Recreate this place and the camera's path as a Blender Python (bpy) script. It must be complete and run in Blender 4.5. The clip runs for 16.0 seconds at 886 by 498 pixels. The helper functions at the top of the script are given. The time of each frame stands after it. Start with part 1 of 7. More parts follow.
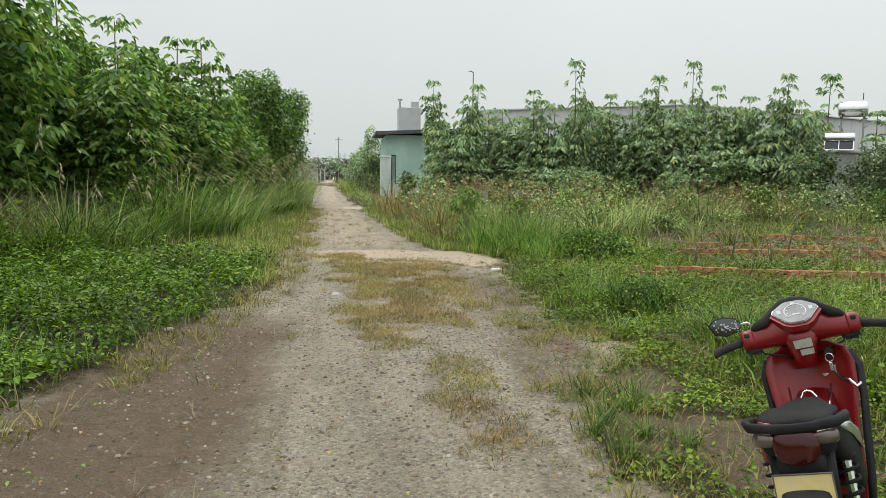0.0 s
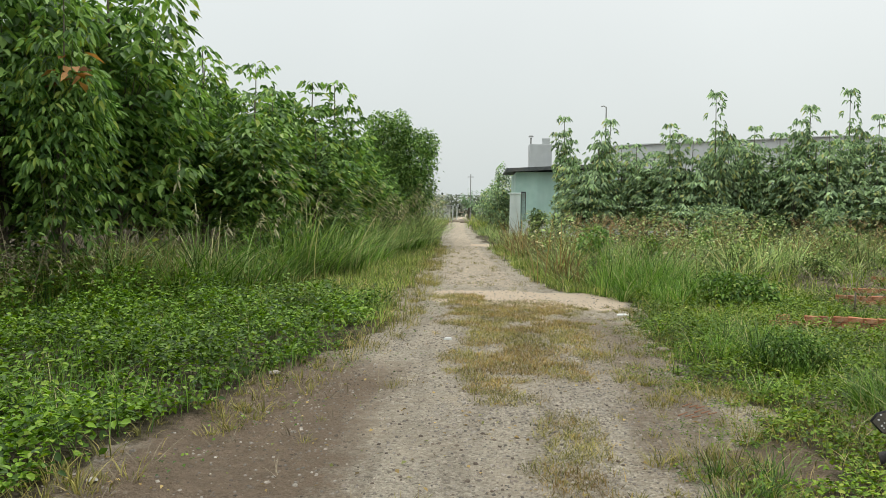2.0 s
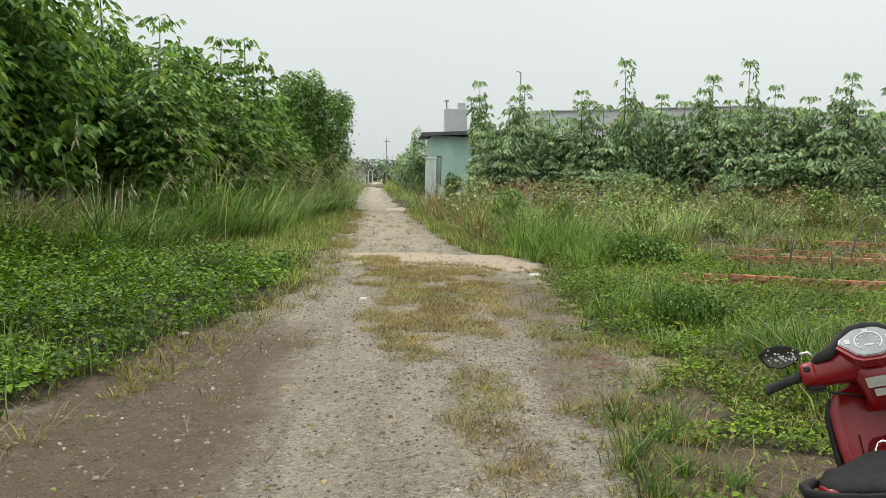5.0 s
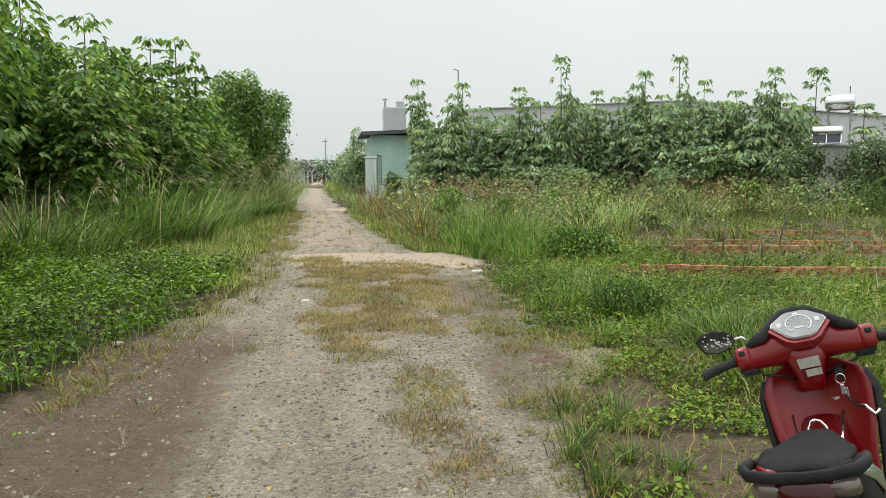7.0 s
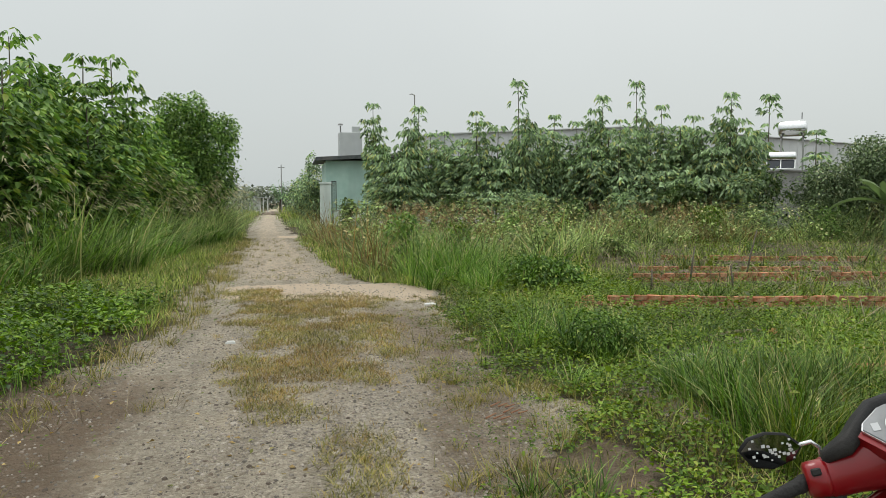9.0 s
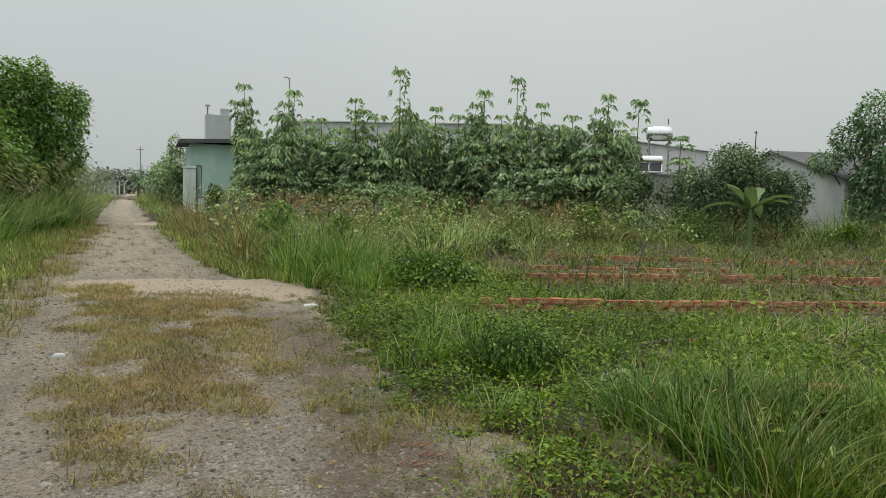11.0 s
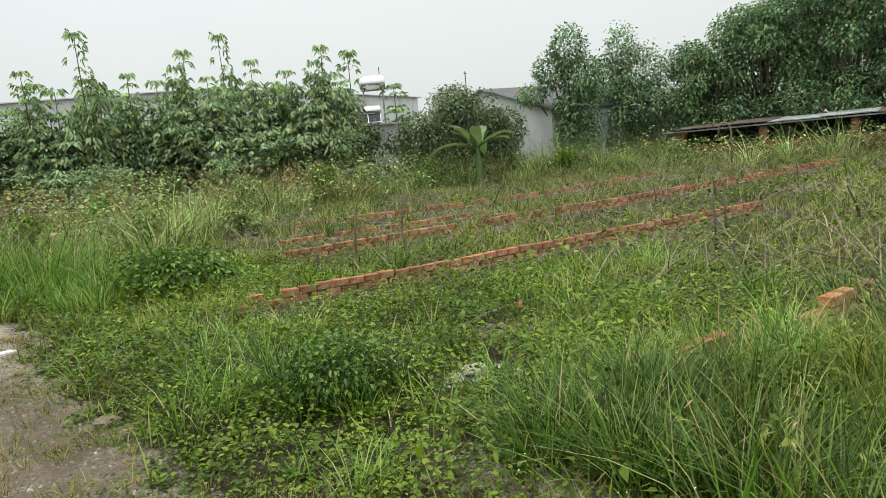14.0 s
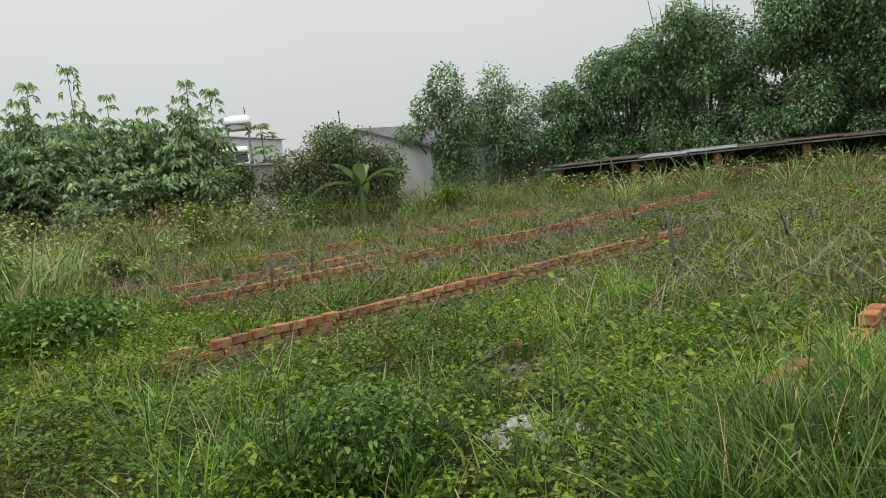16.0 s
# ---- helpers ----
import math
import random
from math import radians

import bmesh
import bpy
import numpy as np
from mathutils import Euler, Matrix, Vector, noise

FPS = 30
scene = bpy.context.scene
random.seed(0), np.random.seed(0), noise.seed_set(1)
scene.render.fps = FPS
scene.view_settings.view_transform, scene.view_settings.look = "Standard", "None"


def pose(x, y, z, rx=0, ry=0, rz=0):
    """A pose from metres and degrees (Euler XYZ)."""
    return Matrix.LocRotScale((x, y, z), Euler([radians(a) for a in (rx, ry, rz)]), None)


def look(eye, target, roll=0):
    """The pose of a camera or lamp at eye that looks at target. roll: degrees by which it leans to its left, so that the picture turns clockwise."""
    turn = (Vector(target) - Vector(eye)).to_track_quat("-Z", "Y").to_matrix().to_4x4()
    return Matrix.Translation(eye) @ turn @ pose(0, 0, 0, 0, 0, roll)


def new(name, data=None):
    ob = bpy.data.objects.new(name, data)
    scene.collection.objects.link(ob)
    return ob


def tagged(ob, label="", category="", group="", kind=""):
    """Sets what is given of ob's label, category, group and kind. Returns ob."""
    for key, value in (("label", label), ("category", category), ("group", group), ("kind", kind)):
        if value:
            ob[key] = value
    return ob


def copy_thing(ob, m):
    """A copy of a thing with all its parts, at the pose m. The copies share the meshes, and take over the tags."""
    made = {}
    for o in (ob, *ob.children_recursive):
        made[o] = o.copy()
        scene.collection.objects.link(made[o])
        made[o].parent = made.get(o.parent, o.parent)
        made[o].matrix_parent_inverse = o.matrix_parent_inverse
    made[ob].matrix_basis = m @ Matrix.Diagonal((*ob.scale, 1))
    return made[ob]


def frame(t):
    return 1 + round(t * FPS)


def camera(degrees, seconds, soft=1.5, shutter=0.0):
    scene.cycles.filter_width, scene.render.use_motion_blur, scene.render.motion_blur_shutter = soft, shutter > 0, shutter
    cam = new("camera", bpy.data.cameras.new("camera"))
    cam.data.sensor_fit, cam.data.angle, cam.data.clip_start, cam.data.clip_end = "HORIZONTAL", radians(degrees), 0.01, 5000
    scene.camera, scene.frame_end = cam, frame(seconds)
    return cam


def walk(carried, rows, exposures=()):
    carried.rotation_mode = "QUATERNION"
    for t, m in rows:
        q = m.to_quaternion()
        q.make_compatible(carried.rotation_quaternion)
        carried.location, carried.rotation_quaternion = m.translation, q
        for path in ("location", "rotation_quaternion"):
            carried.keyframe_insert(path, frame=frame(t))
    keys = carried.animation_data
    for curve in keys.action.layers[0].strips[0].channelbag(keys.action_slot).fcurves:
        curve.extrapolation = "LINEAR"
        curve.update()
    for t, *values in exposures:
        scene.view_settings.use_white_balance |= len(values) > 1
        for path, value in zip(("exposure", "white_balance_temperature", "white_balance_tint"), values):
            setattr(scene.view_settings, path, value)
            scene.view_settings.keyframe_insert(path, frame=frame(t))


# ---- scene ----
cam = camera(62.4, 16.0, 0.5)
PATH = [
    (0, (0.117, 0.3, 1.602), (0.384, 2.272, 1.401), 0.9),
    (0.2, (0.153, 0.364, 1.608), (0.325, 2.349, 1.435), 1.4),
    (0.5, (0.208, 0.461, 1.618), (0.205, 2.453, 1.436), 0.1),
    (0.7, (0.24, 0.522, 1.625), (0.217, 2.514, 1.449), 0.0),
    (1, (0.289, 0.614, 1.635), (0.199, 2.607, 1.499), 2.0),
    (1.5, (0.296, 0.708, 1.638), (0.198, 2.703, 1.526), 2.0),
    (2, (0.357, 0.76, 1.653), (0.263, 2.755, 1.545), 0.8),
    (2.2, (0.346, 0.762, 1.653), (0.207, 2.755, 1.562), 0.8),
    (2.5, (0.329, 0.764, 1.652), (0.116, 2.75, 1.566), 0.6),
    (2.7, (0.34, 0.769, 1.647), (0.111, 2.754, 1.561), 0.3),
    (3, (0.356, 0.776, 1.64), (0.285, 2.771, 1.534), 0.5),
    (3.2, (0.354, 0.794, 1.618), (0.381, 2.788, 1.464), 0.7),
    (3.5, (0.352, 0.821, 1.584), (0.466, 2.809, 1.405), 1.5),
    (3.7, (0.348, 0.789, 1.588), (0.425, 2.777, 1.384), 1.3),
    (5.8, (0.376, 0.749, 1.583), (0.576, 2.731, 1.402), 0.5),
    (6, (0.376, 0.75, 1.584), (0.593, 2.731, 1.417), 0.2),
    (6.5, (0.376, 0.753, 1.583), (0.648, 2.728, 1.418), -0.0),
    (6.7, (0.378, 0.762, 1.58), (0.651, 2.737, 1.416), -0.2),
    (7, (0.38, 0.776, 1.576), (0.672, 2.744, 1.376), -0.0),
    (7.2, (0.41, 0.83, 1.567), (0.748, 2.787, 1.334), 0.3),
    (7.5, (0.455, 0.91, 1.553), (0.81, 2.865, 1.325), 0.2),
    (7.7, (0.523, 1.003, 1.561), (0.901, 2.961, 1.411), -0.5),
    (8, (0.624, 1.143, 1.574), (1.02, 3.099, 1.447), -0.4),
    (8.2, (0.635, 1.265, 1.569), (1.007, 3.226, 1.445), 0.2),
    (10.3, (0.786, 2.601, 1.513), (1.408, 4.498, 1.405), 1.9),
    (10.5, (0.764, 2.728, 1.512), (1.455, 4.604, 1.473), 2.7),
    (10.7, (0.759, 2.833, 1.501), (1.518, 4.682, 1.433), 3.0),
    (11, (0.751, 2.991, 1.484), (1.489, 4.844, 1.343), 1.9),
    (11.2, (0.805, 3.081, 1.491), (1.52, 4.945, 1.364), 0.5),
    (11.5, (0.887, 3.217, 1.502), (1.645, 5.068, 1.485), -1.0),
    (11.7, (0.935, 3.28, 1.497), (1.729, 5.115, 1.512), -0.7),
    (12, (1.008, 3.374, 1.49), (1.939, 5.143, 1.432), -0.5),
    (12.2, (1.042, 3.502, 1.473), (2.122, 5.184, 1.388), -0.2),
    (12.5, (1.094, 3.694, 1.447), (2.387, 5.216, 1.346), -1.2),
    (12.7, (1.13, 3.85, 1.454), (2.548, 5.248, 1.264), -1.3),
    (13, (1.184, 4.084, 1.465), (2.69, 5.371, 1.187), -0.2),
    (13.2, (1.197, 4.225, 1.472), (2.712, 5.513, 1.261), -2.1),
    (13.5, (1.217, 4.436, 1.482), (2.64, 5.825, 1.262), -6.5),
    (13.7, (1.206, 4.572, 1.492), (2.553, 6.02, 1.194), -5.9),
    (14, (1.189, 4.775, 1.508), (2.538, 6.227, 1.237), -5.4),
    (14.2, (1.151, 4.938, 1.474), (2.563, 6.341, 1.281), -4.7),
    (14.5, (1.093, 5.183, 1.423), (2.432, 6.647, 1.166), -5.3),
    (14.7, (1.121, 5.321, 1.413), (2.409, 6.842, 1.247), -4.8),
    (15, (1.164, 5.527, 1.398), (2.4, 7.093, 1.251), -6.0),
    (15.2, (1.169, 5.655, 1.388), (2.44, 7.19, 1.213), -6.4),
    (15.5, (1.177, 5.848, 1.373), (2.563, 7.279, 1.193), -6.7),
    (15.7, (1.196, 5.977, 1.377), (2.673, 7.318, 1.237), -6.2),
    (16, (1.224, 6.17, 1.382), (2.839, 7.335, 1.191), -6.1),
]
walk(cam, [(t, look(eye, target, roll)) for t, eye, target, roll in PATH],
     exposures=[(0.0, 0.22), (0.6, 0.28), (1.5, 0.28), (3.5, 0.27), (7.0, 0.33), (8.2, 0.16), (10.3, -0.08), (11.0, -0.18), (11.5, -0.22), (12.0, -0.24), (12.5, -0.14), (13.0, 0.22), (13.5, 0.08), (14.0, 0.36), (14.6, 0.1), (15.2, 0.1), (16.0, 0.04)])

# ---- world, sun, exposure ----
world = bpy.data.worlds.new("overcast")
scene.world = world
world.use_nodes = True
wn, wl = world.node_tree.nodes, world.node_tree.links
wn.clear()
sky = wn.new("ShaderNodeTexSky")
sky.sky_type = "NISHITA"
sky.sun_disc = False
sky.sun_elevation, sky.sun_rotation = radians(58), radians(40)
sky.air_density, sky.dust_density, sky.ozone_density = 1.0, 6.0, 1.0
# the cloud layer: an overcast dome, brighter overhead than at the horizon
sep = wn.new("ShaderNodeSeparateXYZ")
ramp = wn.new("ShaderNodeValToRGB")
ramp.color_ramp.elements[0].position, ramp.color_ramp.elements[0].color = 0.0, (5.3, 5.75, 5.7, 1)
ramp.color_ramp.elements[1].position, ramp.color_ramp.elements[1].color = 1.0, (13.5, 14.0, 13.8, 1)
mid = ramp.color_ramp.elements.new(0.3)
mid.color = (6.4, 6.75, 6.65, 1)
cloud = wn.new("ShaderNodeTexNoise")
cloud.inputs["Scale"].default_value, cloud.inputs["Detail"].default_value = 2.2, 4
tex = wn.new("ShaderNodeTexCoord")
cmul = wn.new("ShaderNodeMapRange")
cmul.inputs["To Min"].default_value, cmul.inputs["To Max"].default_value = 0.93, 1.07
mulc = wn.new("ShaderNodeMixRGB")
mulc.blend_type, mulc.inputs[0].default_value = "MULTIPLY", 1.0
mixs = wn.new("ShaderNodeMixRGB")
mixs.inputs[0].default_value = 0.9
bg = wn.new("ShaderNodeBackground")
bg.inputs["Strength"].default_value = 0.11
wout = wn.new("ShaderNodeOutputWorld")
wl.new(tex.outputs["Generated"], sep.inputs[0])
wl.new(sep.outputs["Z"], ramp.inputs[0])
wl.new(tex.outputs["Generated"], cloud.inputs["Vector"])
wl.new(cloud.outputs["Fac"], cmul.inputs["Value"])
wl.new(ramp.outputs[0], mulc.inputs[1])
wl.new(cmul.outputs[0], mulc.inputs[2])
wl.new(sky.outputs[0], mixs.inputs[1])
wl.new(mulc.outputs[0], mixs.inputs[2])
wl.new(mixs.outputs[0], bg.inputs[0])
wl.new(bg.outputs[0], wout.inputs[0])

sun = new("sun", bpy.data.lights.new("sun", "SUN"))
sun.data.energy, sun.data.angle, sun.data.color = 1.0, radians(25), (1.0, 0.96, 0.9)
sun.matrix_world = look((0, 0, 30), (9, -14, 0))

# ---- materials ----
def nodes_of(name):
    m = bpy.data.materials.new(name)
    m.use_nodes = True
    nt = m.node_tree
    return m, nt.nodes, nt.links, nt.nodes["Principled BSDF"]


def rgba(c):
    return (c[0], c[1], c[2], 1.0)


def surface(name, c1, c2, scale=6.0, stain=None, stain_scale=0.8, rough=0.8, metal=0.0, bump=0.3, bump_scale=80.0,
            island=0.0, coat=0.0, vary=0.0, streak=False):
    """Two scales of colour variation, fine relief, and wear."""
    m, n, l, b = nodes_of(name)
    tc = n.new("ShaderNodeTexCoord")
    n1 = n.new("ShaderNodeTexNoise")
    n1.inputs["Scale"].default_value, n1.inputs["Detail"].default_value = scale, 7
    r = n.new("ShaderNodeValToRGB")
    r.color_ramp.elements[0].position, r.color_ramp.elements[1].position = 0.32, 0.68
    r.color_ramp.elements[0].color, r.color_ramp.elements[1].color = rgba(c1), rgba(c2)
    l.new(tc.outputs["Object"], n1.inputs["Vector"])
    l.new(n1.outputs["Fac"], r.inputs[0])
    col = r.outputs[0]
    if stain:
        n2 = n.new("ShaderNodeTexNoise")
        n2.inputs["Scale"].default_value, n2.inputs["Detail"].default_value = stain_scale, 5
        mp = n.new("ShaderNodeMapping")
        mp.inputs["Scale"].default_value = (1, 1, 0.15 if streak else 1)
        l.new(tc.outputs["Object"], mp.inputs[0])
        l.new(mp.outputs[0], n2.inputs["Vector"])
        r2 = n.new("ShaderNodeMapRange")
        r2.inputs["From Min"].default_value, r2.inputs["From Max"].default_value = 0.48, 0.75
        l.new(n2.outputs["Fac"], r2.inputs["Value"])
        mx = n.new("ShaderNodeMixRGB")
        l.new(r2.outputs[0], mx.inputs[0])
        l.new(col, mx.inputs[1])
        mx.inputs[2].default_value = rgba(stain)
        col = mx.outputs[0]
    if island or vary:
        h = n.new("ShaderNodeHueSaturation")
        mr = n.new("ShaderNodeMapRange")
        if island:
            g = n.new("ShaderNodeNewGeometry")
            l.new(g.outputs["Random Per Island"], mr.inputs["Value"])
        else:
            g = n.new("ShaderNodeObjectInfo")
            l.new(g.outputs["Random"], mr.inputs["Value"])
        k = island or vary
        mr.inputs["To Min"].default_value, mr.inputs["To Max"].default_value = 1 - k, 1 + k
        l.new(mr.outputs[0], h.inputs["Value"])
        l.new(col, h.inputs["Color"])
        col = h.outputs[0]
    l.new(col, b.inputs["Base Color"])
    b.inputs["Roughness"].default_value, b.inputs["Metallic"].default_value = rough, metal
    b.inputs["Coat Weight"].default_value = coat
    if bump:
        n3 = n.new("ShaderNodeTexNoise")
        n3.inputs["Scale"].default_value, n3.inputs["Detail"].default_value = bump_scale, 4
        bp = n.new("ShaderNodeBump")
        bp.inputs["Strength"].default_value, bp.inputs["Distance"].default_value = bump, 0.02
        l.new(tc.outputs["Object"], n3.inputs["Vector"])
        l.new(n3.outputs["Fac"], bp.inputs["Height"])
        l.new(bp.outputs[0], b.inputs["Normal"])
    return m


def foliage(name, c1, c2, c3=None, through_light=0.3, rough=0.45, patch=0.6, rare=0.06):
    """Leaves: each its own tone round c1 to c2, spread wider for shade and highlights, a few of them c3; patches of the
    stand differ; light passes through.
    """
    m, n, l, b = nodes_of(name)
    g = n.new("ShaderNodeNewGeometry")
    tc = n.new("ShaderNodeTexCoord")
    r = n.new("ShaderNodeValToRGB")
    e = r.color_ramp.elements
    # past c1 and c2: leaf shadows and highlights deepened in the colour
    dim, bright = [0.5 * a for a in c1], [1.22 * b for b in c2]
    e[0].color, e[1].color = rgba(dim), rgba(bright)
    e[1].position = 1 - 2 * rare
    half = e.new(0.42)
    half.color = rgba([0.62 * a + 0.38 * b for a, b in zip(c1, c2)])
    if c3:
        x = e.new(1 - rare)
        x.color = rgba(c3)
    nz = n.new("ShaderNodeTexNoise")
    nz.inputs["Scale"].default_value, nz.inputs["Detail"].default_value = patch, 3
    l.new(tc.outputs["Object"], nz.inputs["Vector"])
    mr = n.new("ShaderNodeMapRange")
    mr.inputs["From Min"].default_value, mr.inputs["From Max"].default_value = 0.3, 0.7
    mr.inputs["To Min"].default_value, mr.inputs["To Max"].default_value = 0.65, 1.35
    h = n.new("ShaderNodeHueSaturation")
    l.new(g.outputs["Random Per Island"], r.inputs[0])
    l.new(nz.outputs["Fac"], mr.inputs["Value"])
    l.new(mr.outputs[0], h.inputs["Value"])
    l.new(r.outputs[0], h.inputs["Color"])
    l.new(h.outputs[0], b.inputs["Base Color"])
    b.inputs["Roughness"].default_value = max(rough, 0.5)
    b.inputs["Specular IOR Level"].default_value = 0.27
    tr = n.new("ShaderNodeBsdfTranslucent")
    hs = n.new("ShaderNodeHueSaturation")
    hs.inputs["Saturation"].default_value, hs.inputs["Value"].default_value = 1.15, 1.3
    l.new(h.outputs[0], hs.inputs["Color"])
    l.new(hs.outputs[0], tr.inputs["Color"])
    mx = n.new("ShaderNodeMixShader")
    mx.inputs[0].default_value = 0.72 * through_light
    l.new(b.outputs[0], mx.inputs[1])
    l.new(tr.outputs[0], mx.inputs[2])
    l.new(mx.outputs[0], n["Material Output"].inputs["Surface"])
    return m


def ground_material():
    """Bare earth, gravel, brown mud and pale sand, blended by the sheet's own masks with ragged borders."""
    m, n, l, b = nodes_of("ground_earth")
    tc = n.new("ShaderNodeTexCoord")
    at = n.new("ShaderNodeAttribute")
    at.attribute_name = "soil"
    sp = n.new("ShaderNodeSeparateColor")
    l.new(at.outputs["Color"], sp.inputs[0])

    def noise_at(s, d=6, rough=0.6):
        k = n.new("ShaderNodeTexNoise")
        k.inputs["Scale"].default_value, k.inputs["Detail"].default_value, k.inputs["Roughness"].default_value = s, d, rough
        l.new(tc.outputs["Object"], k.inputs["Vector"])
        return k.outputs["Fac"]

    def ramp_of(fac, stops):
        r = n.new("ShaderNodeValToRGB")
        e = r.color_ramp.elements
        e[0].position, e[0].color = stops[0][0], rgba(stops[0][1])
        e[1].position, e[1].color = stops[-1][0], rgba(stops[-1][1])
        for p, c in stops[1:-1]:
            q = e.new(p)
            q.color = rgba(c)
        l.new(fac, r.inputs[0])
        return r.outputs[0]

    def mix(fac, a, c):
        k = n.new("ShaderNodeMixRGB")
        l.new(fac, k.inputs[0])
        l.new(a, k.inputs[1])
        l.new(c, k.inputs[2])
        return k.outputs[0]

    def ragged(mask, grain, lo=0.35, hi=0.65, amount=0.5):
        a = n.new("ShaderNodeMath")
        a.operation = "SUBTRACT"
        l.new(grain, a.inputs[0])
        a.inputs[1].default_value = 0.5
        k = n.new("ShaderNodeMath")
        k.operation = "MULTIPLY_ADD"
        l.new(a.outputs[0], k.inputs[0])
        k.inputs[1].default_value = amount * 2
        l.new(mask, k.inputs[2])
        r = n.new("ShaderNodeMapRange")
        r.inputs["From Min"].default_value, r.inputs["From Max"].default_value = lo, hi
        l.new(k.outputs[0], r.inputs["Value"])
        return r.outputs[0]

    broad, fine, grit = noise_at(1.1), noise_at(9.0), noise_at(70.0, 5, 0.7)
    vor = n.new("ShaderNodeTexVoronoi")
    vor.inputs["Scale"].default_value = 48.0
    l.new(tc.outputs["Object"], vor.inputs["Vector"])
    vor2 = n.new("ShaderNodeTexVoronoi")
    vor2.inputs["Scale"].default_value = 21.0
    l.new(tc.outputs["Object"], vor2.inputs["Vector"])
    under = ramp_of(fine, [(0.3, (0.068, 0.056, 0.033)), (0.5, (0.115, 0.096, 0.06)), (0.7, (0.17, 0.142, 0.094))])
    stone_tone = n.new("ShaderNodeSeparateColor")
    l.new(vor.outputs["Color"], stone_tone.inputs[0])
    gravel1 = ramp_of(stone_tone.outputs[0], [(0.0, (0.12, 0.1, 0.078)), (0.2, (0.36, 0.315, 0.25)), (0.75, (0.57, 0.505, 0.40)), (1.0, (0.82, 0.74, 0.61))])
    gravel2 = ramp_of(grit, [(0.32, (0.19, 0.16, 0.125)), (0.48, (0.49, 0.43, 0.335)), (0.75, (0.73, 0.65, 0.525))])
    gravel = mix(fine, gravel1, gravel2)
    dust = ramp_of(broad, [(0.3, (0.40, 0.33, 0.238)), (0.7, (0.54, 0.45, 0.33))])
    dusty = n.new("ShaderNodeMapRange")
    dusty.inputs["From Min"].default_value, dusty.inputs["From Max"].default_value, dusty.inputs["To Max"].default_value = 0.45, 0.7, 0.55
    l.new(broad, dusty.inputs["Value"])
    gravel = mix(dusty.outputs[0], gravel, dust)
    # long wheel streaks along the track
    mp = n.new("ShaderNodeMapping")
    mp.inputs["Scale"].default_value = (1.9, 0.3, 1.0)
    l.new(tc.outputs["Object"], mp.inputs[0])
    tr = n.new("ShaderNodeTexNoise")
    tr.inputs["Scale"].default_value, tr.inputs["Detail"].default_value, tr.inputs["Distortion"].default_value = 1.3, 6, 0.6
    l.new(mp.outputs[0], tr.inputs["Vector"])
    worn = ramp_of(tr.outputs["Fac"], [(0.38, (0.55, 0.53, 0.5)), (0.52, (1.0, 1.0, 1.0)), (0.68, (1.25, 1.23, 1.18))])
    mw = n.new("ShaderNodeMixRGB")
    mw.blend_type, mw.inputs[0].default_value = "MULTIPLY", 0.4
    l.new(gravel, mw.inputs[1])
    l.new(worn, mw.inputs[2])
    gravel = mw.outputs[0]
    mud = ramp_of(grit, [(0.25, (0.15, 0.11, 0.074)), (0.5, (0.272, 0.203, 0.138)), (0.78, (0.40, 0.315, 0.225))])
    wet = ramp_of(fine, [(0.35, (0.135, 0.100, 0.070)), (0.7, (0.285, 0.216, 0.155))])
    mud = mix(broad, mud, wet)
    sand = ramp_of(grit, [(0.2, (0.6, 0.48, 0.345)), (0.5, (0.76, 0.62, 0.465)), (0.8, (0.84, 0.72, 0.57))])
    col = mix(ragged(sp.outputs[0], fine), under, gravel)
    col = mix(ragged(sp.outputs[1], fine, 0.25, 0.8), col, mud)
    col = mix(ragged(sp.outputs[2], fine, 0.4, 0.62), col, sand)
    l.new(col, b.inputs["Base Color"])
    b.inputs["Roughness"].default_value = 0.93
    b.inputs["Specular IOR Level"].default_value = 0.2
    # relief: stones of two sizes and grit
    s1 = n.new("ShaderNodeMath")
    s1.operation = "MULTIPLY_ADD"
    l.new(vor.outputs["Distance"], s1.inputs[0])
    s1.inputs[1].default_value = -0.9
    l.new(grit, s1.inputs[2])
    s2 = n.new("ShaderNodeMath")
    s2.operation = "MULTIPLY_ADD"
    l.new(vor2.outputs["Distance"], s2.inputs[0])
    s2.inputs[1].default_value = -0.7
    l.new(s1.outputs[0], s2.inputs[2])
    bp = n.new("ShaderNodeBump")
    bp.inputs["Strength"].default_value, bp.inputs["Distance"].default_value = 1.0, 0.045
    l.new(s2.outputs[0], bp.inputs["Height"])
    l.new(bp.outputs[0], b.inputs["Normal"])
    return m


def plain(name, c, rough=0.5, metal=0.0, coat=0.0, alpha=None, glass=False):
    m, n, l, b = nodes_of(name)
    b.inputs["Base Color"].default_value = rgba(c)
    b.inputs["Roughness"].default_value, b.inputs["Metallic"].default_value, b.inputs["Coat Weight"].default_value = rough, metal, coat
    if glass:
        b.inputs["Transmission Weight"].default_value, b.inputs["IOR"].default_value = 1.0, 1.45
    return m


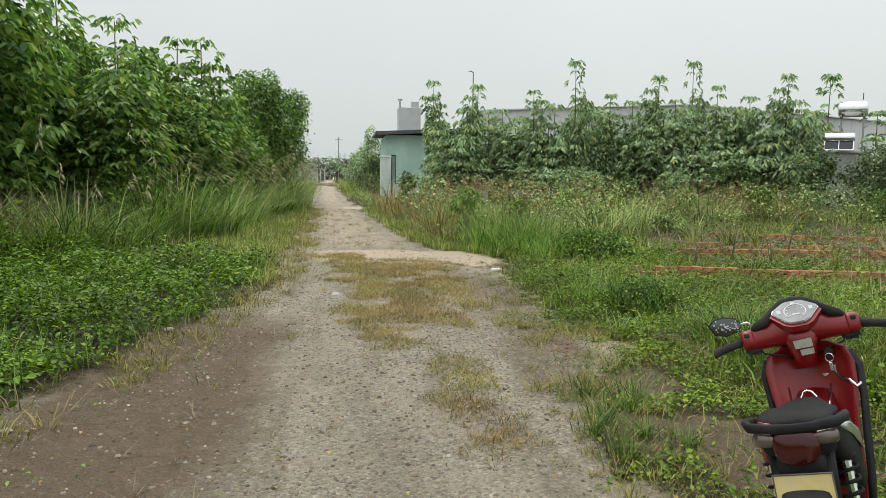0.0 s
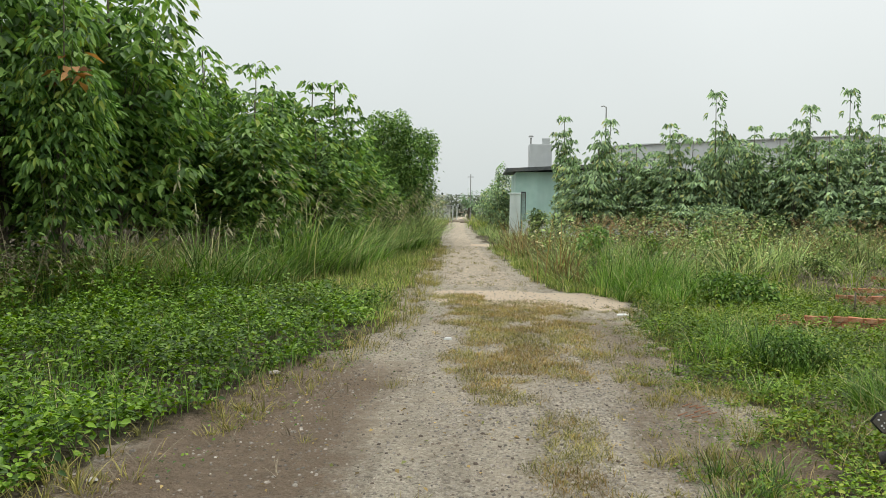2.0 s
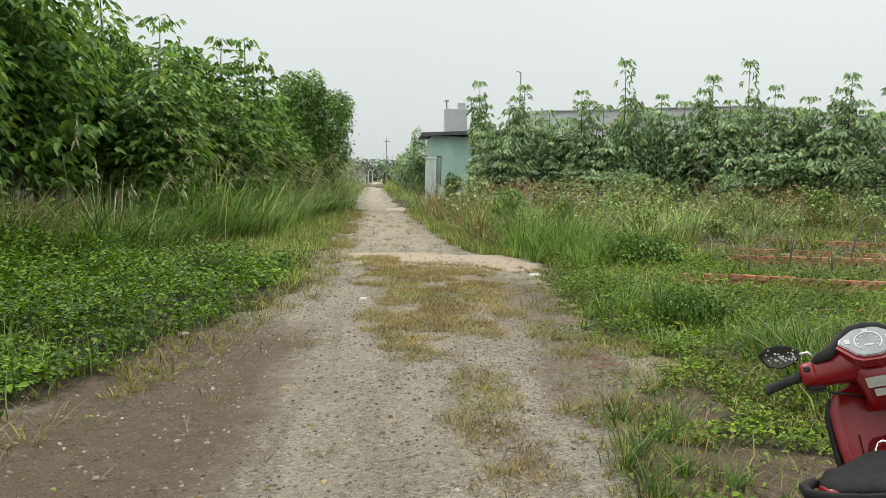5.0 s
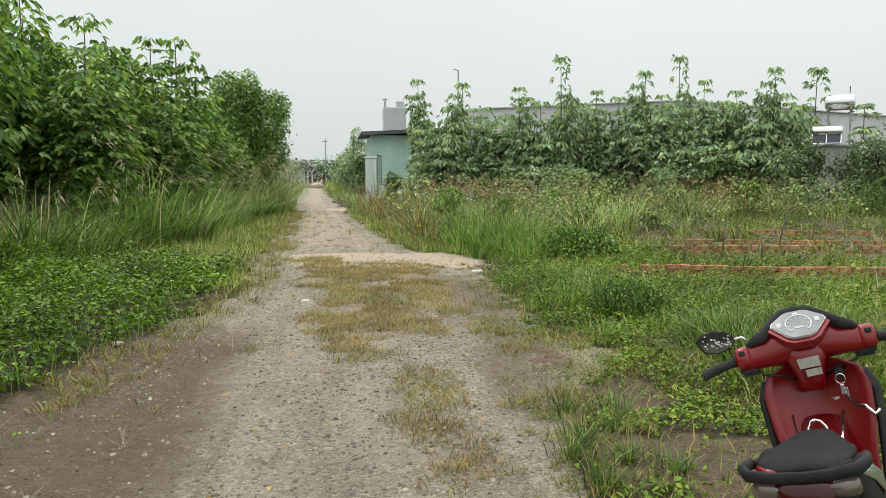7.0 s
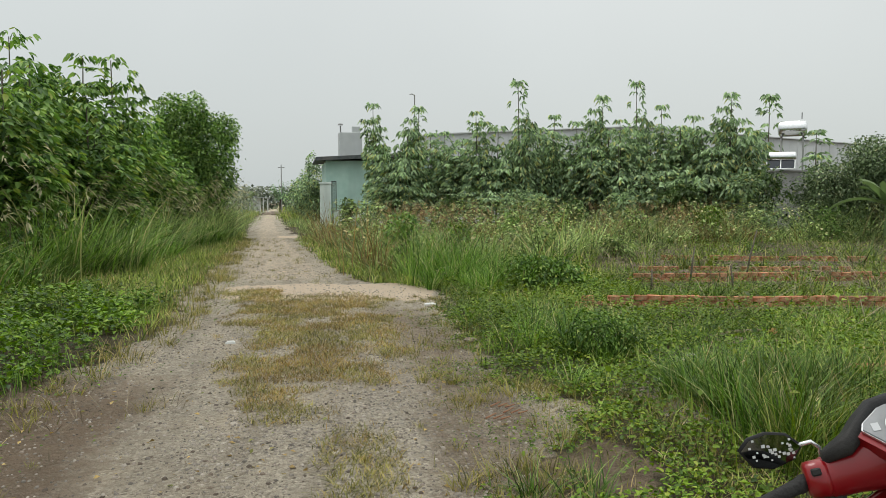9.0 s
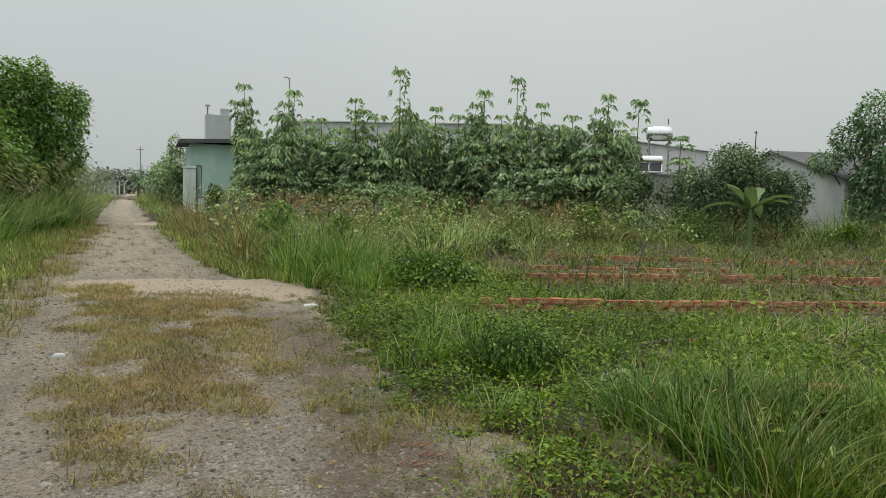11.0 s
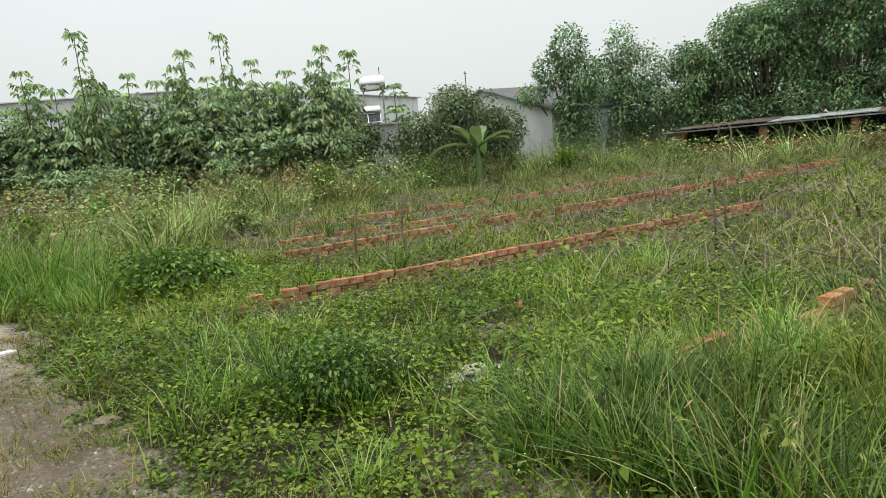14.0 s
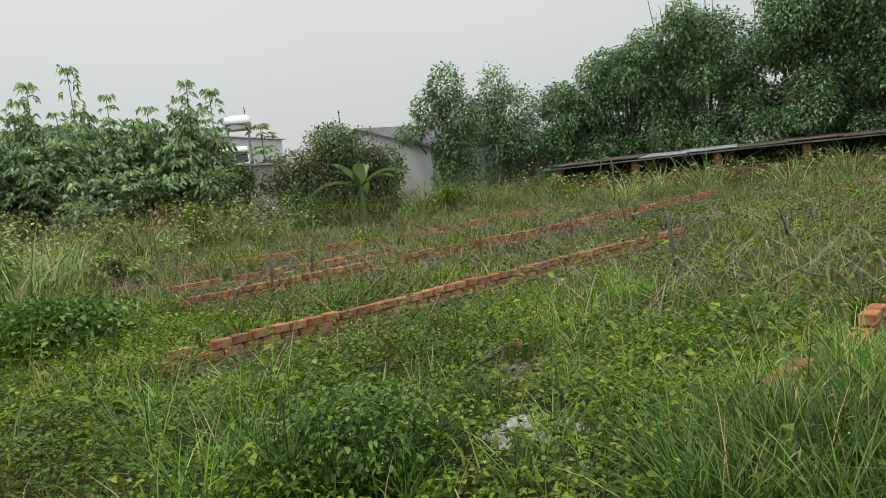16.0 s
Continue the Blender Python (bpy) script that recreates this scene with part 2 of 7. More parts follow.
M_GROUND = ground_material()
M_WEED = foliage("weed_leaf", (0.036, 0.102, 0.008), (0.158, 0.270, 0.022), (0.230, 0.330, 0.040), 0.3)
M_CREEPER = foliage("creeper_leaf", (0.061, 0.131, 0.011), (0.165, 0.252, 0.022), (0.270, 0.320, 0.045), 0.28)
M_WEED_DARK = foliage("bush_leaf", (0.055, 0.108, 0.032), (0.152, 0.228, 0.074), (0.276, 0.318, 0.124), 0.3)
M_GRASS = foliage("green_grass", (0.055, 0.146, 0.022), (0.242, 0.389, 0.077), (0.529, 0.495, 0.236), 0.35)
M_GRASS_PALE = foliage("short_pale_grass", (0.122, 0.202, 0.037), (0.376, 0.433, 0.119), (0.619, 0.477, 0.253), 0.38)
M_GRASS_DRY = foliage("dry_grass", (0.250, 0.172, 0.060), (0.450, 0.325, 0.125), (0.210, 0.227, 0.066), 0.3, 0.6, 1.5, 0.14)
M_GRASS_OLIVE = foliage("olive_grass", (0.150, 0.158, 0.042), (0.335, 0.305, 0.090), (0.431, 0.347, 0.155), 0.3, 0.6, 1.5, 0.14)
M_GRASS_RED = foliage("reddish_grass", (0.170, 0.150, 0.059), (0.330, 0.230, 0.099), (0.160, 0.220, 0.054), 0.3, 0.6)
M_PLUME = foliage("seed_plume", (0.289, 0.276, 0.153), (0.425, 0.396, 0.225), None, 0.35, 0.7)
M_PLUME_RED = foliage("reddish_plume", (0.330, 0.220, 0.117), (0.450, 0.320, 0.171), None, 0.35, 0.7)
M_GRASS_DEEP = foliage("deep_green_grass", (0.032, 0.083, 0.016), (0.131, 0.220, 0.047), (0.360, 0.375, 0.149), 0.32)
M_GRASS_LIGHT = foliage("yellow_green_grass", (0.067, 0.113, 0.012), (0.209, 0.275, 0.039), (0.520, 0.460, 0.180), 0.35)
M_GRASS_DARK = foliage("dark_green_grass", (0.024, 0.066, 0.012), (0.096, 0.175, 0.034), (0.240, 0.280, 0.090), 0.3)
M_GRASS_DULL = foliage("dull_tall_grass", (0.081, 0.144, 0.046), (0.402, 0.512, 0.183), (0.600, 0.530, 0.280), 0.35, 0.6, 0.35)
M_RUBBER = foliage("sapling_leaf", (0.069, 0.166, 0.041), (0.246, 0.378, 0.094), (0.318, 0.384, 0.078), 0.4)
# leaf green lightened and greyed to carry the haze before the stand
M_STAND = foliage("hazed_stand_leaf", (0.163, 0.261, 0.143), (0.412, 0.536, 0.277), (0.500, 0.500, 0.190), 0.4)
# dark green lifted and slightly blued: distance haze kept in the colour
M_MANGO = foliage("dark_tree_leaf", (0.089, 0.174, 0.095), (0.250, 0.396, 0.176), (0.370, 0.310, 0.160), 0.28)
M_ROUND = foliage("round_tree_leaf", (0.087, 0.192, 0.053), (0.261, 0.392, 0.102), (0.270, 0.365, 0.109), 0.36)
M_BROWNLEAF = foliage("withered_leaf", (0.360, 0.150, 0.054), (0.520, 0.270, 0.108), None, 0.25)
M_GREYBUSH = foliage("grey_green_leaf", (0.098, 0.150, 0.072), (0.215, 0.290, 0.140), (0.33, 0.36, 0.19), 0.3)
M_BUSH_NEAR = foliage("near_bush_leaf", (0.046, 0.119, 0.022), (0.182, 0.297, 0.059), (0.26, 0.32, 0.08), 0.3)
M_BANANA = foliage("banana_leaf", (0.120, 0.190, 0.075), (0.220, 0.300, 0.125), None, 0.4)
# distance haze is mixed into this greyed leaf colour
M_FAR = foliage("hazed_far_leaf", (0.180, 0.220, 0.153), (0.280, 0.320, 0.234), None, 0.2, 0.8, 0.05)
M_BRICK_DARK = surface("dark_red_brick", (0.2, 0.08, 0.045), (0.32, 0.14, 0.08), 9, (0.14, 0.1, 0.07), 2, 0.9, 0, 0.6, 50)
M_BARK = surface("bark", (0.09, 0.075, 0.055), (0.2, 0.17, 0.13), 12, (0.06, 0.055, 0.04), 2.0, 0.9, 0, 0.6, 40)
M_STALK = surface("dry_stalk", (0.2, 0.16, 0.1), (0.36, 0.3, 0.2), 18, (0.12, 0.1, 0.07), 3, 0.9, 0, 0.4, 60)
M_STONE = surface("pebble", (0.17, 0.15, 0.122), (0.38, 0.34, 0.285), 14, (0.16, 0.12, 0.09), 6, 0.9, 0, 0.4, 90, island=0.5)
M_CLOD = surface("soil_clod", (0.15, 0.12, 0.092), (0.27, 0.22, 0.17), 14, None, 1, 0.95, 0, 0.5, 60, island=0.25)
M_SOILDARK = surface("dark_soil_crumb", (0.085, 0.065, 0.048), (0.17, 0.135, 0.1), 14, None, 1, 0.95, 0, 0.5, 60, island=0.3)
M_CEMENT = surface("cement_lump", (0.4, 0.375, 0.335), (0.56, 0.53, 0.475), 9, (0.36, 0.32, 0.27), 5, 0.9, 0, 0.7, 45)
M_BRICK = surface("red_brick", (0.30, 0.108, 0.05), (0.49, 0.195, 0.09), 14, (0.46, 0.31, 0.19), 7, 0.9, 0, 0.6, 70, vary=0.32)
M_MORTAR = surface("mortar", (0.3, 0.22, 0.15), (0.42, 0.33, 0.24), 10, None, 1, 0.95, 0, 0.6, 60)
M_TEAL = surface("teal_paint", (0.40, 0.60, 0.53), (0.50, 0.69, 0.615), 1.6, (0.34, 0.48, 0.43), 0.7, 0.8, 0, 0.15, 30, streak=True)
M_PALETEAL = surface("pale_teal_paint", (0.72, 0.81, 0.775), (0.82, 0.89, 0.86), 2.5, (0.55, 0.61, 0.57), 1.2, 0.8, 0, 0.15, 30, streak=True)
M_ROOF_DARK = surface("dark_roof_sheet", (0.06, 0.07, 0.07), (0.12, 0.13, 0.13), 4, (0.16, 0.14, 0.12), 1, 0.7, 0, 0.2, 30)
M_CONCRETE = surface("concrete", (0.28, 0.28, 0.27), (0.4, 0.4, 0.385), 2.0, (0.2, 0.2, 0.19), 0.6, 0.9, 0, 0.4, 25, streak=True)
# cladding grey paled towards the sky, with the haze in its colour
M_WAREHOUSE = surface("warehouse_cladding", (0.68, 0.69, 0.695), (0.76, 0.77, 0.775), 0.8, (0.6, 0.61, 0.61), 0.3, 0.6, 0.0, 0.1, 20, streak=True)
M_GREYWALL = surface("grey_render", (0.525, 0.550, 0.550), (0.650, 0.675, 0.663), 1.2, (0.450, 0.463, 0.450), 0.5, 0.85, 0, 0.2, 30, streak=True)
M_WHITE = surface("white_paint", (0.66, 0.68, 0.67), (0.8, 0.81, 0.8), 4, (0.5, 0.5, 0.47), 2, 0.7, 0, 0.1, 30)
M_STEEL = surface("stainless_steel", (0.75, 0.76, 0.76), (0.85, 0.86, 0.86), 8, None, 1, 0.22, 1.0, 0.02, 60)
M_DARKMETAL = surface("dark_painted_metal", (0.03, 0.035, 0.035), (0.07, 0.075, 0.075), 8, (0.12, 0.07, 0.04), 3, 0.6, 0.3, 0.1, 40)
M_RUST = surface("rusty_sheet", (0.07, 0.05, 0.04), (0.14, 0.1, 0.075), 5, (0.2, 0.2, 0.19), 1.5, 0.8, 0.2, 0.3, 30)
M_ZINC = surface("zinc_sheet", (0.42, 0.45, 0.45), (0.55, 0.58, 0.58), 3, (0.3, 0.27, 0.24), 1.0, 0.5, 0.3, 0.1, 30)
M_PANEL = plain("collector_glass", (0.02, 0.025, 0.035), 0.15)
M_GLASS_DARK = plain("window_glass", (0.03, 0.04, 0.045), 0.08)
M_LITTER = plain("white_litter", (0.75, 0.75, 0.72), 0.6)
M_REDBITS = surface("dry_leaf_scrap", (0.252, 0.090, 0.045), (0.330, 0.180, 0.090), 20, None, 1, 0.6, 0, 0.1, 40)
M_FLOWER = plain("white_flower", (0.8, 0.8, 0.74), 0.7)
# motorbike
M_BIKERED = surface("red_fairing", (0.2, 0.003, 0.006), (0.28, 0.005, 0.009), 3, (0.22, 0.012, 0.014), 9, 0.3, 0, 0.02, 90, coat=0.3)
M_BIKEBLACK = surface("black_plastic", (0.012, 0.012, 0.013), (0.026, 0.026, 0.027), 12, (0.035, 0.033, 0.031), 5, 0.62, 0, 0.15, 160)
M_SEAT = surface("seat_vinyl", (0.012, 0.012, 0.012), (0.022, 0.022, 0.023), 20, (0.028, 0.027, 0.026), 4, 0.8, 0, 0.35, 220)
for dark in (M_BIKEBLACK, M_SEAT):
    dark.node_tree.nodes["Principled BSDF"].inputs["Specular IOR Level"].default_value = 0.22
M_TYRE = surface("tyre_rubber", (0.015, 0.015, 0.015), (0.03, 0.029, 0.028), 20, (0.09, 0.075, 0.06), 6, 0.85, 0, 0.3, 120)
M_CHROME = plain("chrome", (0.8, 0.8, 0.8), 0.12, 1.0)
M_ALLOY = surface("alloy", (0.3, 0.3, 0.31), (0.42, 0.42, 0.43), 14, (0.2, 0.18, 0.16), 6, 0.4, 0.9, 0.1, 60)
M_LENSRED = plain("red_lens", (0.055, 0.002, 0.003), 0.15, 0, 0.2)
M_LENSCLEAR = plain("clear_lens", (0.13, 0.1, 0.085), 0.12, 0.2, 0.6)
M_DIAL = surface("dial_face", (0.16, 0.165, 0.17), (0.27, 0.28, 0.285), 12, None, 1, 0.35, 0.2, 0, 40, coat=0.6)
M_DIALDARK = plain("dial_print", (0.5, 0.51, 0.52), 0.4)
M_SILVER = plain("silver_trim", (0.7, 0.7, 0.7), 0.25, 0.8)
# dark tint imitates a reflection of dark trees
M_MIRROR = plain("mirror_glass", (0.16, 0.17, 0.17), 0.03, 1.0)
M_PLATE = surface("yellow_plate", (0.62, 0.5, 0.2), (0.7, 0.58, 0.27), 12, (0.5, 0.42, 0.25), 5, 0.5, 0, 0.05, 60)
M_PLATETEXT = plain("plate_lettering", (0.2, 0.16, 0.08), 0.6)
M_STICKER = surface("grey_sticker", (0.3, 0.29, 0.25), (0.4, 0.39, 0.34), 40, None, 1, 0.6, 0, 0, 30)

# ---- shape helpers ----
RNG = np.random.default_rng(7)
_TAB = np.random.default_rng(3).random((256, 256))


def vnoise(x, y, s, k=0):
    """Smooth value noise over the plan, 0 to 1."""
    x, y = np.asarray(x, float) * s + 17.3 * k, np.asarray(y, float) * s + 9.1 * k
    xi, yi = np.floor(x).astype(int), np.floor(y).astype(int)
    fx, fy = x - xi, y - yi
    fx, fy = fx * fx * (3 - 2 * fx), fy * fy * (3 - 2 * fy)
    a, b = _TAB[xi % 256, yi % 256], _TAB[(xi + 1) % 256, yi % 256]
    c, d = _TAB[xi % 256, (yi + 1) % 256], _TAB[(xi + 1) % 256, (yi + 1) % 256]
    return (a * (1 - fx) + b * fx) * (1 - fy) + (c * (1 - fx) + d * fx) * fy


def fbm(x, y, s, k=0):
    return 0.55 * vnoise(x, y, s, k) + 0.3 * vnoise(x, y, s * 2.3, k + 1) + 0.15 * vnoise(x, y, s * 5.1, k + 2)


def sstep(a, b, v):
    t = np.clip((v - a) / (b - a), 0, 1)
    return t * t * (3 - 2 * t)


def quads_mesh(name, v, q):
    """A mesh from arrays of points and of four-cornered faces."""
    me = bpy.data.meshes.new(name)
    v, q = np.asarray(v, np.float32), np.asarray(q, np.int32)
    me.vertices.add(len(v))
    me.vertices.foreach_set("co", v.ravel())
    me.loops.add(q.size)
    me.loops.foreach_set("vertex_index", q.ravel())
    me.polygons.add(len(q))
    me.polygons.foreach_set("loop_start", np.arange(0, q.size, 4, dtype=np.int32))
    me.update(calc_edges=True)
    return me


def place(name, me, material, parent=None, label=""):
    me.materials.append(material)
    ob = new(name, me)
    ob.parent = parent
    if label:
        ob["label"] = label
    return ob


def merge(*geos):
    vs, fs, o = [], [], 0
    for v, f in geos:
        vs.extend(tuple(p) for p in v)
        fs.extend(tuple(i + o for i in c) for c in f)
        o += len(v)
    return vs, fs


def moved(g, m):
    return [tuple(m @ Vector(p)) for p in g[0]], g[1]


def box(c, s, bevel=0.0, seg=1):
    bm = bmesh.new()
    bmesh.ops.create_cube(bm, size=1.0)
    for v in bm.verts:
        v.co = Vector((c[0] + v.co.x * s[0], c[1] + v.co.y * s[1], c[2] + v.co.z * s[2]))
    if bevel:
        bmesh.ops.bevel(bm, geom=bm.edges[:], offset=bevel, segments=seg, affect="EDGES")
    bm.verts.index_update()
    g = [tuple(v.co) for v in bm.verts], [tuple(v.index for v in f.verts) for f in bm.faces]
    bm.free()
    return g


def tube(pts, radii, n=8, closed=False):
    """A tapered round bar along points."""
    pts = [Vector(p) for p in pts]
    if not hasattr(radii, "__len__"):
        radii = [radii] * len(pts)
    v, f = [], []
    ref = Vector((0.31, 0.2, 0.93)).normalized()
    m = len(pts)
    for i, p in enumerate(pts):
        a = pts[(i - 1) % m] if (i or closed) else p
        b = pts[(i + 1) % m] if (i < m - 1 or closed) else p
        t = (b - a).normalized()
        u = t.cross(ref)
        if u.length < 0.05:
            u = t.cross(Vector((1, 0, 0)))
        u.normalize()
        w = t.cross(u)
        for k in range(n):
            q = 2 * math.pi * k / n
            v.append(tuple(p + (u * math.cos(q) + w * math.sin(q)) * radii[i]))
    for i in range(m if closed else m - 1):
        for k in range(n):
            j, kk = (i + 1) % m, (k + 1) % n
            f.append((i * n + k, i * n + kk, j * n + kk, j * n + k))
    if not closed:
        f.append(tuple(range(n - 1, -1, -1)))
        f.append(tuple((m - 1) * n + k for k in range(n)))
    return v, f


def oval(c, ax, bx, a, b, p=2.4, k=20):
    """A ring round c in the plane of ax and bx, squarer as p grows."""
    c, ax, bx = Vector(c), Vector(ax).normalized(), Vector(bx).normalized()
    out = []
    for i in range(k):
        q = 2 * math.pi * i / k
        cs, sn = math.cos(q), math.sin(q)
        out.append(tuple(c + ax * (a * math.copysign(abs(cs) ** (2 / p), cs)) + bx * (b * math.copysign(abs(sn) ** (2 / p), sn))))
    return out


def loft(rings, caps=True):
    k = len(rings[0])
    v = [p for r in rings for p in r]
    f = [(i * k + j, i * k + (j + 1) % k, (i + 1) * k + (j + 1) % k, (i + 1) * k + j) for i in range(len(rings) - 1) for j in range(k)]
    if caps:
        f.append(tuple(range(k - 1, -1, -1)))
        f.append(tuple((len(rings) - 1) * k + j for j in range(k)))
    return v, f


def slab(outline, normal, thick):
    """A plate of that outline, thick along normal."""
    n = Vector(normal).normalized() * thick
    k = len(outline)
    v = [tuple(Vector(p)) for p in outline] + [tuple(Vector(p) + n) for p in outline]
    f = [tuple(range(k - 1, -1, -1)), tuple(range(k, 2 * k))] + [(j, (j + 1) % k, k + (j + 1) % k, k + j) for j in range(k)]
    return v, f


def part(name, g, material, parent=None, label="", smooth=False):
    me = bpy.data.meshes.new(name)
    me.from_pydata(g[0], [], g[1])
    if smooth:
        me.shade_smooth()
    else:
        me.shade_flat()
    me.update()
    return place(name, me, material, parent, label)


def thing(name, x=0, y=0, z=0, rz=0, label="", category="", group=""):
    ob = new(name)
    ob.empty_display_size = 0.2
    ob.matrix_world = pose(x, y, z, 0, 0, rz)
    return tagged(ob, label, category, group)


# ---- plant helpers: arrays of blades and leaves ----
def blades(base, h, w, bend, az, seg=3, lean=0.0):
    """Curved, tapered grass blades: points and faces."""
    n = len(base)
    s = np.linspace(0, 1, seg + 1)
    d = np.stack([np.cos(az), np.sin(az)], 1)
    tw = az + np.pi / 2 + RNG.normal(0, 0.5, n)
    side = np.stack([np.cos(tw), np.sin(tw)], 1)
    v = np.zeros((n, seg + 1, 2, 3))
    for i, t in enumerate(s):
        out = h * (lean * t + bend * t ** 2)
        up = h * (t - 0.42 * bend * t ** 2.2)
        half = 0.5 * w * (1 - t ** 1.6 * 0.92) * (0.65 + 0.35 * min(1, t * 3))
        for k, sg in enumerate((-1, 1)):
            v[:, i, k, :2] = base[:, :2] + d * out[:, None] + side * (sg * half)[:, None]
            v[:, i, k, 2] = base[:, 2] + np.maximum(up, 0.005)
    idx = np.arange(n)[:, None, None] * (2 * (seg + 1))
    q = np.array([[2 * i, 2 * i + 1, 2 * i + 3, 2 * i + 2] for i in range(seg)])[None]
    return v.reshape(-1, 3), (idx + q).reshape(-1, 4)


def leaves(p, d, length, width, droop=0.15, fold=0.18, roll=0.35, ovate=False):
    """Leaves folded along the midrib, lance-shaped or ovate: points and faces."""
    n = len(p)
    d = d / np.linalg.norm(d, axis=1, keepdims=True)
    up = np.tile(np.array([0, 0, 1.0]), (n, 1)) + RNG.normal(0, roll, (n, 3))
    s = np.cross(d, up)
    s /= np.linalg.norm(s, axis=1, keepdims=True) + 1e-6
    nn = np.cross(s, d)
    L, W = np.asarray(length)[:, None] * np.ones((n, 1)), np.asarray(width)[:, None] * np.ones((n, 1))
    z = np.array([0, 0, 1.0])
    if ovate:
        v = np.zeros((n, 6, 3))
        v[:, 0] = p
        v[:, 3] = p + d * L - z * L * droop
        for a, b, t, w in ((1, 5, 0.26, 0.46), (2, 4, 0.66, 0.4)):
            mid = p + d * L * t - z * L * droop * t ** 2.2 + nn * W * fold
            v[:, a], v[:, b] = mid + s * W * w, mid - s * W * w
        q = np.array([[0, 1, 2, 3], [0, 3, 4, 5]])
        return v.reshape(-1, 3), (np.arange(n)[:, None, None] * 6 + q[None]).reshape(-1, 4)
    v = np.zeros((n, 4, 3))
    v[:, 0] = p
    v[:, 1] = p + d * L * 0.45 + s * W * 0.5 + nn * W * fold - z * L * droop * 0.2
    v[:, 2] = p + d * L - z * L * droop
    v[:, 3] = p + d * L * 0.45 - s * W * 0.5 + nn * W * fold - z * L * droop * 0.2
    return v.reshape(-1, 3), np.arange(n * 4).reshape(-1, 4)


def qjoin(parts):
    vs, qs, o = [], [], 0
    for v, q in parts:
        vs.append(v)
        qs.append(q + o)
        o += len(v)
    return np.concatenate(vs), np.concatenate(qs)


def sprinkle(n, x0, x1, y0, y1, keep):
    """Points of a plan's rectangle, kept with the chance that keep(x, y) gives."""
    x, y = RNG.uniform(x0, x1, n), RNG.uniform(y0, y1, n)
    k = RNG.random(n) < keep(x, y)
    return x[k], y[k]


def stuff(name, vq, material, label, category):
    ob = place(name, quads_mesh(name, *vq), material)
    return tagged(ob, label, category, kind="stuff")

# ---- the ground: one sheet, with the dirt track worn into it ----
LEFT_Y, LEFT_X = [-30, 0, 5.5, 6.6, 7.9, 9, 11, 15, 20.6, 32, 45, 55, 110, 180], [-2.6, -2.4, -2.1, -1.75, -1.65, -1.15, -0.98, -0.98, -1.15, -1.35, -1.8, -2.15, -3.8, -4.6]
RIGHT_Y, RIGHT_X = [-30, 2.0, 3.8, 4.7, 5.7, 6.9, 8.2, 10, 12, 14, 15, 16.5, 18, 22, 30, 40, 54, 110, 180], [1.6, 1.6, 1.6, 1.75, 2.2, 2.62, 2.5, 2.75, 2.8, 3.0, 2.6, 2.05, 1.8, 1.5, 1.1, 0.55, 0.0, -1.3, -2.4]


def edge_l(y):
    return np.interp(y, LEFT_Y, LEFT_X)


def edge_r(y):
    return np.interp(y, RIGHT_Y, RIGHT_X)


def wander(x, y, k):
    return (fbm(x, y, 1.3, k) - 0.5) * 0.9


def bare(x, y):
    """1 on the track, 0 in the verge."""
    fine = 0.5 * (fbm(x, y, 5.0, 3) - 0.5)
    wl, wr = wander(x, y, 1) * 0.7 + fine, wander(x, y, 5) * 0.9 + fine
    return sstep(-0.18, 0.12, x - edge_l(y) + wl) * sstep(-0.18, 0.15, edge_r(y) - x + wr)


def sandy(x, y):
    w = wander(x, y, 9) + 0.5 * (fbm(x, y, 4.0, 11) - 0.5)
    front = 13.25 + 0.25 * np.sin(x * 2.1) - 0.15 * x * (x < 0.6) + np.where(x < 0.2, 1.2 * (0.2 - x), 0)
    a = sstep(-0.25, 0.2, y - front + w) * sstep(-0.9, 0.9, 15.6 + 0.9 * w - y) * sstep(-0.8, -0.3, x + w * 0.6) * sstep(-0.2, 0.2, 3.15 - x - np.abs(y - 14.4) * 0.25)
    b = sstep(-0.6, 0.5, y - 34.2 + w) * sstep(-0.6, 0.6, 36.3 - y) * sstep(-0.3, 0.3, x - 0.0) * sstep(-0.3, 0.3, 1.6 - x)
    c = 0.48 * sstep(14, 17, y) * sstep(-0.3, 0.9, x - edge_l(y)) * sstep(-0.1, 0.7, edge_r(y) - x)
    return np.maximum(np.maximum(a, b), c)


def muddy(x, y):
    w = wander(x, y, 13)
    left = (0.85 + 0.15 * sstep(0.9, 0.2, x - edge_l(y))) * sstep(1.25, 0.35, np.abs(x + 1.25 - 0.06 * (y - 5)) + w * 0.5) * sstep(9.6, 7.6, y + w) * sstep(-4, 0, y)
    rut = 0.6 * bare(x, y) * sstep(0.7, 0.2, np.abs(x - 2.2 + 0.1 * (9 - y) * (y < 9)) + w * 0.4) * sstep(13.5, 11, y) * sstep(4, 6, y)
    return np.maximum(left, rut)


def trodden(x, y):
    """1 where the ground beside the motorbike is worn bare."""
    return sstep(0.43, 0.56, fbm(x, y, 1.7, 43)) * sstep(4.1, 3.3, x) * sstep(7.0, 5.6, y) * sstep(1.0, 2.2, y)


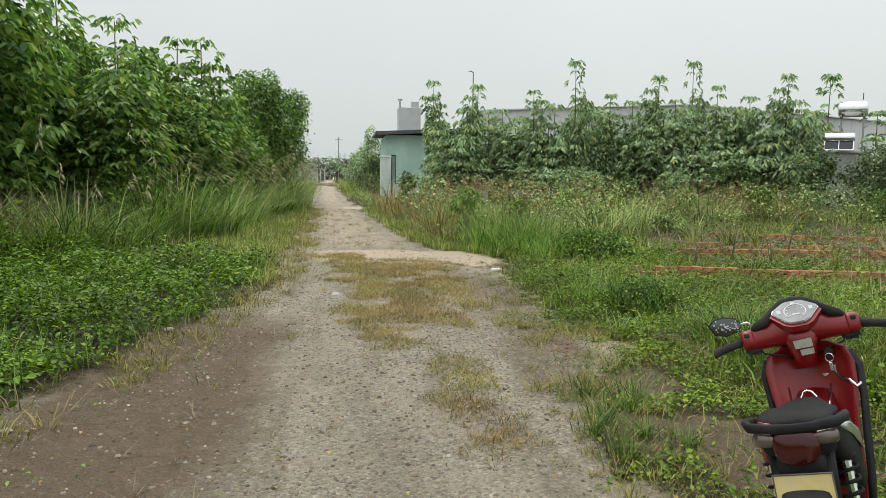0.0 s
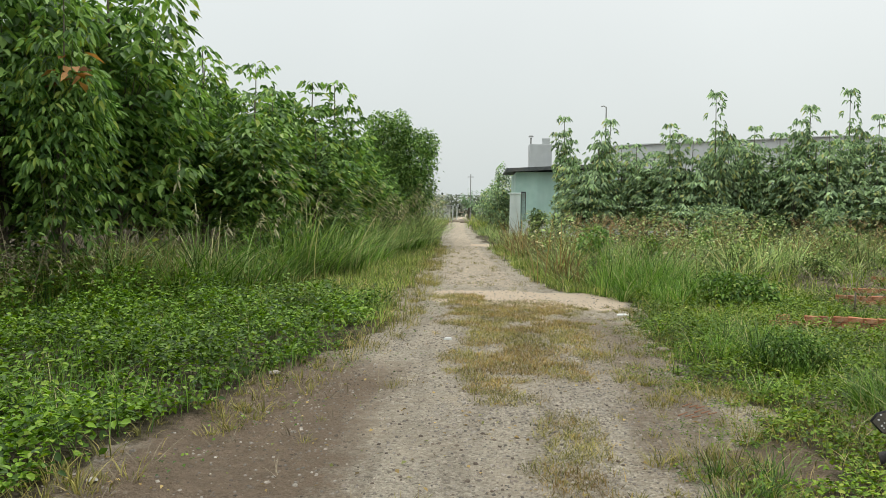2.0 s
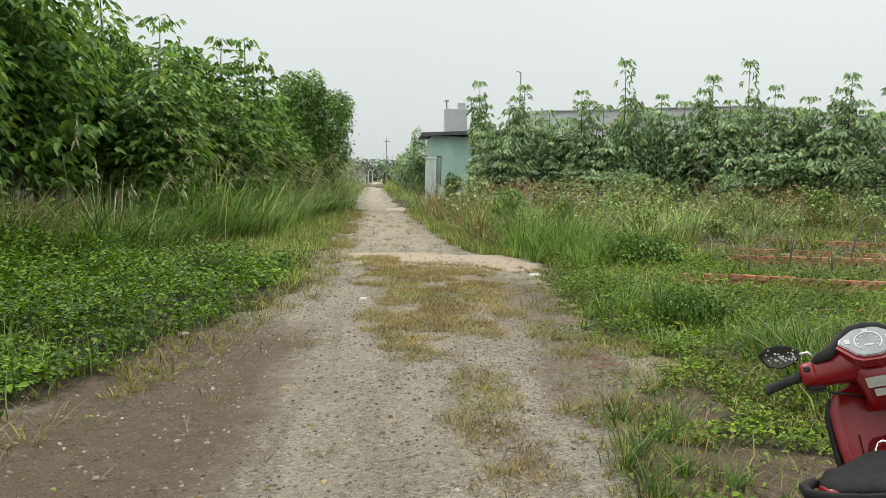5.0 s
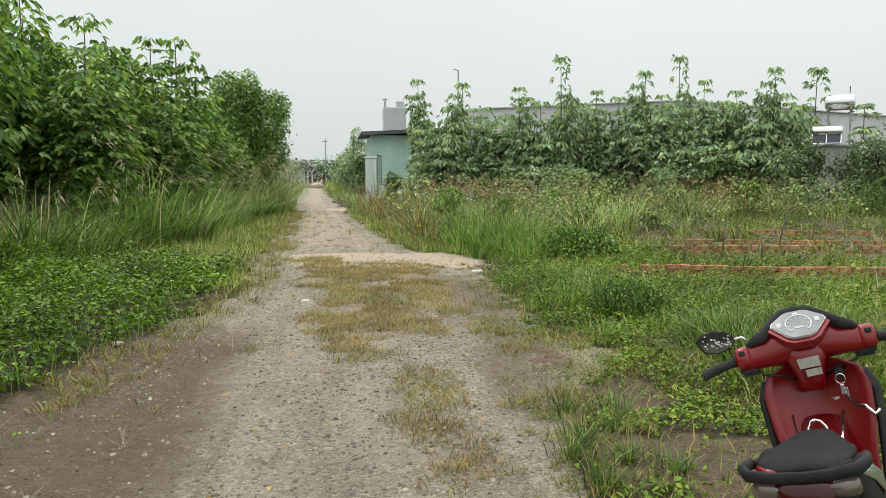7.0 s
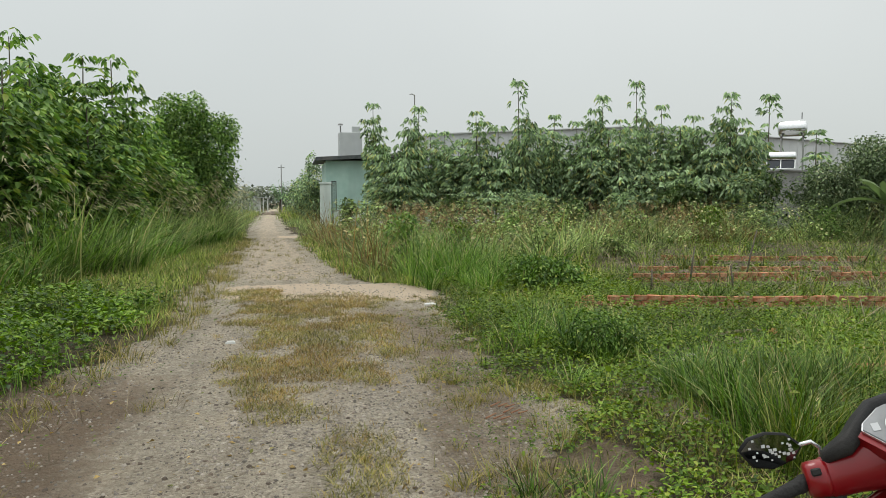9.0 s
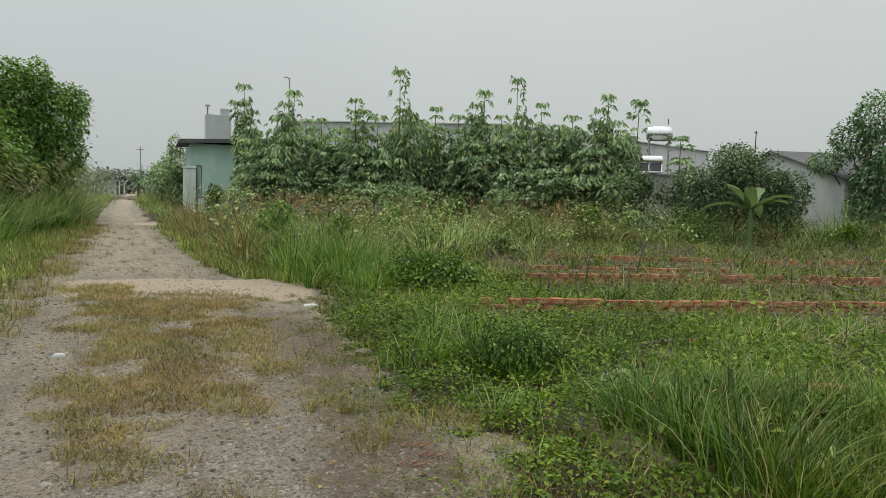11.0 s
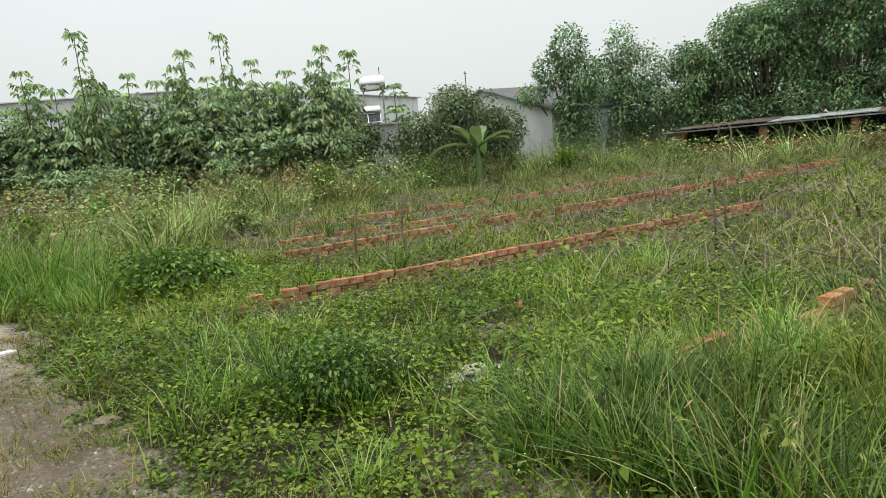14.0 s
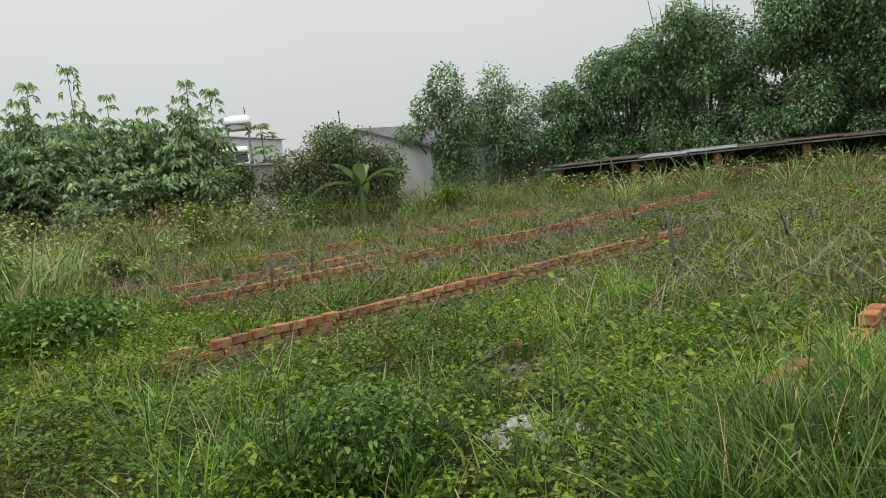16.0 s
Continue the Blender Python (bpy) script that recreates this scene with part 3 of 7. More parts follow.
def height(x, y):
    x, y = np.asarray(x, float), np.asarray(y, float)
    b = bare(x, y)
    z = 0.05 * (fbm(x, y, 0.35, 21) - 0.5) + 0.025 * (fbm(x, y, 1.6, 25) - 0.5)
    z = z + (1 - b) * 0.03 * (fbm(x, y, 1.1, 29) - 0.5) - 0.03 * muddy(x, y) + 0.03 * sandy(x, y) * (y < 17)
    soil = 0.09 * np.exp(-(((x - 5.4) / 0.5) ** 2 + ((y - 8.6) / 0.4) ** 2)) * fbm(x, y, 4, 33)
    return z * sstep(160, 60, np.hypot(x, y)) + soil


def build_ground():
    def axis(spans):
        out = []
        for a, b, st in spans:
            out.extend(np.arange(a, b, st))
        return np.array(out + [spans[-1][1]])

    far = [(-2600, -600, 400), (-600, -150, 90), (-150, -50, 20)]
    xs = axis(far + [(-50, -12, 1.5), (-12, -3.5, 0.3), (-3.5, 4.0, 0.075), (4.0, 9.0, 0.12), (9, 40, 1.0), (40, 150, 12), (150, 600, 90), (600, 2600, 400)])
    ys = axis([(-600, -60, 180), (-60, 0, 6), (0, 2.5, 0.25), (2.5, 17.0, 0.085), (17, 45, 0.22), (45, 130, 1.5), (130, 400, 30), (400, 2800, 300)])
    gx, gy = np.meshgrid(xs, ys)
    x, y = gx.ravel(), gy.ravel()
    v = np.stack([x, y, height(x, y)], 1)
    nx, ny = len(xs), len(ys)
    i = (np.arange(ny - 1)[:, None] * nx + np.arange(nx - 1)[None]).ravel()
    q = np.stack([i, i + 1, i + nx + 1, i + nx], 1)
    me = quads_mesh("ground", v, q)
    me.shade_smooth()
    at = me.color_attributes.new("soil", "FLOAT_COLOR", "POINT")
    field = 0.5 * sstep(0.45, 0.75, fbm(x, y, 0.9, 41)) * sstep(7, 9, x) * sstep(6.5, 8, y) * sstep(22, 19, y)
    mound = np.exp(-(((x - 5.4) / 0.45) ** 2 + ((y - 8.6) / 0.35) ** 2))
    nook = 0.8 * np.exp(-(((x - 3.5) / 0.24) ** 2 + ((y - 6.75) / 0.62) ** 2))
    yard = 0.9 * sstep(0.44, 0.6, fbm(x, y, 1.7, 43)) * sstep(1.5, 2.0, x) * sstep(4.2, 3.4, x) * sstep(7.2, 5.6, y) * sstep(1.0, 2.4, y)
    col = np.stack([np.maximum(np.maximum(bare(x, y), nook), np.maximum(field * 0.4, 0.6 * yard)), np.clip(np.maximum(np.maximum(muddy(x, y), yard), np.maximum(field, mound * 0.9)), 0, 1), sandy(x, y), np.ones(len(x))], 1)
    at.data.foreach_set("color", col.astype(np.float32).ravel())
    return tagged(place("ground", me, M_GROUND), "rutted grey gravel and brown earth track between weeds", "ground", kind="structure")


build_ground()

# ---- grass and weeds ----
def ground3(x, y):
    return np.stack([x, y, height(x, y)], 1)


def grass(x, y, h0, h1, w0, w1, bend=0.6, seg=3, lean=0.25, tall=None):
    n = len(x)
    h = RNG.uniform(h0, h1, n) * (1 if tall is None else tall)
    return blades(ground3(x, y) - [0, 0, 0.01], h, RNG.uniform(w0, w1, n), RNG.uniform(0.05, bend, n), RNG.uniform(0, 2 * np.pi, n), seg, RNG.uniform(0, lean, n))


def clumps(cx, cy, per, spread, h0, h1, w0, w1, bend=0.7, seg=4, lean=0.35, tall=1.0):
    """Tussocks: blades that fan out of each centre."""
    n = len(cx) * per
    x0, y0 = np.repeat(cx, per), np.repeat(cy, per)
    big = np.repeat(RNG.uniform(0.55, 1.2, len(cx)) * (0.6 + 0.8 * sstep(0.3, 0.7, fbm(cx, cy, 0.55, 15))), per)
    big = big * np.repeat(tall * np.ones(len(cx)), per)
    az, r = RNG.uniform(0, 2 * np.pi, n), np.abs(RNG.normal(0, spread, n)) * big
    x, y = x0 + np.cos(az) * r, y0 + np.sin(az) * r
    h = RNG.uniform(h0, h1, n) * big
    return blades(ground3(x, y) - [0, 0, 0.01], h, RNG.uniform(w0, w1, n), RNG.uniform(0.1, bend, n), az + RNG.normal(0, 0.6, n), seg, RNG.uniform(0, lean, n))


def herbs(x, y, h, size0, size1, top=0.5, ovate=False):
    """Low broad-leaved weeds: a leaf canopy of local height h."""
    n = len(x)
    u = RNG.random(n)
    p = ground3(x, y)
    p[:, 2] += h * (1 - top + top * u)
    az, el = RNG.uniform(0, 2 * np.pi, n), RNG.normal(0.15, 0.35, n)
    d = np.stack([np.cos(az) * np.cos(el), np.sin(az) * np.cos(el), np.sin(el)], 1)
    ln = RNG.uniform(size0, size1, n)
    return leaves(p, d, ln, ln * RNG.uniform(0.5, 0.72, n), 0.2, ovate=ovate)


def plumes(x, y, h0, h1, size=0.2, lean_to=None):
    """Flowering stems with drooping seed heads: stems and heads."""
    n = len(x)
    h = RNG.uniform(h0, h1, n)
    az = RNG.uniform(0, 2 * np.pi, n) if lean_to is None else RNG.normal(lean_to, 0.7, n)
    bend, lean = RNG.uniform(0.25, 0.6, n), RNG.uniform(0.05, 0.25, n)
    base = ground3(x, y)
    stems = blades(base, h, np.full(n, 0.007), bend, az, 4, 0)
    heads = []
    d = np.stack([np.cos(az), np.sin(az)], 1)
    for k in range(9):
        t = 0.8 + 0.025 * k
        p = base.copy()
        p[:, :2] += d * (h * bend * t ** 2)[:, None]
        p[:, 2] += h * (t - 0.42 * bend * t ** 2.2)
        dd = np.concatenate([d * 0.9 + RNG.normal(0, 0.25, (n, 2)), RNG.normal(-0.15, 0.3, (n, 1))], 1)
        ln = np.full(n, size) * RNG.uniform(0.35, 0.6, n) * (1.2 - 0.07 * k)
        heads.append(leaves(p, dd, ln, ln * 0.14, 0.35, 0.05))
    return stems, qjoin(heads)


def verge_l(y):
    """The line where the tall growth stands, west of the track."""
    return np.interp(y, [0, 6, 9, 12, 14.3, 19, 27.8, 34, 60], [-7.8, -7.6, -6.8, -5.6, -4.6, -3.6, -2.9, -2.1, -3.4])


# broad-leaved weeds west of the track
x, y = sprinkle(230000, -8.6, -0.9, -2.5, 14.5, lambda x, y: sstep(-1.8, 2.4, y + 2.5 * wander(x, y, 24)) * (1 - bare(x, y)) * sstep(-0.1, 0.25, edge_l(y) - x + wander(x, y, 1) * 0.6) * sstep(14.5, 11.0, y + 2 * wander(x, y, 45)) * (0.2 + 0.8 * sstep(0.36, 0.55, fbm(x, y, 2.4, 47))) * np.where(x < -5, 0.6, 1))
hh = (0.04 + 0.36 * sstep(0.28, 0.75, fbm(x, y, 2.2, 49)) + 0.12 * vnoise(x, y, 0.6, 50)) * sstep(-0.05, 0.7, edge_l(y) - x + 0.2) + 0.04 + 0.55 * sstep(1.6, 5.5, edge_l(y) - x) * sstep(0.3, 0.65, fbm(x, y, 0.9, 48))
near = (x > -4.6) & (y < 9.5)
stuff("weeds", herbs(x[near], y[near], hh[near], 0.024, 0.08, 0.8, True), M_WEED, "dense bright green broad-leaved weeds along the track", "weeds")
stuff("weeds", herbs(x[~near], y[~near], hh[~near], 0.028, 0.09, 0.8), M_WEED, "dense bright green weeds further from the track", "weeds")
# thin stems of grass among them
x, y = sprinkle(16000, -7.5, -1.2, 2.2, 14.5, lambda x, y: (1 - bare(x, y)) * (x < edge_l(y)) * sstep(0.4, 0.7, fbm(x, y, 0.9, 51)))
stuff("grass", grass(x, y, 0.15, 0.42, 0.006, 0.012, 0.7), M_GRASS, "green grass stems among low weeds", "grass")
# short pale grass further along the west side
x, y = sprinkle(52000, -6.5, -0.7, 10.0, 40, lambda x, y: (1 - bare(x, y)) * (x < edge_l(y) + 0.2) * (x > verge_l(y) - 1.0) * sstep(9.5, 13.5, y + wander(x, y, 53) * 2) * np.where(y > 26, 0.6, 1))
stuff("grass", grass(x, y, 0.08, 0.3, 0.014, 0.028, 0.9, 2), M_GRASS_PALE, "short pale green grass beside the track", "grass")
# grass on both edges of the track, creeping out onto the bare ground
cx, cy = sprinkle(1500, -3.2, -0.4, 2.6, 34, lambda x, y: sstep(0.55, 0.1, np.abs(x - edge_l(y) - 0.15)) * (0.35 + 0.65 * sstep(0.4, 0.6, fbm(x, y, 1.8, 58))))
stuff("grass_tufts", clumps(cx, cy, 30, 0.1, 0.04, 0.2, 0.006, 0.013, 0.9, 3, 0.5), M_GRASS_OLIVE, "ragged grass tufts along the track's edge", "grass")
x, y = sprinkle(9000, -3.2, -0.2, 2.6, 16, lambda x, y: bare(x, y) * sstep(1.2, 0.0, x - edge_l(y)) * sstep(0.46, 0.62, fbm(x, y, 2.6, 60)))
stuff("weeds", herbs(x, y, np.full(len(x), 0.05), 0.015, 0.04, 0.8), M_WEED, "small weeds spreading over bare mud", "weeds")
x, y = sprinkle(52000, 0.6, 7.0, 14.5, 34, lambda x, y: (1 - bare(x, y)) * (x > edge_r(y) - 0.25) * np.where(y > 24, 0.5, 1))
stuff("grass", grass(x, y, 0.06, 0.3, 0.014, 0.028, 0.9, 2), M_GRASS_PALE, "short green grass along the track's far side", "grass")
# tall grass in front of the saplings
cx, cy = sprinkle(900, -9.5, -2.0, 6, 44, lambda x, y: sstep(0.7, 0.0, x - verge_l(y) + wander(x, y, 55)) * sstep(-3.4, -1.2, x - verge_l(y)))
k = cy < 12.6 + RNG.normal(0, 0.8, len(cx))
# the darker blades here put the saplings' shade into the grass colour
stuff("tall_grass", clumps(cx[k], cy[k], 52, 0.26, 0.4, 1.0, 0.012, 0.026, 1.2, 4, 0.5), M_GRASS_DARK, "knee-high grass coloured dark for shade under saplings", "tall grass")
stuff("tall_grass", clumps(cx[~k], cy[~k], 50, 0.3, 0.6, 1.5, 0.016, 0.034, 1.25, 4, 0.5), M_GRASS_DULL, "tall green guinea grass in front of saplings", "tall grass")
cx, cy = sprinkle(700, -7.6, -1.8, 11.3, 34, lambda x, y: sstep(0.8, 0.0, np.abs(x - verge_l(y) - 0.1)) * sstep(0.35, 0.55, fbm(x, y, 0.5, 57)))
stuff("tall_grass", clumps(cx, cy, 70, 0.32, 0.6, 1.6, 0.016, 0.034, 1.2, 4, 0.5, np.interp(cy, [11.5, 13, 18, 24], [0.9, 1.3, 1.25, 1.0])), M_GRASS, "lush arching light green grass beside the track", "tall grass")
cx, cy = sprinkle(110, -4.6, -2.0, 23, 35, lambda x, y: sstep(0.9, 0.0, np.abs(x - verge_l(y) + 0.3)))
stuff("tall_grass", clumps(cx, cy, 80, 0.32, 1.0, 2.3, 0.02, 0.038, 1.2, 5, 0.4), M_GRASS_DULL, "head-high arching grass beside the round tree", "tall grass")
x, y = sprinkle(950, -7.5, -1.6, 14, 40, lambda x, y: sstep(0.9, 0.0, np.abs(x - verge_l(y) + 0.2)))
st, hd = plumes(x, y, 1.6, 3.1, 0.46, 0.0)
stuff("tall_grass", st, M_GRASS_PALE, "thin arching stems of flowering grass", "tall grass")
stuff("seed_heads", hd, M_PLUME, "pale straw seed plumes on arching grass", "seed heads")
x, y = sprinkle(3400, -10.5, -5.0, 5, 17, lambda x, y: sstep(1.2, 0.0, np.abs(x - verge_l(y) + 0.6)))
st, hd = plumes(x, y, 0.6, 1.35, 0.2)
stuff("tall_grass", st, M_GRASS_OLIVE, "dull thin stems of seeding grass", "tall grass")
stuff("seed_heads", hd, M_PLUME, "small pale seed heads of wild grass", "seed heads")
cx, cy = sprinkle(420, -11.0, -5.0, 5, 17, lambda x, y: sstep(0.5, -0.2, x - verge_l(y)) * sstep(-3.5, -2.0, x - verge_l(y)))
stuff("tall_grass", clumps(cx, cy, 50, 0.24, 0.35, 1.05, 0.01, 0.02, 0.7, 4), M_GRASS_OLIVE, "dull olive knee-high grass under the saplings", "tall grass")
# leafy weeds mixed into the tall grass
x, y = sprinkle(46000, -9.5, -2.4, 5.5, 27, lambda x, y: sstep(0.9, -0.2, x - verge_l(y) + wander(x, y, 22)) * sstep(-2.6, -1.0, x - verge_l(y)) * sstep(0.4, 0.58, fbm(x, y, 0.8, 23)))
stuff("weeds", herbs(x, y, 0.2 + 1.5 * sstep(0.4, 0.75, fbm(x, y, 0.8, 23)), 0.05, 0.14, 0.8, True), M_RUBBER, "rank leafy weeds among tall grass", "weeds")
# bare thin stalks under the saplings
x, y = sprinkle(2400, -11.5, -3.5, 6, 34, lambda x, y: sstep(0.3, -0.6, x - verge_l(y)))
stuff("dry_stalks", blades(ground3(x, y), RNG.uniform(0.7, 1.7, len(x)), RNG.uniform(0.012, 0.03, len(x)), RNG.uniform(0.0, 0.25, len(x)), RNG.uniform(0, 6.28, len(x)), 3, RNG.uniform(0, 0.4, len(x))), M_STALK, "thin dry brown stalks under the saplings", "stalks")

# dry grass grown over the crown of the track
def dry_patch(x, y):
    l = np.interp(y, [6.8, 7.2, 8.7, 10, 12.5, 14.5], [0.5, 0.1, 0.0, 0.2, -0.2, -0.45])
    r = np.interp(y, [6.8, 7.2, 8.4, 9.5, 12.3, 13.2], [0.9, 1.2, 1.5, 1.9, 2.15, 2.0])
    w = wander(x, y, 61) * 1.1 + 0.5 * (fbm(x, y, 3.5, 67) - 0.5)
    a = sstep(-0.1, 0.2, x - l + w) * sstep(-0.1, 0.25, r - x + w) * sstep(6.7, 7.3, y + w) * sstep(14.4, 13.0, y + np.where(x < 0.5, -1.0, 0.2))
    a = a * (0.1 + 0.9 * sstep(0.36, 0.5, fbm(x, y, 2.1, 63)))
    b = sstep(0.3, 0.12, np.abs(x - 1.03 - 0.07 * (y - 5.4) + w * 0.25)) * sstep(4.0, 4.6, y) * sstep(6.9, 6.3, y)
    return np.maximum(a, 0.9 * b * (0.2 + 0.8 * sstep(0.35, 0.6, fbm(x, y, 4.0, 64))))


x, y = sprinkle(165000, -0.8, 2.8, 4.0, 14.8, dry_patch)
k = fbm(x, y, 2.2, 65) + RNG.normal(0, 0.08, len(x)) > 0.5
stuff("dry_grass", grass(x[k], y[k], 0.02, 0.075, 0.005, 0.011, 1.0, 2, 0.8), M_GRASS_DRY, "short straw-brown dry grass on the track", "grass")
stuff("dry_grass", grass(x[~k], y[~k], 0.02, 0.075, 0.005, 0.011, 1.0, 2, 0.8), M_GRASS_OLIVE, "short olive half-dry grass on the track", "grass")
# small tufts on the bare parts
cx, cy = sprinkle(2300, -2.0, 2.9, 3.2, 34, lambda x, y: bare(x, y) * (0.06 + 0.9 * sstep(0.3, 0.9, x - 1.0 - 0.02 * y) * sstep(14, 12, y) + 0.35 * sstep(0.6, 0.2, x - edge_l(y)) + 0.25 * (y > 16)) * (1 - 0.8 * sandy(x, y)))
stuff("grass_tufts", clumps(cx, cy, 34, 0.08, 0.03, 0.13, 0.004, 0.008, 0.9, 2, 0.5), M_GRASS_OLIVE, "small olive grass tufts on bare gravel", "grass")
cx, cy = sprinkle(620, 1.2, 3.0, 3.5, 14, lambda x, y: sstep(-1.0, 0.1, x - edge_r(y)) * sstep(0.5, 0.1, x - edge_r(y)) * sstep(0.38, 0.6, fbm(x, y, 1.3, 42)))
stuff("grass_tufts", clumps(cx, cy, 40, 0.09, 0.04, 0.15, 0.005, 0.009, 0.9, 3, 0.5), M_GRASS_OLIVE, "green grass tufts along the edge of the track", "grass")
x, y = sprinkle(16000, 1.3, 4.0, 2.2, 7.5, lambda x, y: (1 - bare(x, y)) * (0.2 + 0.8 * sstep(0.4, 0.6, fbm(x, y, 2.1, 99))) * (1 - 0.6 * trodden(x, y)))
stuff("grass", grass(x, y, 0.03, 0.13, 0.005, 0.011, 0.9, 2, 0.6), M_GRASS_OLIVE, "short trodden grass beside the motorbike", "grass")
# the large tussock beside the motorbike
cx, cy = np.array([1.72, 1.95, 1.8, 2.05, 2.2, 1.9, 2.15, 1.66]), np.array([4.2, 4.45, 4.75, 4.95, 5.3, 5.35, 4.3, 4.55])
stuff("grass_tussock", clumps(cx, cy, 90, 0.12, 0.1, 0.36, 0.005, 0.01, 0.8, 4, 0.5), M_GRASS_DEEP, "loose green grass tussock at the track's edge", "grass")

# low creeping weeds east of the track
ROW_A = [(4.68, 11.74), (6.6, 11.25), (8.2, 11.05), (10.1, 10.6), (13.2, 10.0)]
ROW_B = [(6.9, 14.6), (9.3, 14.2), (11.8, 13.75), (14.0, 13.3), (17.3, 13.0), (20.2, 12.7), (24.0, 12.3)]
ROW_C = [(10.0, 19.1), (12.1, 18.3), (14.6, 17.6), (17.1, 17.2), (22.0, 17.2)]
ROW_D = [(8.1, 16.6), (10.1, 16.0), (12.9, 15.5)]
ROW_E = [(4.95, 7.02), (5.7, 6.92), (6.5, 6.79), (7.5, 6.63), (8.45, 6.48), (10.4, 6.2)]


def far_from_rows(x, y):
    """0 beside the brick rows, 1 away from them."""
    k = np.ones(np.shape(x))
    for row, front in ((ROW_A, 0.8), (ROW_B, 1.1), (ROW_C, 0.9), (ROW_D, 0.7), (ROW_E, 0.55)):
        rx, ry = zip(*row)
        d = np.interp(x, rx, ry) - y
        k = np.where((x > rx[0]) & (x < rx[-1]) & (d < front) & (d > -0.15), 0.12, k)
    return k


def east(x, y):
    nook = 0.85 * np.exp(-(((x - 3.5) / 0.2) ** 2 + ((y - 6.75) / 0.62) ** 2)) + 0.9 * np.exp(-(((x - 5.35) / 0.42) ** 2 + ((y - 8.55) / 0.32) ** 2)) + 1.1 * np.exp(-(((x - 4.5) / 0.34) ** 2 + ((y - 8.05) / 0.34) ** 2))
    return (1 - bare(x, y)) * (x > 1.2) * np.clip(1 - 0.95 * nook, 0, 1) * (1 - 0.88 * trodden(x, y))


x, y = sprinkle(345000, 1.2, 9.4, -2.0, 15.5, lambda x, y: sstep(-1.6, 2.0, y + 2.5 * wander(x, y, 24)) * east(x, y) * (0.72 + 0.28 * sstep(0.36, 0.54, fbm(x, y, 2.0, 71))) * far_from_rows(x, y) * np.interp(x, [5.8, 7.0, 9.4], [1.0, 0.45, 0.05]) * np.where((y < 6) & (x < 3.6), 0.75, 1))
hh = (0.02 + 0.26 * sstep(0.3, 0.75, fbm(x, y, 2.2, 73))) * sstep(-0.05, 0.7, x - edge_r(y) + 0.2) * (1 - 0.72 * sstep(7.2, 5.2, y) * sstep(4.2, 3.2, x)) + 0.025
near = np.hypot(x - 3.2, (y - 7.0) * 0.8) < 3.1
stuff("weeds", herbs(x[near], y[near], hh[near], 0.016, 0.05, 0.85, True), M_CREEPER, "low creeping green weeds covering the plot", "weeds")
stuff("weeds", herbs(x[~near], y[~near], hh[~near], 0.018, 0.055, 0.85), M_CREEPER, "low creeping green weeds further into the plot", "weeds")
x, y = sprinkle(60000, 1.2, 14.0, 2.0, 16, lambda x, y: east(x, y) * (0.2 + 0.8 * sstep(0.4, 0.65, fbm(x, y, 0.8, 75))) * far_from_rows(x, y) * np.where(x > 7, 0.55, 1))
stuff("grass", grass(x, y, 0.07, 0.3, 0.006, 0.015, 0.9, 2, 0.3, 1 - 0.6 * sstep(7.2, 5.2, y) * sstep(4.2, 3.2, x)), M_GRASS_PALE, "mixed green grass over the plot", "grass")
x, y = sprinkle(420, 2.4, 6.0, 5.5, 11.0, lambda x, y: east(x, y) * sstep(0.45, 0.7, fbm(x, y, 1.1, 77)))
stuff("small_flowers", herbs(x, y, np.full(len(x), 0.26), 0.008, 0.014, 0.3), M_FLOWER, "tiny white flowers scattered over the weeds", "flowers")
# further field between and beyond the brick rows
x, y = sprinkle(150000, 3.0, 34, 3, 26, lambda x, y: east(x, y) * (0.22 + 0.78 * sstep(0.43, 0.63, fbm(x, y, 0.55, 79))) * far_from_rows(x, y) * np.where(x + y > 40, 0.7, 1))
stuff("weeds", herbs(x, y, 0.04 + 0.42 * sstep(0.42, 0.68, fbm(x, y, 1.4, 81)), 0.03, 0.09, 0.85), M_CREEPER, "patchy green weeds between the brick rows", "weeds")
x, y = sprinkle(45000, 3.0, 34, 5, 27, lambda x, y: east(x, y) * (0.1 + 0.9 * sstep(0.53, 0.73, fbm(x, y, 0.5, 83))) * far_from_rows(x, y))
stuff("grass", grass(x, y, 0.1, 0.36, 0.012, 0.026, 0.8, 2), M_GRASS_PALE, "thin pale grass between the brick rows", "grass")
x, y = sprinkle(420, 8, 28, 10, 21, lambda x, y: 0.5 + 0 * x)
stuff("dry_stalks", blades(ground3(x, y), RNG.uniform(0.15, 0.7, len(x)), RNG.uniform(0.012, 0.028, len(x)), RNG.uniform(0.0, 0.5, len(x)), RNG.uniform(0, 6.28, len(x)), 2, RNG.uniform(0, 0.9, len(x))), M_STALK, "cut dry stalks standing in the field", "stalks")

x, y = sprinkle(900, 6.5, 26, 8, 21, lambda x, y: 0.35 + 0.65 * sstep(0.45, 0.6, fbm(x, y, 0.7, 39)))
stuff("dry_stalks", blades(ground3(x, y), RNG.uniform(0.12, 0.6, len(x)), RNG.uniform(0.006, 0.016, len(x)), RNG.uniform(0.0, 0.6, len(x)), RNG.uniform(0, 6.28, len(x)), 2, RNG.uniform(0, 1.2, len(x))), M_BARK, "dark dead stems left standing in the plot", "stalks")
cx, cy = sprinkle(330, 5.5, 26, 8.5, 22, lambda x, y: far_from_rows(x, y) * (0.2 + 0.8 * sstep(0.42, 0.6, fbm(x, y, 0.8, 37))))
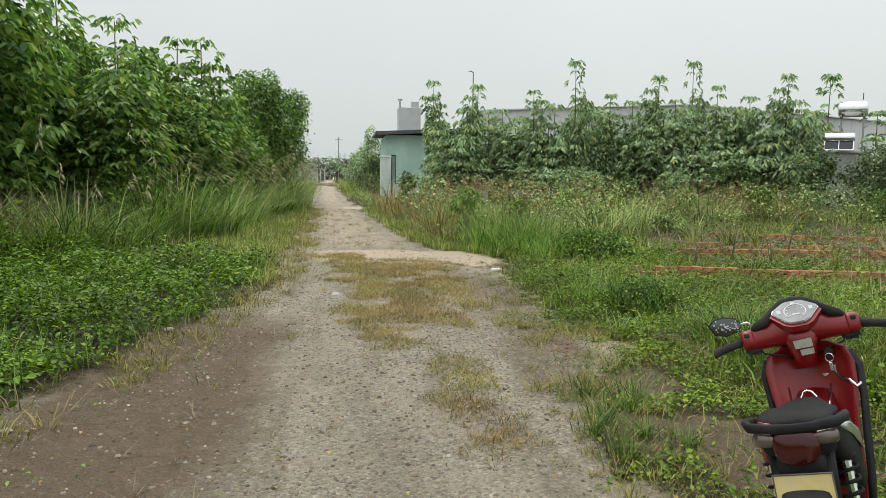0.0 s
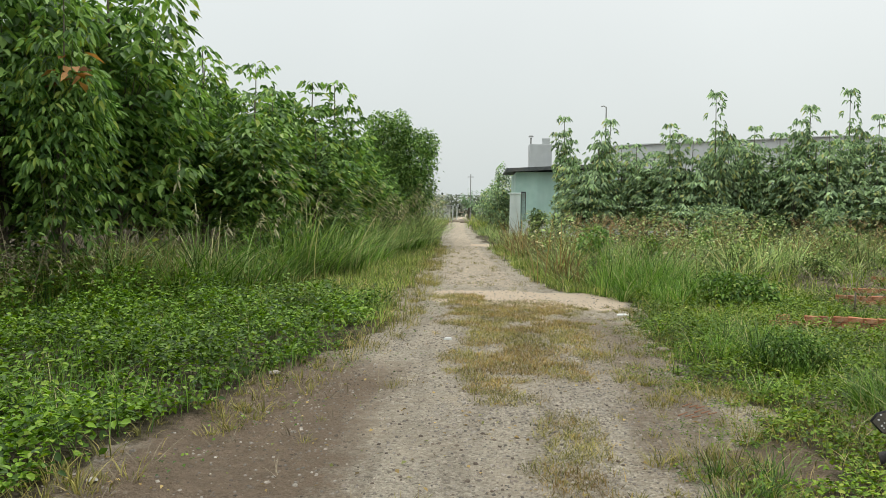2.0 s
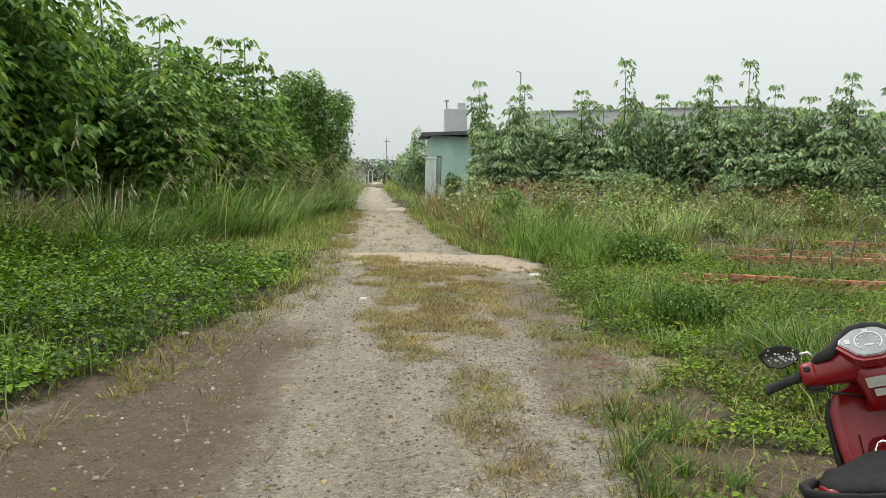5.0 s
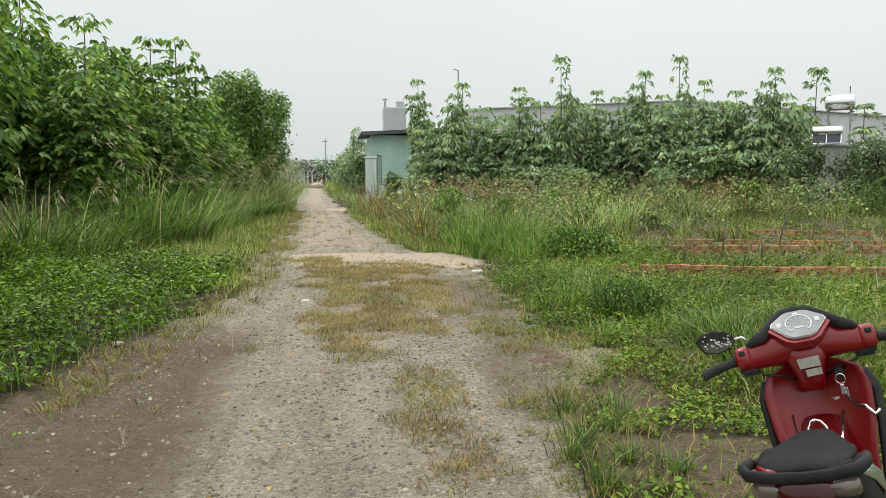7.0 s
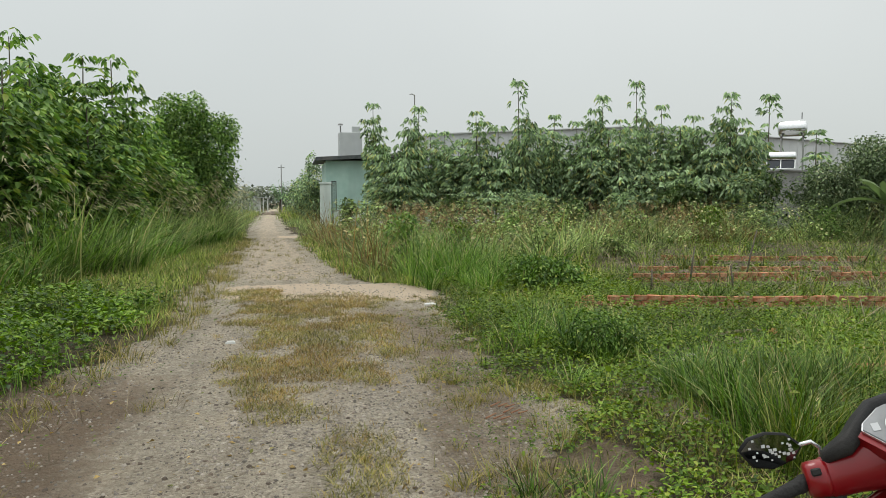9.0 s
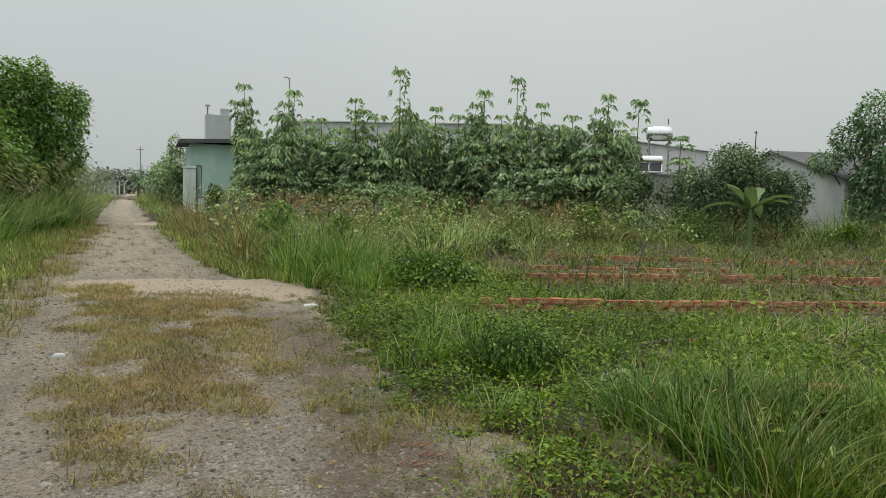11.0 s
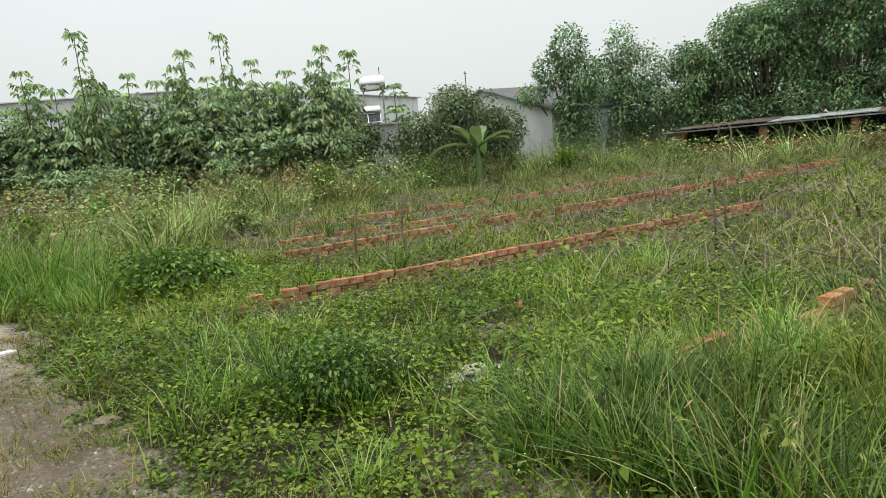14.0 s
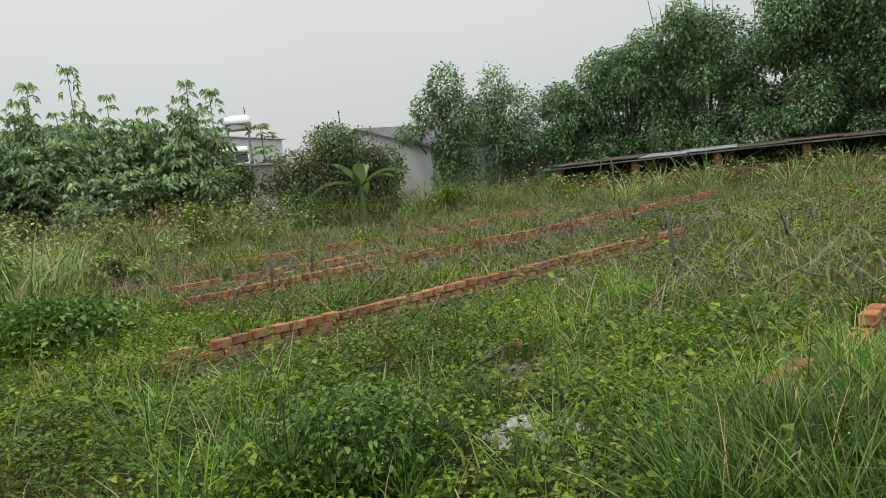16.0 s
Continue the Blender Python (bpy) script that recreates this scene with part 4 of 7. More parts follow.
stuff("grass_tufts", clumps(cx, cy, 34, 0.16, 0.14, 0.5, 0.012, 0.024, 0.9, 3, 0.5), M_GRASS_LIGHT, "yellow-green grass tufts between the brick rows", "grass")
cx, cy = sprinkle(170, 5.5, 26, 8.5, 22, lambda x, y: far_from_rows(x, y) * (0.2 + 0.8 * sstep(0.45, 0.6, fbm(x, y, 0.8, 35))))
stuff("grass_tufts", clumps(cx, cy, 30, 0.18, 0.16, 0.5, 0.014, 0.028, 0.9, 3, 0.5), M_GRASS_DARK, "dark green grass tufts between the brick rows", "grass")
# small weeds creeping over the worn east part of the track
x, y = sprinkle(15000, 1.6, 3.0, 4.5, 12, lambda x, y: bare(x, y) * sstep(-1.0, 0.0, x - edge_r(y)) * sstep(0.42, 0.58, fbm(x, y, 2.3, 34)))
stuff("weeds", herbs(x, y, np.full(len(x), 0.035), 0.012, 0.032, 0.9), M_CREEPER, "sparse small weeds over the track's worn edge", "weeds")
# tall grass east of the track
cx, cy = sprinkle(90, 2.9, 5.0, 13.2, 16.6, lambda x, y: sstep(1.4, 0.6, np.hypot(x - 3.95, (y - 14.9) * 0.7)))
stuff("tall_grass", clumps(cx, cy, 70, 0.19, 0.4, 1.1, 0.009, 0.018, 0.85, 4, 0.4), M_GRASS, "tall upright green grass stand beside the sand", "tall grass")
def thick(x, y):
    """The thick clump between the track and the brick edging behind it."""
    r = np.hypot((x - 4.95) / 1.55, (y - 5.75) / 1.75) + 0.35 * (fbm(x, y, 1.1, 14) - 0.5)
    r = np.minimum(r, np.hypot((x - 4.1) / 0.62, (y - 6.75) / 0.62))
    gap = 0.9 * np.exp(-(((x - 5.45) / 0.35) ** 2 + ((y - 6.85) / 0.22) ** 2)) + np.exp(-(((x - 3.45) / 0.17) ** 2 + ((y - 6.75) / 0.6) ** 2))
    return sstep(1.06, 0.8, r) * np.clip(1 - gap, 0, 1)


cx, cy = sprinkle(520, 3.2, 6.8, 3.8, 7.8, thick)
k = RNG.random(len(cx)) < np.where(cy > 6.3, 0.85, 0.35)
stuff("tall_grass", clumps(cx[k], cy[k], 52, 0.16, 0.3, 0.74, 0.006, 0.014, 0.85, 4, 0.35), M_GRASS, "lush arching tall grass in a thick clump", "tall grass")
stuff("tall_grass", clumps(cx[~k], cy[~k], 52, 0.14, 0.28, 0.78, 0.005, 0.012, 0.7, 4, 0.25), M_GRASS_LIGHT, "upright yellow-green grass stems in a thick clump", "tall grass")
x, y = sprinkle(900, 3.2, 6.8, 3.8, 7.8, lambda x, y: 0.5 * thick(x, y))
st, hd = plumes(x, y, 0.45, 0.95, 0.1)
stuff("seed_heads", qjoin([st, hd]), M_GRASS_PALE, "thin green seed stems above the grass clump", "seed heads")
x, y = sprinkle(260, 3.6, 6.6, 4.2, 7.4, thick)
stuff("dry_grass", grass(x, y, 0.2, 0.6, 0.006, 0.012, 1.2, 3, 0.8), M_GRASS_DRY, "dry straw stems among the green grass", "grass")
cx, cy = sprinkle(46, 3.65, 4.7, 6.3, 7.15, lambda x, y: 0.9 + 0 * x)
stuff("tall_grass", clumps(cx, cy, 58, 0.14, 0.35, 0.78, 0.007, 0.015, 0.8, 4, 0.35), M_GRASS_DEEP, "dark green grass at the front of the clump", "tall grass")
cx, cy = sprinkle(26, 5.7, 6.7, 4.5, 5.9, lambda x, y: sstep(0.75, 0.4, np.hypot(x - 6.15, y - 5.2)))
stuff("tall_grass", clumps(cx, cy, 60, 0.14, 0.6, 1.05, 0.014, 0.028, 0.9, 5, 0.35), M_GRASS_DARK, "dark broad-bladed tall grass clump", "tall grass")
cx, cy = sprinkle(24, 4.2, 4.6, 7.3, 7.6, lambda x, y: 0.8 + 0 * x)
stuff("grass_tufts", clumps(cx, cy, 40, 0.1, 0.2, 0.46, 0.006, 0.012, 0.8, 3, 0.4), M_GRASS_DEEP, "green tufts before the cement rubble", "grass")
cx, cy = sprinkle(230, 2.8, 8.5, 7.2, 13.5, lambda x, y: east(x, y) * far_from_rows(x, y) * (0.15 + 0.85 * sstep(0.45, 0.62, fbm(x, y, 0.7, 76))))
stuff("grass_tufts", clumps(cx, cy, 52, 0.16, 0.14, 0.5, 0.006, 0.013, 0.9, 3, 0.5), M_GRASS, "loose tufts of green grass in the plot", "grass")
cx, cy = sprinkle(60, 5.6, 9.0, 4.2, 8.0, lambda x, y: sstep(1.9, 0.8, np.hypot(x - 7.6, y - 5.4)))
stuff("tall_grass", clumps(cx, cy, 80, 0.17, 0.3, 0.8, 0.01, 0.02, 0.7, 4, 0.4), M_GRASS_DEEP, "tall green grass clump near a brick edge", "tall grass")
# the band of tall grass in front of the far stand
cx, cy = sprinkle(1050, 1.6, 33, 15.5, 33, lambda x, y: sstep(-1.2, 1.2, y - np.interp(x, [1.5, 5, 9, 14, 20, 26, 33], [17, 17.2, 21, 24.5, 25.5, 22, 20]) + 2 * wander(x, y, 85)) * np.where(x < edge_r(y) + 0.4, 0, 1) * sstep(34, 30, y))
k = fbm(cx, cy, 0.25, 95) + RNG.normal(0, 0.12, len(cx)) > 0.6
stuff("tall_grass", clumps(cx[~k], cy[~k], 46, 0.36, 0.4, 1.2, 0.018, 0.04, 1.15, 3, 0.5, np.interp(cx[~k], [2, 7], [0.55, 1.0])), M_GRASS_DULL, "band of tall green grass before the saplings", "tall grass")
stuff("tall_grass", clumps(cx[k], cy[k], 44, 0.3, 0.6, 1.45, 0.016, 0.03, 1.0, 3, 0.4), M_GRASS_RED, "reddish-brown ripening tall grass", "tall grass")
# rank broad-leaved weeds mixed into the band
x, y = sprinkle(34000, 2.0, 32, 15.5, 32, lambda x, y: sstep(-1.0, 1.5, y - np.interp(x, [1.5, 5, 9, 14, 20, 26, 33], [17, 17.2, 20, 23, 24, 21, 18])) * (x > edge_r(y) + 0.5) * sstep(0.42, 0.6, fbm(x, y, 0.45, 16)))
stuff("weeds", herbs(x, y, 0.15 + 1.5 * sstep(0.42, 0.75, fbm(x, y, 0.45, 16)), 0.07, 0.15, 0.75), M_GRASS_DULL, "rank leafy weeds mixed with tall grass", "weeds")
x, y = sprinkle(2300, 4, 28, 26.5, 32, lambda x, y: sstep(0.42, 0.58, fbm(x, y, 0.3, 87)))
st, hd = plumes(x, y, 0.9, 2.0, 0.34)
stuff("seed_heads", qjoin([st, hd]), M_PLUME_RED, "reddish seed plumes of tall field grass", "seed heads")
cx, cy = sprinkle(260, 0.6, 5.5, 24, 60, lambda x, y: sstep(0.1, 0.7, x - edge_r(y)) * np.where((x > 1.7) & (y > 44), 0.0, 1))
stuff("tall_grass", clumps(cx, cy, 46, 0.3, 0.2, 0.75, 0.016, 0.03, 1.0, 3, 0.4), M_GRASS_DULL, "pale green grass along the far track", "tall grass")
cx, cy = sprinkle(420, -9, 0.2, 40, 120, lambda x, y: sstep(0.0, 0.6, edge_l(y) - x))
stuff("tall_grass", clumps(cx, cy, 40, 0.4, 0.3, 0.9, 0.03, 0.05, 0.9, 3, 0.3), M_GRASS_PALE, "hazy pale tall grass along the far track", "tall grass")
cx, cy = sprinkle(260, -2, 8, 60, 130, lambda x, y: sstep(0.0, 0.6, x - edge_r(y)))
stuff("tall_grass", clumps(cx, cy, 40, 0.4, 0.4, 1.1, 0.03, 0.05, 0.6, 3, 0.3), M_GRASS_PALE, "low grass beside the far end of the track", "tall grass")


cx, cy = sprinkle(760, 19, 31.5, 3, 23, lambda x, y: sstep(-4.5, -0.8, x - np.interp(y, [3, 8, 12, 20, 23], [32, 31.8, 31, 28.4, 27])) * sstep(0.3, 0.55, fbm(x, y, 0.5, 97)))
stuff("tall_grass", clumps(cx, cy, 44, 0.34, 0.45, 1.25, 0.018, 0.038, 1.1, 3, 0.5), M_GRASS_DULL, "rank green weeds growing before the shed", "tall grass")


# rank growth under the shed's eave and at the grey house
x, y = sprinkle(16000, 23.5, 32, 4, 27, lambda x, y: sstep(1.9, 0.5, np.abs(x + 0.9 - np.interp(y, [4, 12, 20, 24, 27], [32.2, 31.0, 29.0, 27.3, 25.5]))) * sstep(0.36, 0.56, fbm(x, y, 0.6, 20)))
stuff("weeds", herbs(x, y, 0.3 + 1.2 * fbm(x, y, 0.6, 20), 0.09, 0.18, 0.8), M_GRASS_DULL, "rank leafy weeds grown up to the shed's eave", "weeds")
cx, cy = sprinkle(330, 20, 31, 16, 28, lambda x, y: sstep(1.7, 0.4, np.abs(y - np.interp(x, [20, 24, 27, 31], [26.5, 24.4, 21.8, 18.0]))) * sstep(0.32, 0.52, fbm(x, y, 0.6, 96)))
stuff("tall_grass", clumps(cx, cy, 46, 0.3, 0.8, 1.75, 0.02, 0.042, 1.1, 3, 0.45, np.interp(cx, [22, 25, 29], [0.9, 1.3, 1.2])), M_GRASS_DULL, "tall rank grass hiding the foot of the house", "tall grass")
x, y = sprinkle(15000, 20, 31, 15, 28, lambda x, y: sstep(1.9, 0.4, np.abs(y - np.interp(x, [20, 24, 27, 31], [26.2, 24.0, 21.4, 17.6]))) * sstep(0.4, 0.58, fbm(x, y, 0.6, 98)))
stuff("weeds", herbs(x, y, 0.3 + 1.5 * sstep(0.4, 0.7, fbm(x, y, 0.6, 98)), 0.09, 0.17, 0.8), M_WEED_DARK, "rank leafy weeds before the dark trees", "weeds")
# thinner growth on the ground behind the start of the walk
x, y = sprinkle(60000, -10, -1.8, -16, 4.0, lambda x, y: (1 - bare(x, y)) * (0.25 + 0.75 * sstep(0.35, 0.6, fbm(x, y, 0.9, 17))) * sstep(3.6, -0.5, y + 2 * wander(x, y, 18)))
stuff("weeds", herbs(x, y, 0.05 + 0.35 * fbm(x, y, 1.1, 17), 0.07, 0.16, 0.7), M_WEED, "broad-leaved weeds beside the start of the track", "weeds")
x, y = sprinkle(60000, 1.4, 30, -16, 7.0, lambda x, y: (1 - bare(x, y)) * (0.25 + 0.75 * sstep(0.35, 0.6, fbm(x, y, 0.9, 19))) * np.where(x < 9, sstep(3.0, -1.0, y + 2 * wander(x, y, 18)), 1))
stuff("weeds", herbs(x, y, 0.04 + 0.28 * fbm(x, y, 1.1, 19), 0.07, 0.16, 0.75), M_CREEPER, "low weeds over the open plot", "weeds")
cx, cy = sprinkle(190, -12, -6.5, -16, 6.5, lambda x, y: 0.3 + 0.7 * sstep(-6.8, -8.4, x))
stuff("tall_grass", clumps(cx, cy, 36, 0.28, 0.5, 1.5, 0.02, 0.036, 0.9, 3, 0.4), M_GRASS_DULL, "tall dull grass behind the weeds", "tall grass")
cx, cy = sprinkle(260, 1.4, 12, -16, 3.0, lambda x, y: 1 - bare(x, y))
stuff("grass_tufts", clumps(cx, cy, 34, 0.2, 0.12, 0.45, 0.01, 0.02, 0.9, 3, 0.5), M_GRASS_PALE, "scattered green grass tufts over the plot", "grass")


# ---- bushes, saplings and trees ----
def shell_leaves(lobes, per_m2, size0, size1, droop=0.3, inner=0.55):
    """Leaves gathered over overlapping rounded lobes of a crown."""
    out = []
    for c, r in lobes:
        c, r = np.array(c), np.array(r)
        area = 4 * np.pi * ((r[0] * r[1]) ** 1.6 / 3 + (r[0] * r[2]) ** 1.6 / 3 + (r[1] * r[2]) ** 1.6 / 3) ** (1 / 1.6)
        n = int(area * per_m2)
        d = RNG.normal(0, 1, (n, 3))
        d /= np.linalg.norm(d, axis=1, keepdims=True)
        rad = 1 - (1 - inner) * RNG.random(n) ** 2 + RNG.normal(0, 0.12, n)
        p = c + d * r * rad[:, None]
        p[:, 2] = np.maximum(p[:, 2], 0.03)
        dd = d * 0.6 + RNG.normal(0, 0.55, (n, 3))
        dd[:, 2] -= 0.15
        ln = RNG.uniform(size0, size1, n)
        out.append(leaves(p, dd, ln, ln * RNG.uniform(0.46, 0.66, n), droop, ovate=size1 < 0.14))
    return qjoin(out)


def bush(name, x, y, lobes, per, s0, s1, material, label, category="bush"):
    t = thing(name, x, y, 0, 0, label, category)
    stems = merge(*[tube([(0, 0, -0.03), (c[0] * 0.4, c[1] * 0.4, c[2] * 0.6), c], [0.012 + 0.01 * r[0], 0.008, 0.004], 5) for c, r in lobes])
    tagged(part("stems", stems, M_BARK, t), kind="stuff")
    place("foliage", quads_mesh("foliage", *shell_leaves(lobes, per, s0, s1)), material, t)
    return t


def lobed(h, w, n, seed, low=0.3):
    r = np.random.default_rng(seed)
    out = []
    for i in range(n):
        a, q = r.uniform(0, 6.28), r.random() ** 0.6
        z = h * (low + (1 - low) * r.random())
        s = w * r.uniform(0.28, 0.45)
        k = max(0.15, 1 - 0.75 * ((z / h - 0.45) / 0.6) ** 2)
        out.append(((math.cos(a) * w * 0.55 * q * k, math.sin(a) * w * 0.55 * q * k, min(z, h - s * 0.7)), (s, s, s * 0.85)))
    return out


cx, cy = np.array([3.4, 3.6, 3.8, 4.0, 3.65, 3.9, 3.45, 4.1]), np.array([8.5, 8.7, 8.45, 8.65, 8.3, 8.85, 8.85, 8.4])
stuff("grass_tussock", clumps(cx, cy, 130, 0.13, 0.28, 0.66, 0.006, 0.012, 0.8, 4, 0.4), M_GRASS_DARK, "dense green grass tussock round a bush", "grass")
bush("bush", 3.7, 8.6, lobed(0.42, 0.55, 12, 1, 0.1), 420, 0.022, 0.048, M_BUSH_NEAR, "dark green leafy bush among low weeds")
bush("bush", 4.9, 13.8, lobed(0.55, 0.95, 16, 2, 0.06), 200, 0.05, 0.1, M_BUSH_NEAR, "dark leafy bush before tall grass")
bush("bush", 3.9, 45.2, lobed(1.7, 0.9, 9, 31, 0.2), 90, 0.12, 0.22, M_WEED_DARK, "leafy bush before the teal house")
bush("bush", 5.1, 44.2, lobed(2.3, 1.0, 9, 32, 0.2), 90, 0.12, 0.22, M_STAND, "loose leafy bush before the garden wall")
bush("bush", 8.9, 19.5, lobed(0.6, 0.6, 8, 3), 200, 0.06, 0.11, M_GRASS_DULL, "small dark bush in the field grass")


r4 = np.random.default_rng(77)
for i, (a, b) in enumerate(((3.4, 19.6), (5.2, 21.4), (6.9, 19.8), (7.6, 24.2), (9.8, 26.2), (11.6, 24.4), (13.4, 27.0), (15.8, 26.2), (18.2, 27.2), (20.4, 25.6), (24.6, 22.4), (26.4, 18.6))):
    bush("bush", a, b, lobed(r4.uniform(0.8, 1.4), r4.uniform(0.6, 0.95), 9, 80 + i, 0.1), 80, 0.07, 0.15, (M_ROUND, M_WEED, M_GRASS_DULL)[i % 3], "rounded leafy weed clump in tall grass")


def sapling(name, seed, h, foot, leaf, branches, material, label, group, whorl_gap=0.34, dense=1.0, width=1.0):
    """A slender young tree: a straight stem and side shoots that carry tiers of drooping three-part leaves."""
    r = np.random.default_rng(seed)
    t = thing(name, 0, 0, 0, 0, label, "tree", group)
    shoots = [((0, 0, 0), (r.normal(0, 0.15), r.normal(0, 0.15), h), 0.018 + 0.006 * h, foot)]
    for i in range(branches):
        z0 = h * r.uniform(0.12, 0.55)
        a = r.uniform(0, 6.28)
        top = min(h * 0.93, z0 + h * r.uniform(0.2, 0.42))
        reach = width * r.uniform(0.5, 1.25) * (1.15 - top / h * 0.75)
        shoots.append(((0, 0, z0), (math.cos(a) * reach, math.sin(a) * reach, top), 0.014, 0.18))
    wood, pos, out_d = [], [], []
    for a, b, rad, start in shoots:
        a, b = Vector(a), Vector(b)
        mid = a.lerp(b, 0.5) + Vector((b.x - a.x, b.y - a.y, 0)) * 0.18
        pts = [a, mid, b]
        wood.append(tube(pts, [rad, rad * 0.65, rad * 0.25], 6))
        ln = (b - a).length
        z = start * ln
        while z < ln:
            u = z / ln
            c = a.lerp(mid, u * 2) if u < 0.5 else mid.lerp(b, u * 2 - 1)
            k = int(r.integers(7, 11) * dense)
            size = (0.36 + 0.2 * (1 - u)) * width * r.uniform(0.8, 1.2)
            for j in range(k):
                q = r.uniform(0, 6.28)
                el = r.uniform(-0.15, 0.6)
                tip = c + Vector((math.cos(q) * size, math.sin(q) * size, size * el))
                for m in (-1.0, 0, 1.0):
                    pos.append(tip)
                    out_d.append((math.cos(q + m), math.sin(q + m), -0.32 + r.normal(0, 0.3)))
            z += whorl_gap * r.uniform(0.7, 1.3) * (1 + 0.2 * u ** 3)
        for j in range(9):
            q, size = 0.7 * j + r.uniform(0, 0.5), 0.2 * width * r.uniform(0.6, 1.3)
            for m in (-0.7, 0, 0.7):
                pos.append(b + Vector((math.cos(q) * size, math.sin(q) * size, size * r.uniform(-0.1, 0.5))))
                out_d.append((math.cos(q + m), math.sin(q + m), -0.7 + r.normal(0, 0.25)))
    part("trunk", wood[0], M_BARK, t)
    tagged(part("branching", merge(*wood[1:]), M_BARK, t), kind="stuff")
    n = len(pos)
    ln = r.uniform(leaf * 0.8, leaf * 1.45, n)
    v, q = leaves(np.array([tuple(p) for p in pos]), np.array(out_d), ln, ln * r.uniform(0.4, 0.52, n), 0.35, 0.15, 0.5, True)
    place("crown", quads_mesh("crown", v, q), material, t)
    return t


# the stand beyond the plot: spires of a height of their own, filled below
STAND = [sapling("sapling", 100 + i, 6.0, 0.2, 0.2, 12, M_STAND, "slender young tree with tiers of drooping leaves", "stand of young trees", 0.42, 0.72, 0.92) for i in range(5)]
LOW = [sapling("sapling", 200 + i, 3.6, 0.22, 0.165, 12, M_STAND, "bushy young tree with drooping leaves hazed grey-green", "stand of young trees", 0.46, 0.7, 1.2) for i in range(3)]
# plan place and height of each top
TOPS = [(4.93, 39.4, 6.5), (6.6, 37.5, 6.1), (9.2, 34.6, 5.6), (10.9, 33.6, 6.9), (12.6, 34.4, 5.5), (13.8, 34, 5.2), (14.9, 34.4, 6.4), (15.6, 33, 5.2),
        (17.3, 35.0, 7.3), (17.4, 33.2, 5.9), (18.8, 32.4, 5.4), (20.0, 31.8, 6.3), (21.0, 31.5, 4.8), (8.0, 36.5, 4.9), (11.6, 36.5, 5.0), (19.6, 34.5, 5.1)]
for i, (a, b, c) in enumerate(TOPS):
    s = c / 6.0
    copy_thing(STAND[i % 5], pose(a, b, 0, 0, 0, 67 * i) @ Matrix.Diagonal((0.85, 0.85, s, 1)))
r2 = np.random.default_rng(5)
for i in range(20):
    a = r2.uniform(7.5, 21.0)
    b = np.interp(a, [4, 9, 14, 20, 23], [38.5, 34.5, 33.8, 32, 31]) + r2.uniform(-0.6, 3.0)
    copy_thing(STAND[i % 5], pose(a, b, 0, 0, 0, r2.uniform(0, 360)) @ Matrix.Diagonal((1.0, 1.0, r2.uniform(0.66, 0.86), 1)))
for i in range(32):
    a = r2.uniform(5.6, 21.2)
    b = np.interp(a, [4, 9, 14, 20, 23], [38.0, 33.5, 32.8, 30.8, 30.4]) + r2.uniform(-0.9, 3.2)
    s = r2.uniform(0.75, 1.42)
    copy_thing(LOW[i % 3], pose(a, b, 0, 0, 0, r2.uniform(0, 360)) @ Matrix.Diagonal((1.25, 1.25, s, 1)))
for ob in STAND + LOW:
    for c in list(ob.children):
        bpy.data.objects.remove(c)
    bpy.data.objects.remove(ob)

# leafy shrubs between their feet
for i, (a, b, h, w) in enumerate(((7.4, 33.6, 1.7, 1.2), (10.2, 31.6, 2.0, 1.4), (12.4, 31.2, 1.5, 1.1), (14.6, 30.8, 1.9, 1.3), (17.0, 30.2, 2.2, 1.5), (19.3, 29.4, 2.6, 1.7), (20.6, 30.0, 2.9, 1.6), (5.9, 35.2, 1.6, 1.1))):
    bush("bush", a, b, lobed(h, w, 10, 60 + i, 0.12), 42, 0.12, 0.24, M_STAND if i % 2 else M_WEED_DARK, "loose leafy shrub among young trees")

# the saplings along the west side
WEST = [sapling("sapling", 300 + i, 6.2, 0.22, 0.19, 22, M_RUBBER, "dense young tree with large dark green leaves", "saplings along the track", 0.38, 1.0, 1.35) for i in range(4)]
NEAR = [sapling("sapling", 400 + i, 7.4, 0.26, 0.2, 34, M_RUBBER, "tall leafy young tree with dark glossy leaves", "saplings along the track", 0.38, 0.85, 1.55) for i in range(3)]
SPOTS = [(-4.3, 24.6, 5.6), (-5.1, 23.6, 5.5), (-6.4, 22.6, 5.8), (-5.9, 24.9, 5.1), (-4.1, 27.2, 4.4), (-4.6, 29.5, 4.0), (-6.2, 28, 4.8), (-5.4, 20.8, 4.8), (-6.6, 19.4, 5.6),
         (-3.9, 31.2, 3.2), (-7.6, 21.5, 5.6), (-5.2, 18.4, 4.3), (-7.3, 17.6, 5.7), (-4.4, 22.0, 4.0), (-8.2, 25, 5.4)]
for i, (a, b, c) in enumerate(SPOTS):
    copy_thing(WEST[i % 4], pose(a, b, 0, 0, 0, 83 * i) @ Matrix.Diagonal((0.95, 0.95, c / 6.2, 1)))
CLOSE = [(-6.9, 15.4, 6.7), (-7.9, 13.2, 7.2), (-9.2, 15.5, 7.2), (-9.4, 12.2, 7.4), (-8.6, 10.2, 7.2), (-10.6, 10.4, 7.0), (-10.9, 13.6, 7.2), (-7.7, 17.9, 6.2), (-9.8, 18.0, 6.6), (-9.6, 7.8, 7.0)]
for i, (a, b, c) in enumerate(CLOSE):
    copy_thing(NEAR[i % 3], pose(a, b, 0, 0, 0, 71 * i) @ Matrix.Diagonal((1, 1, c / 7.4, 1)))
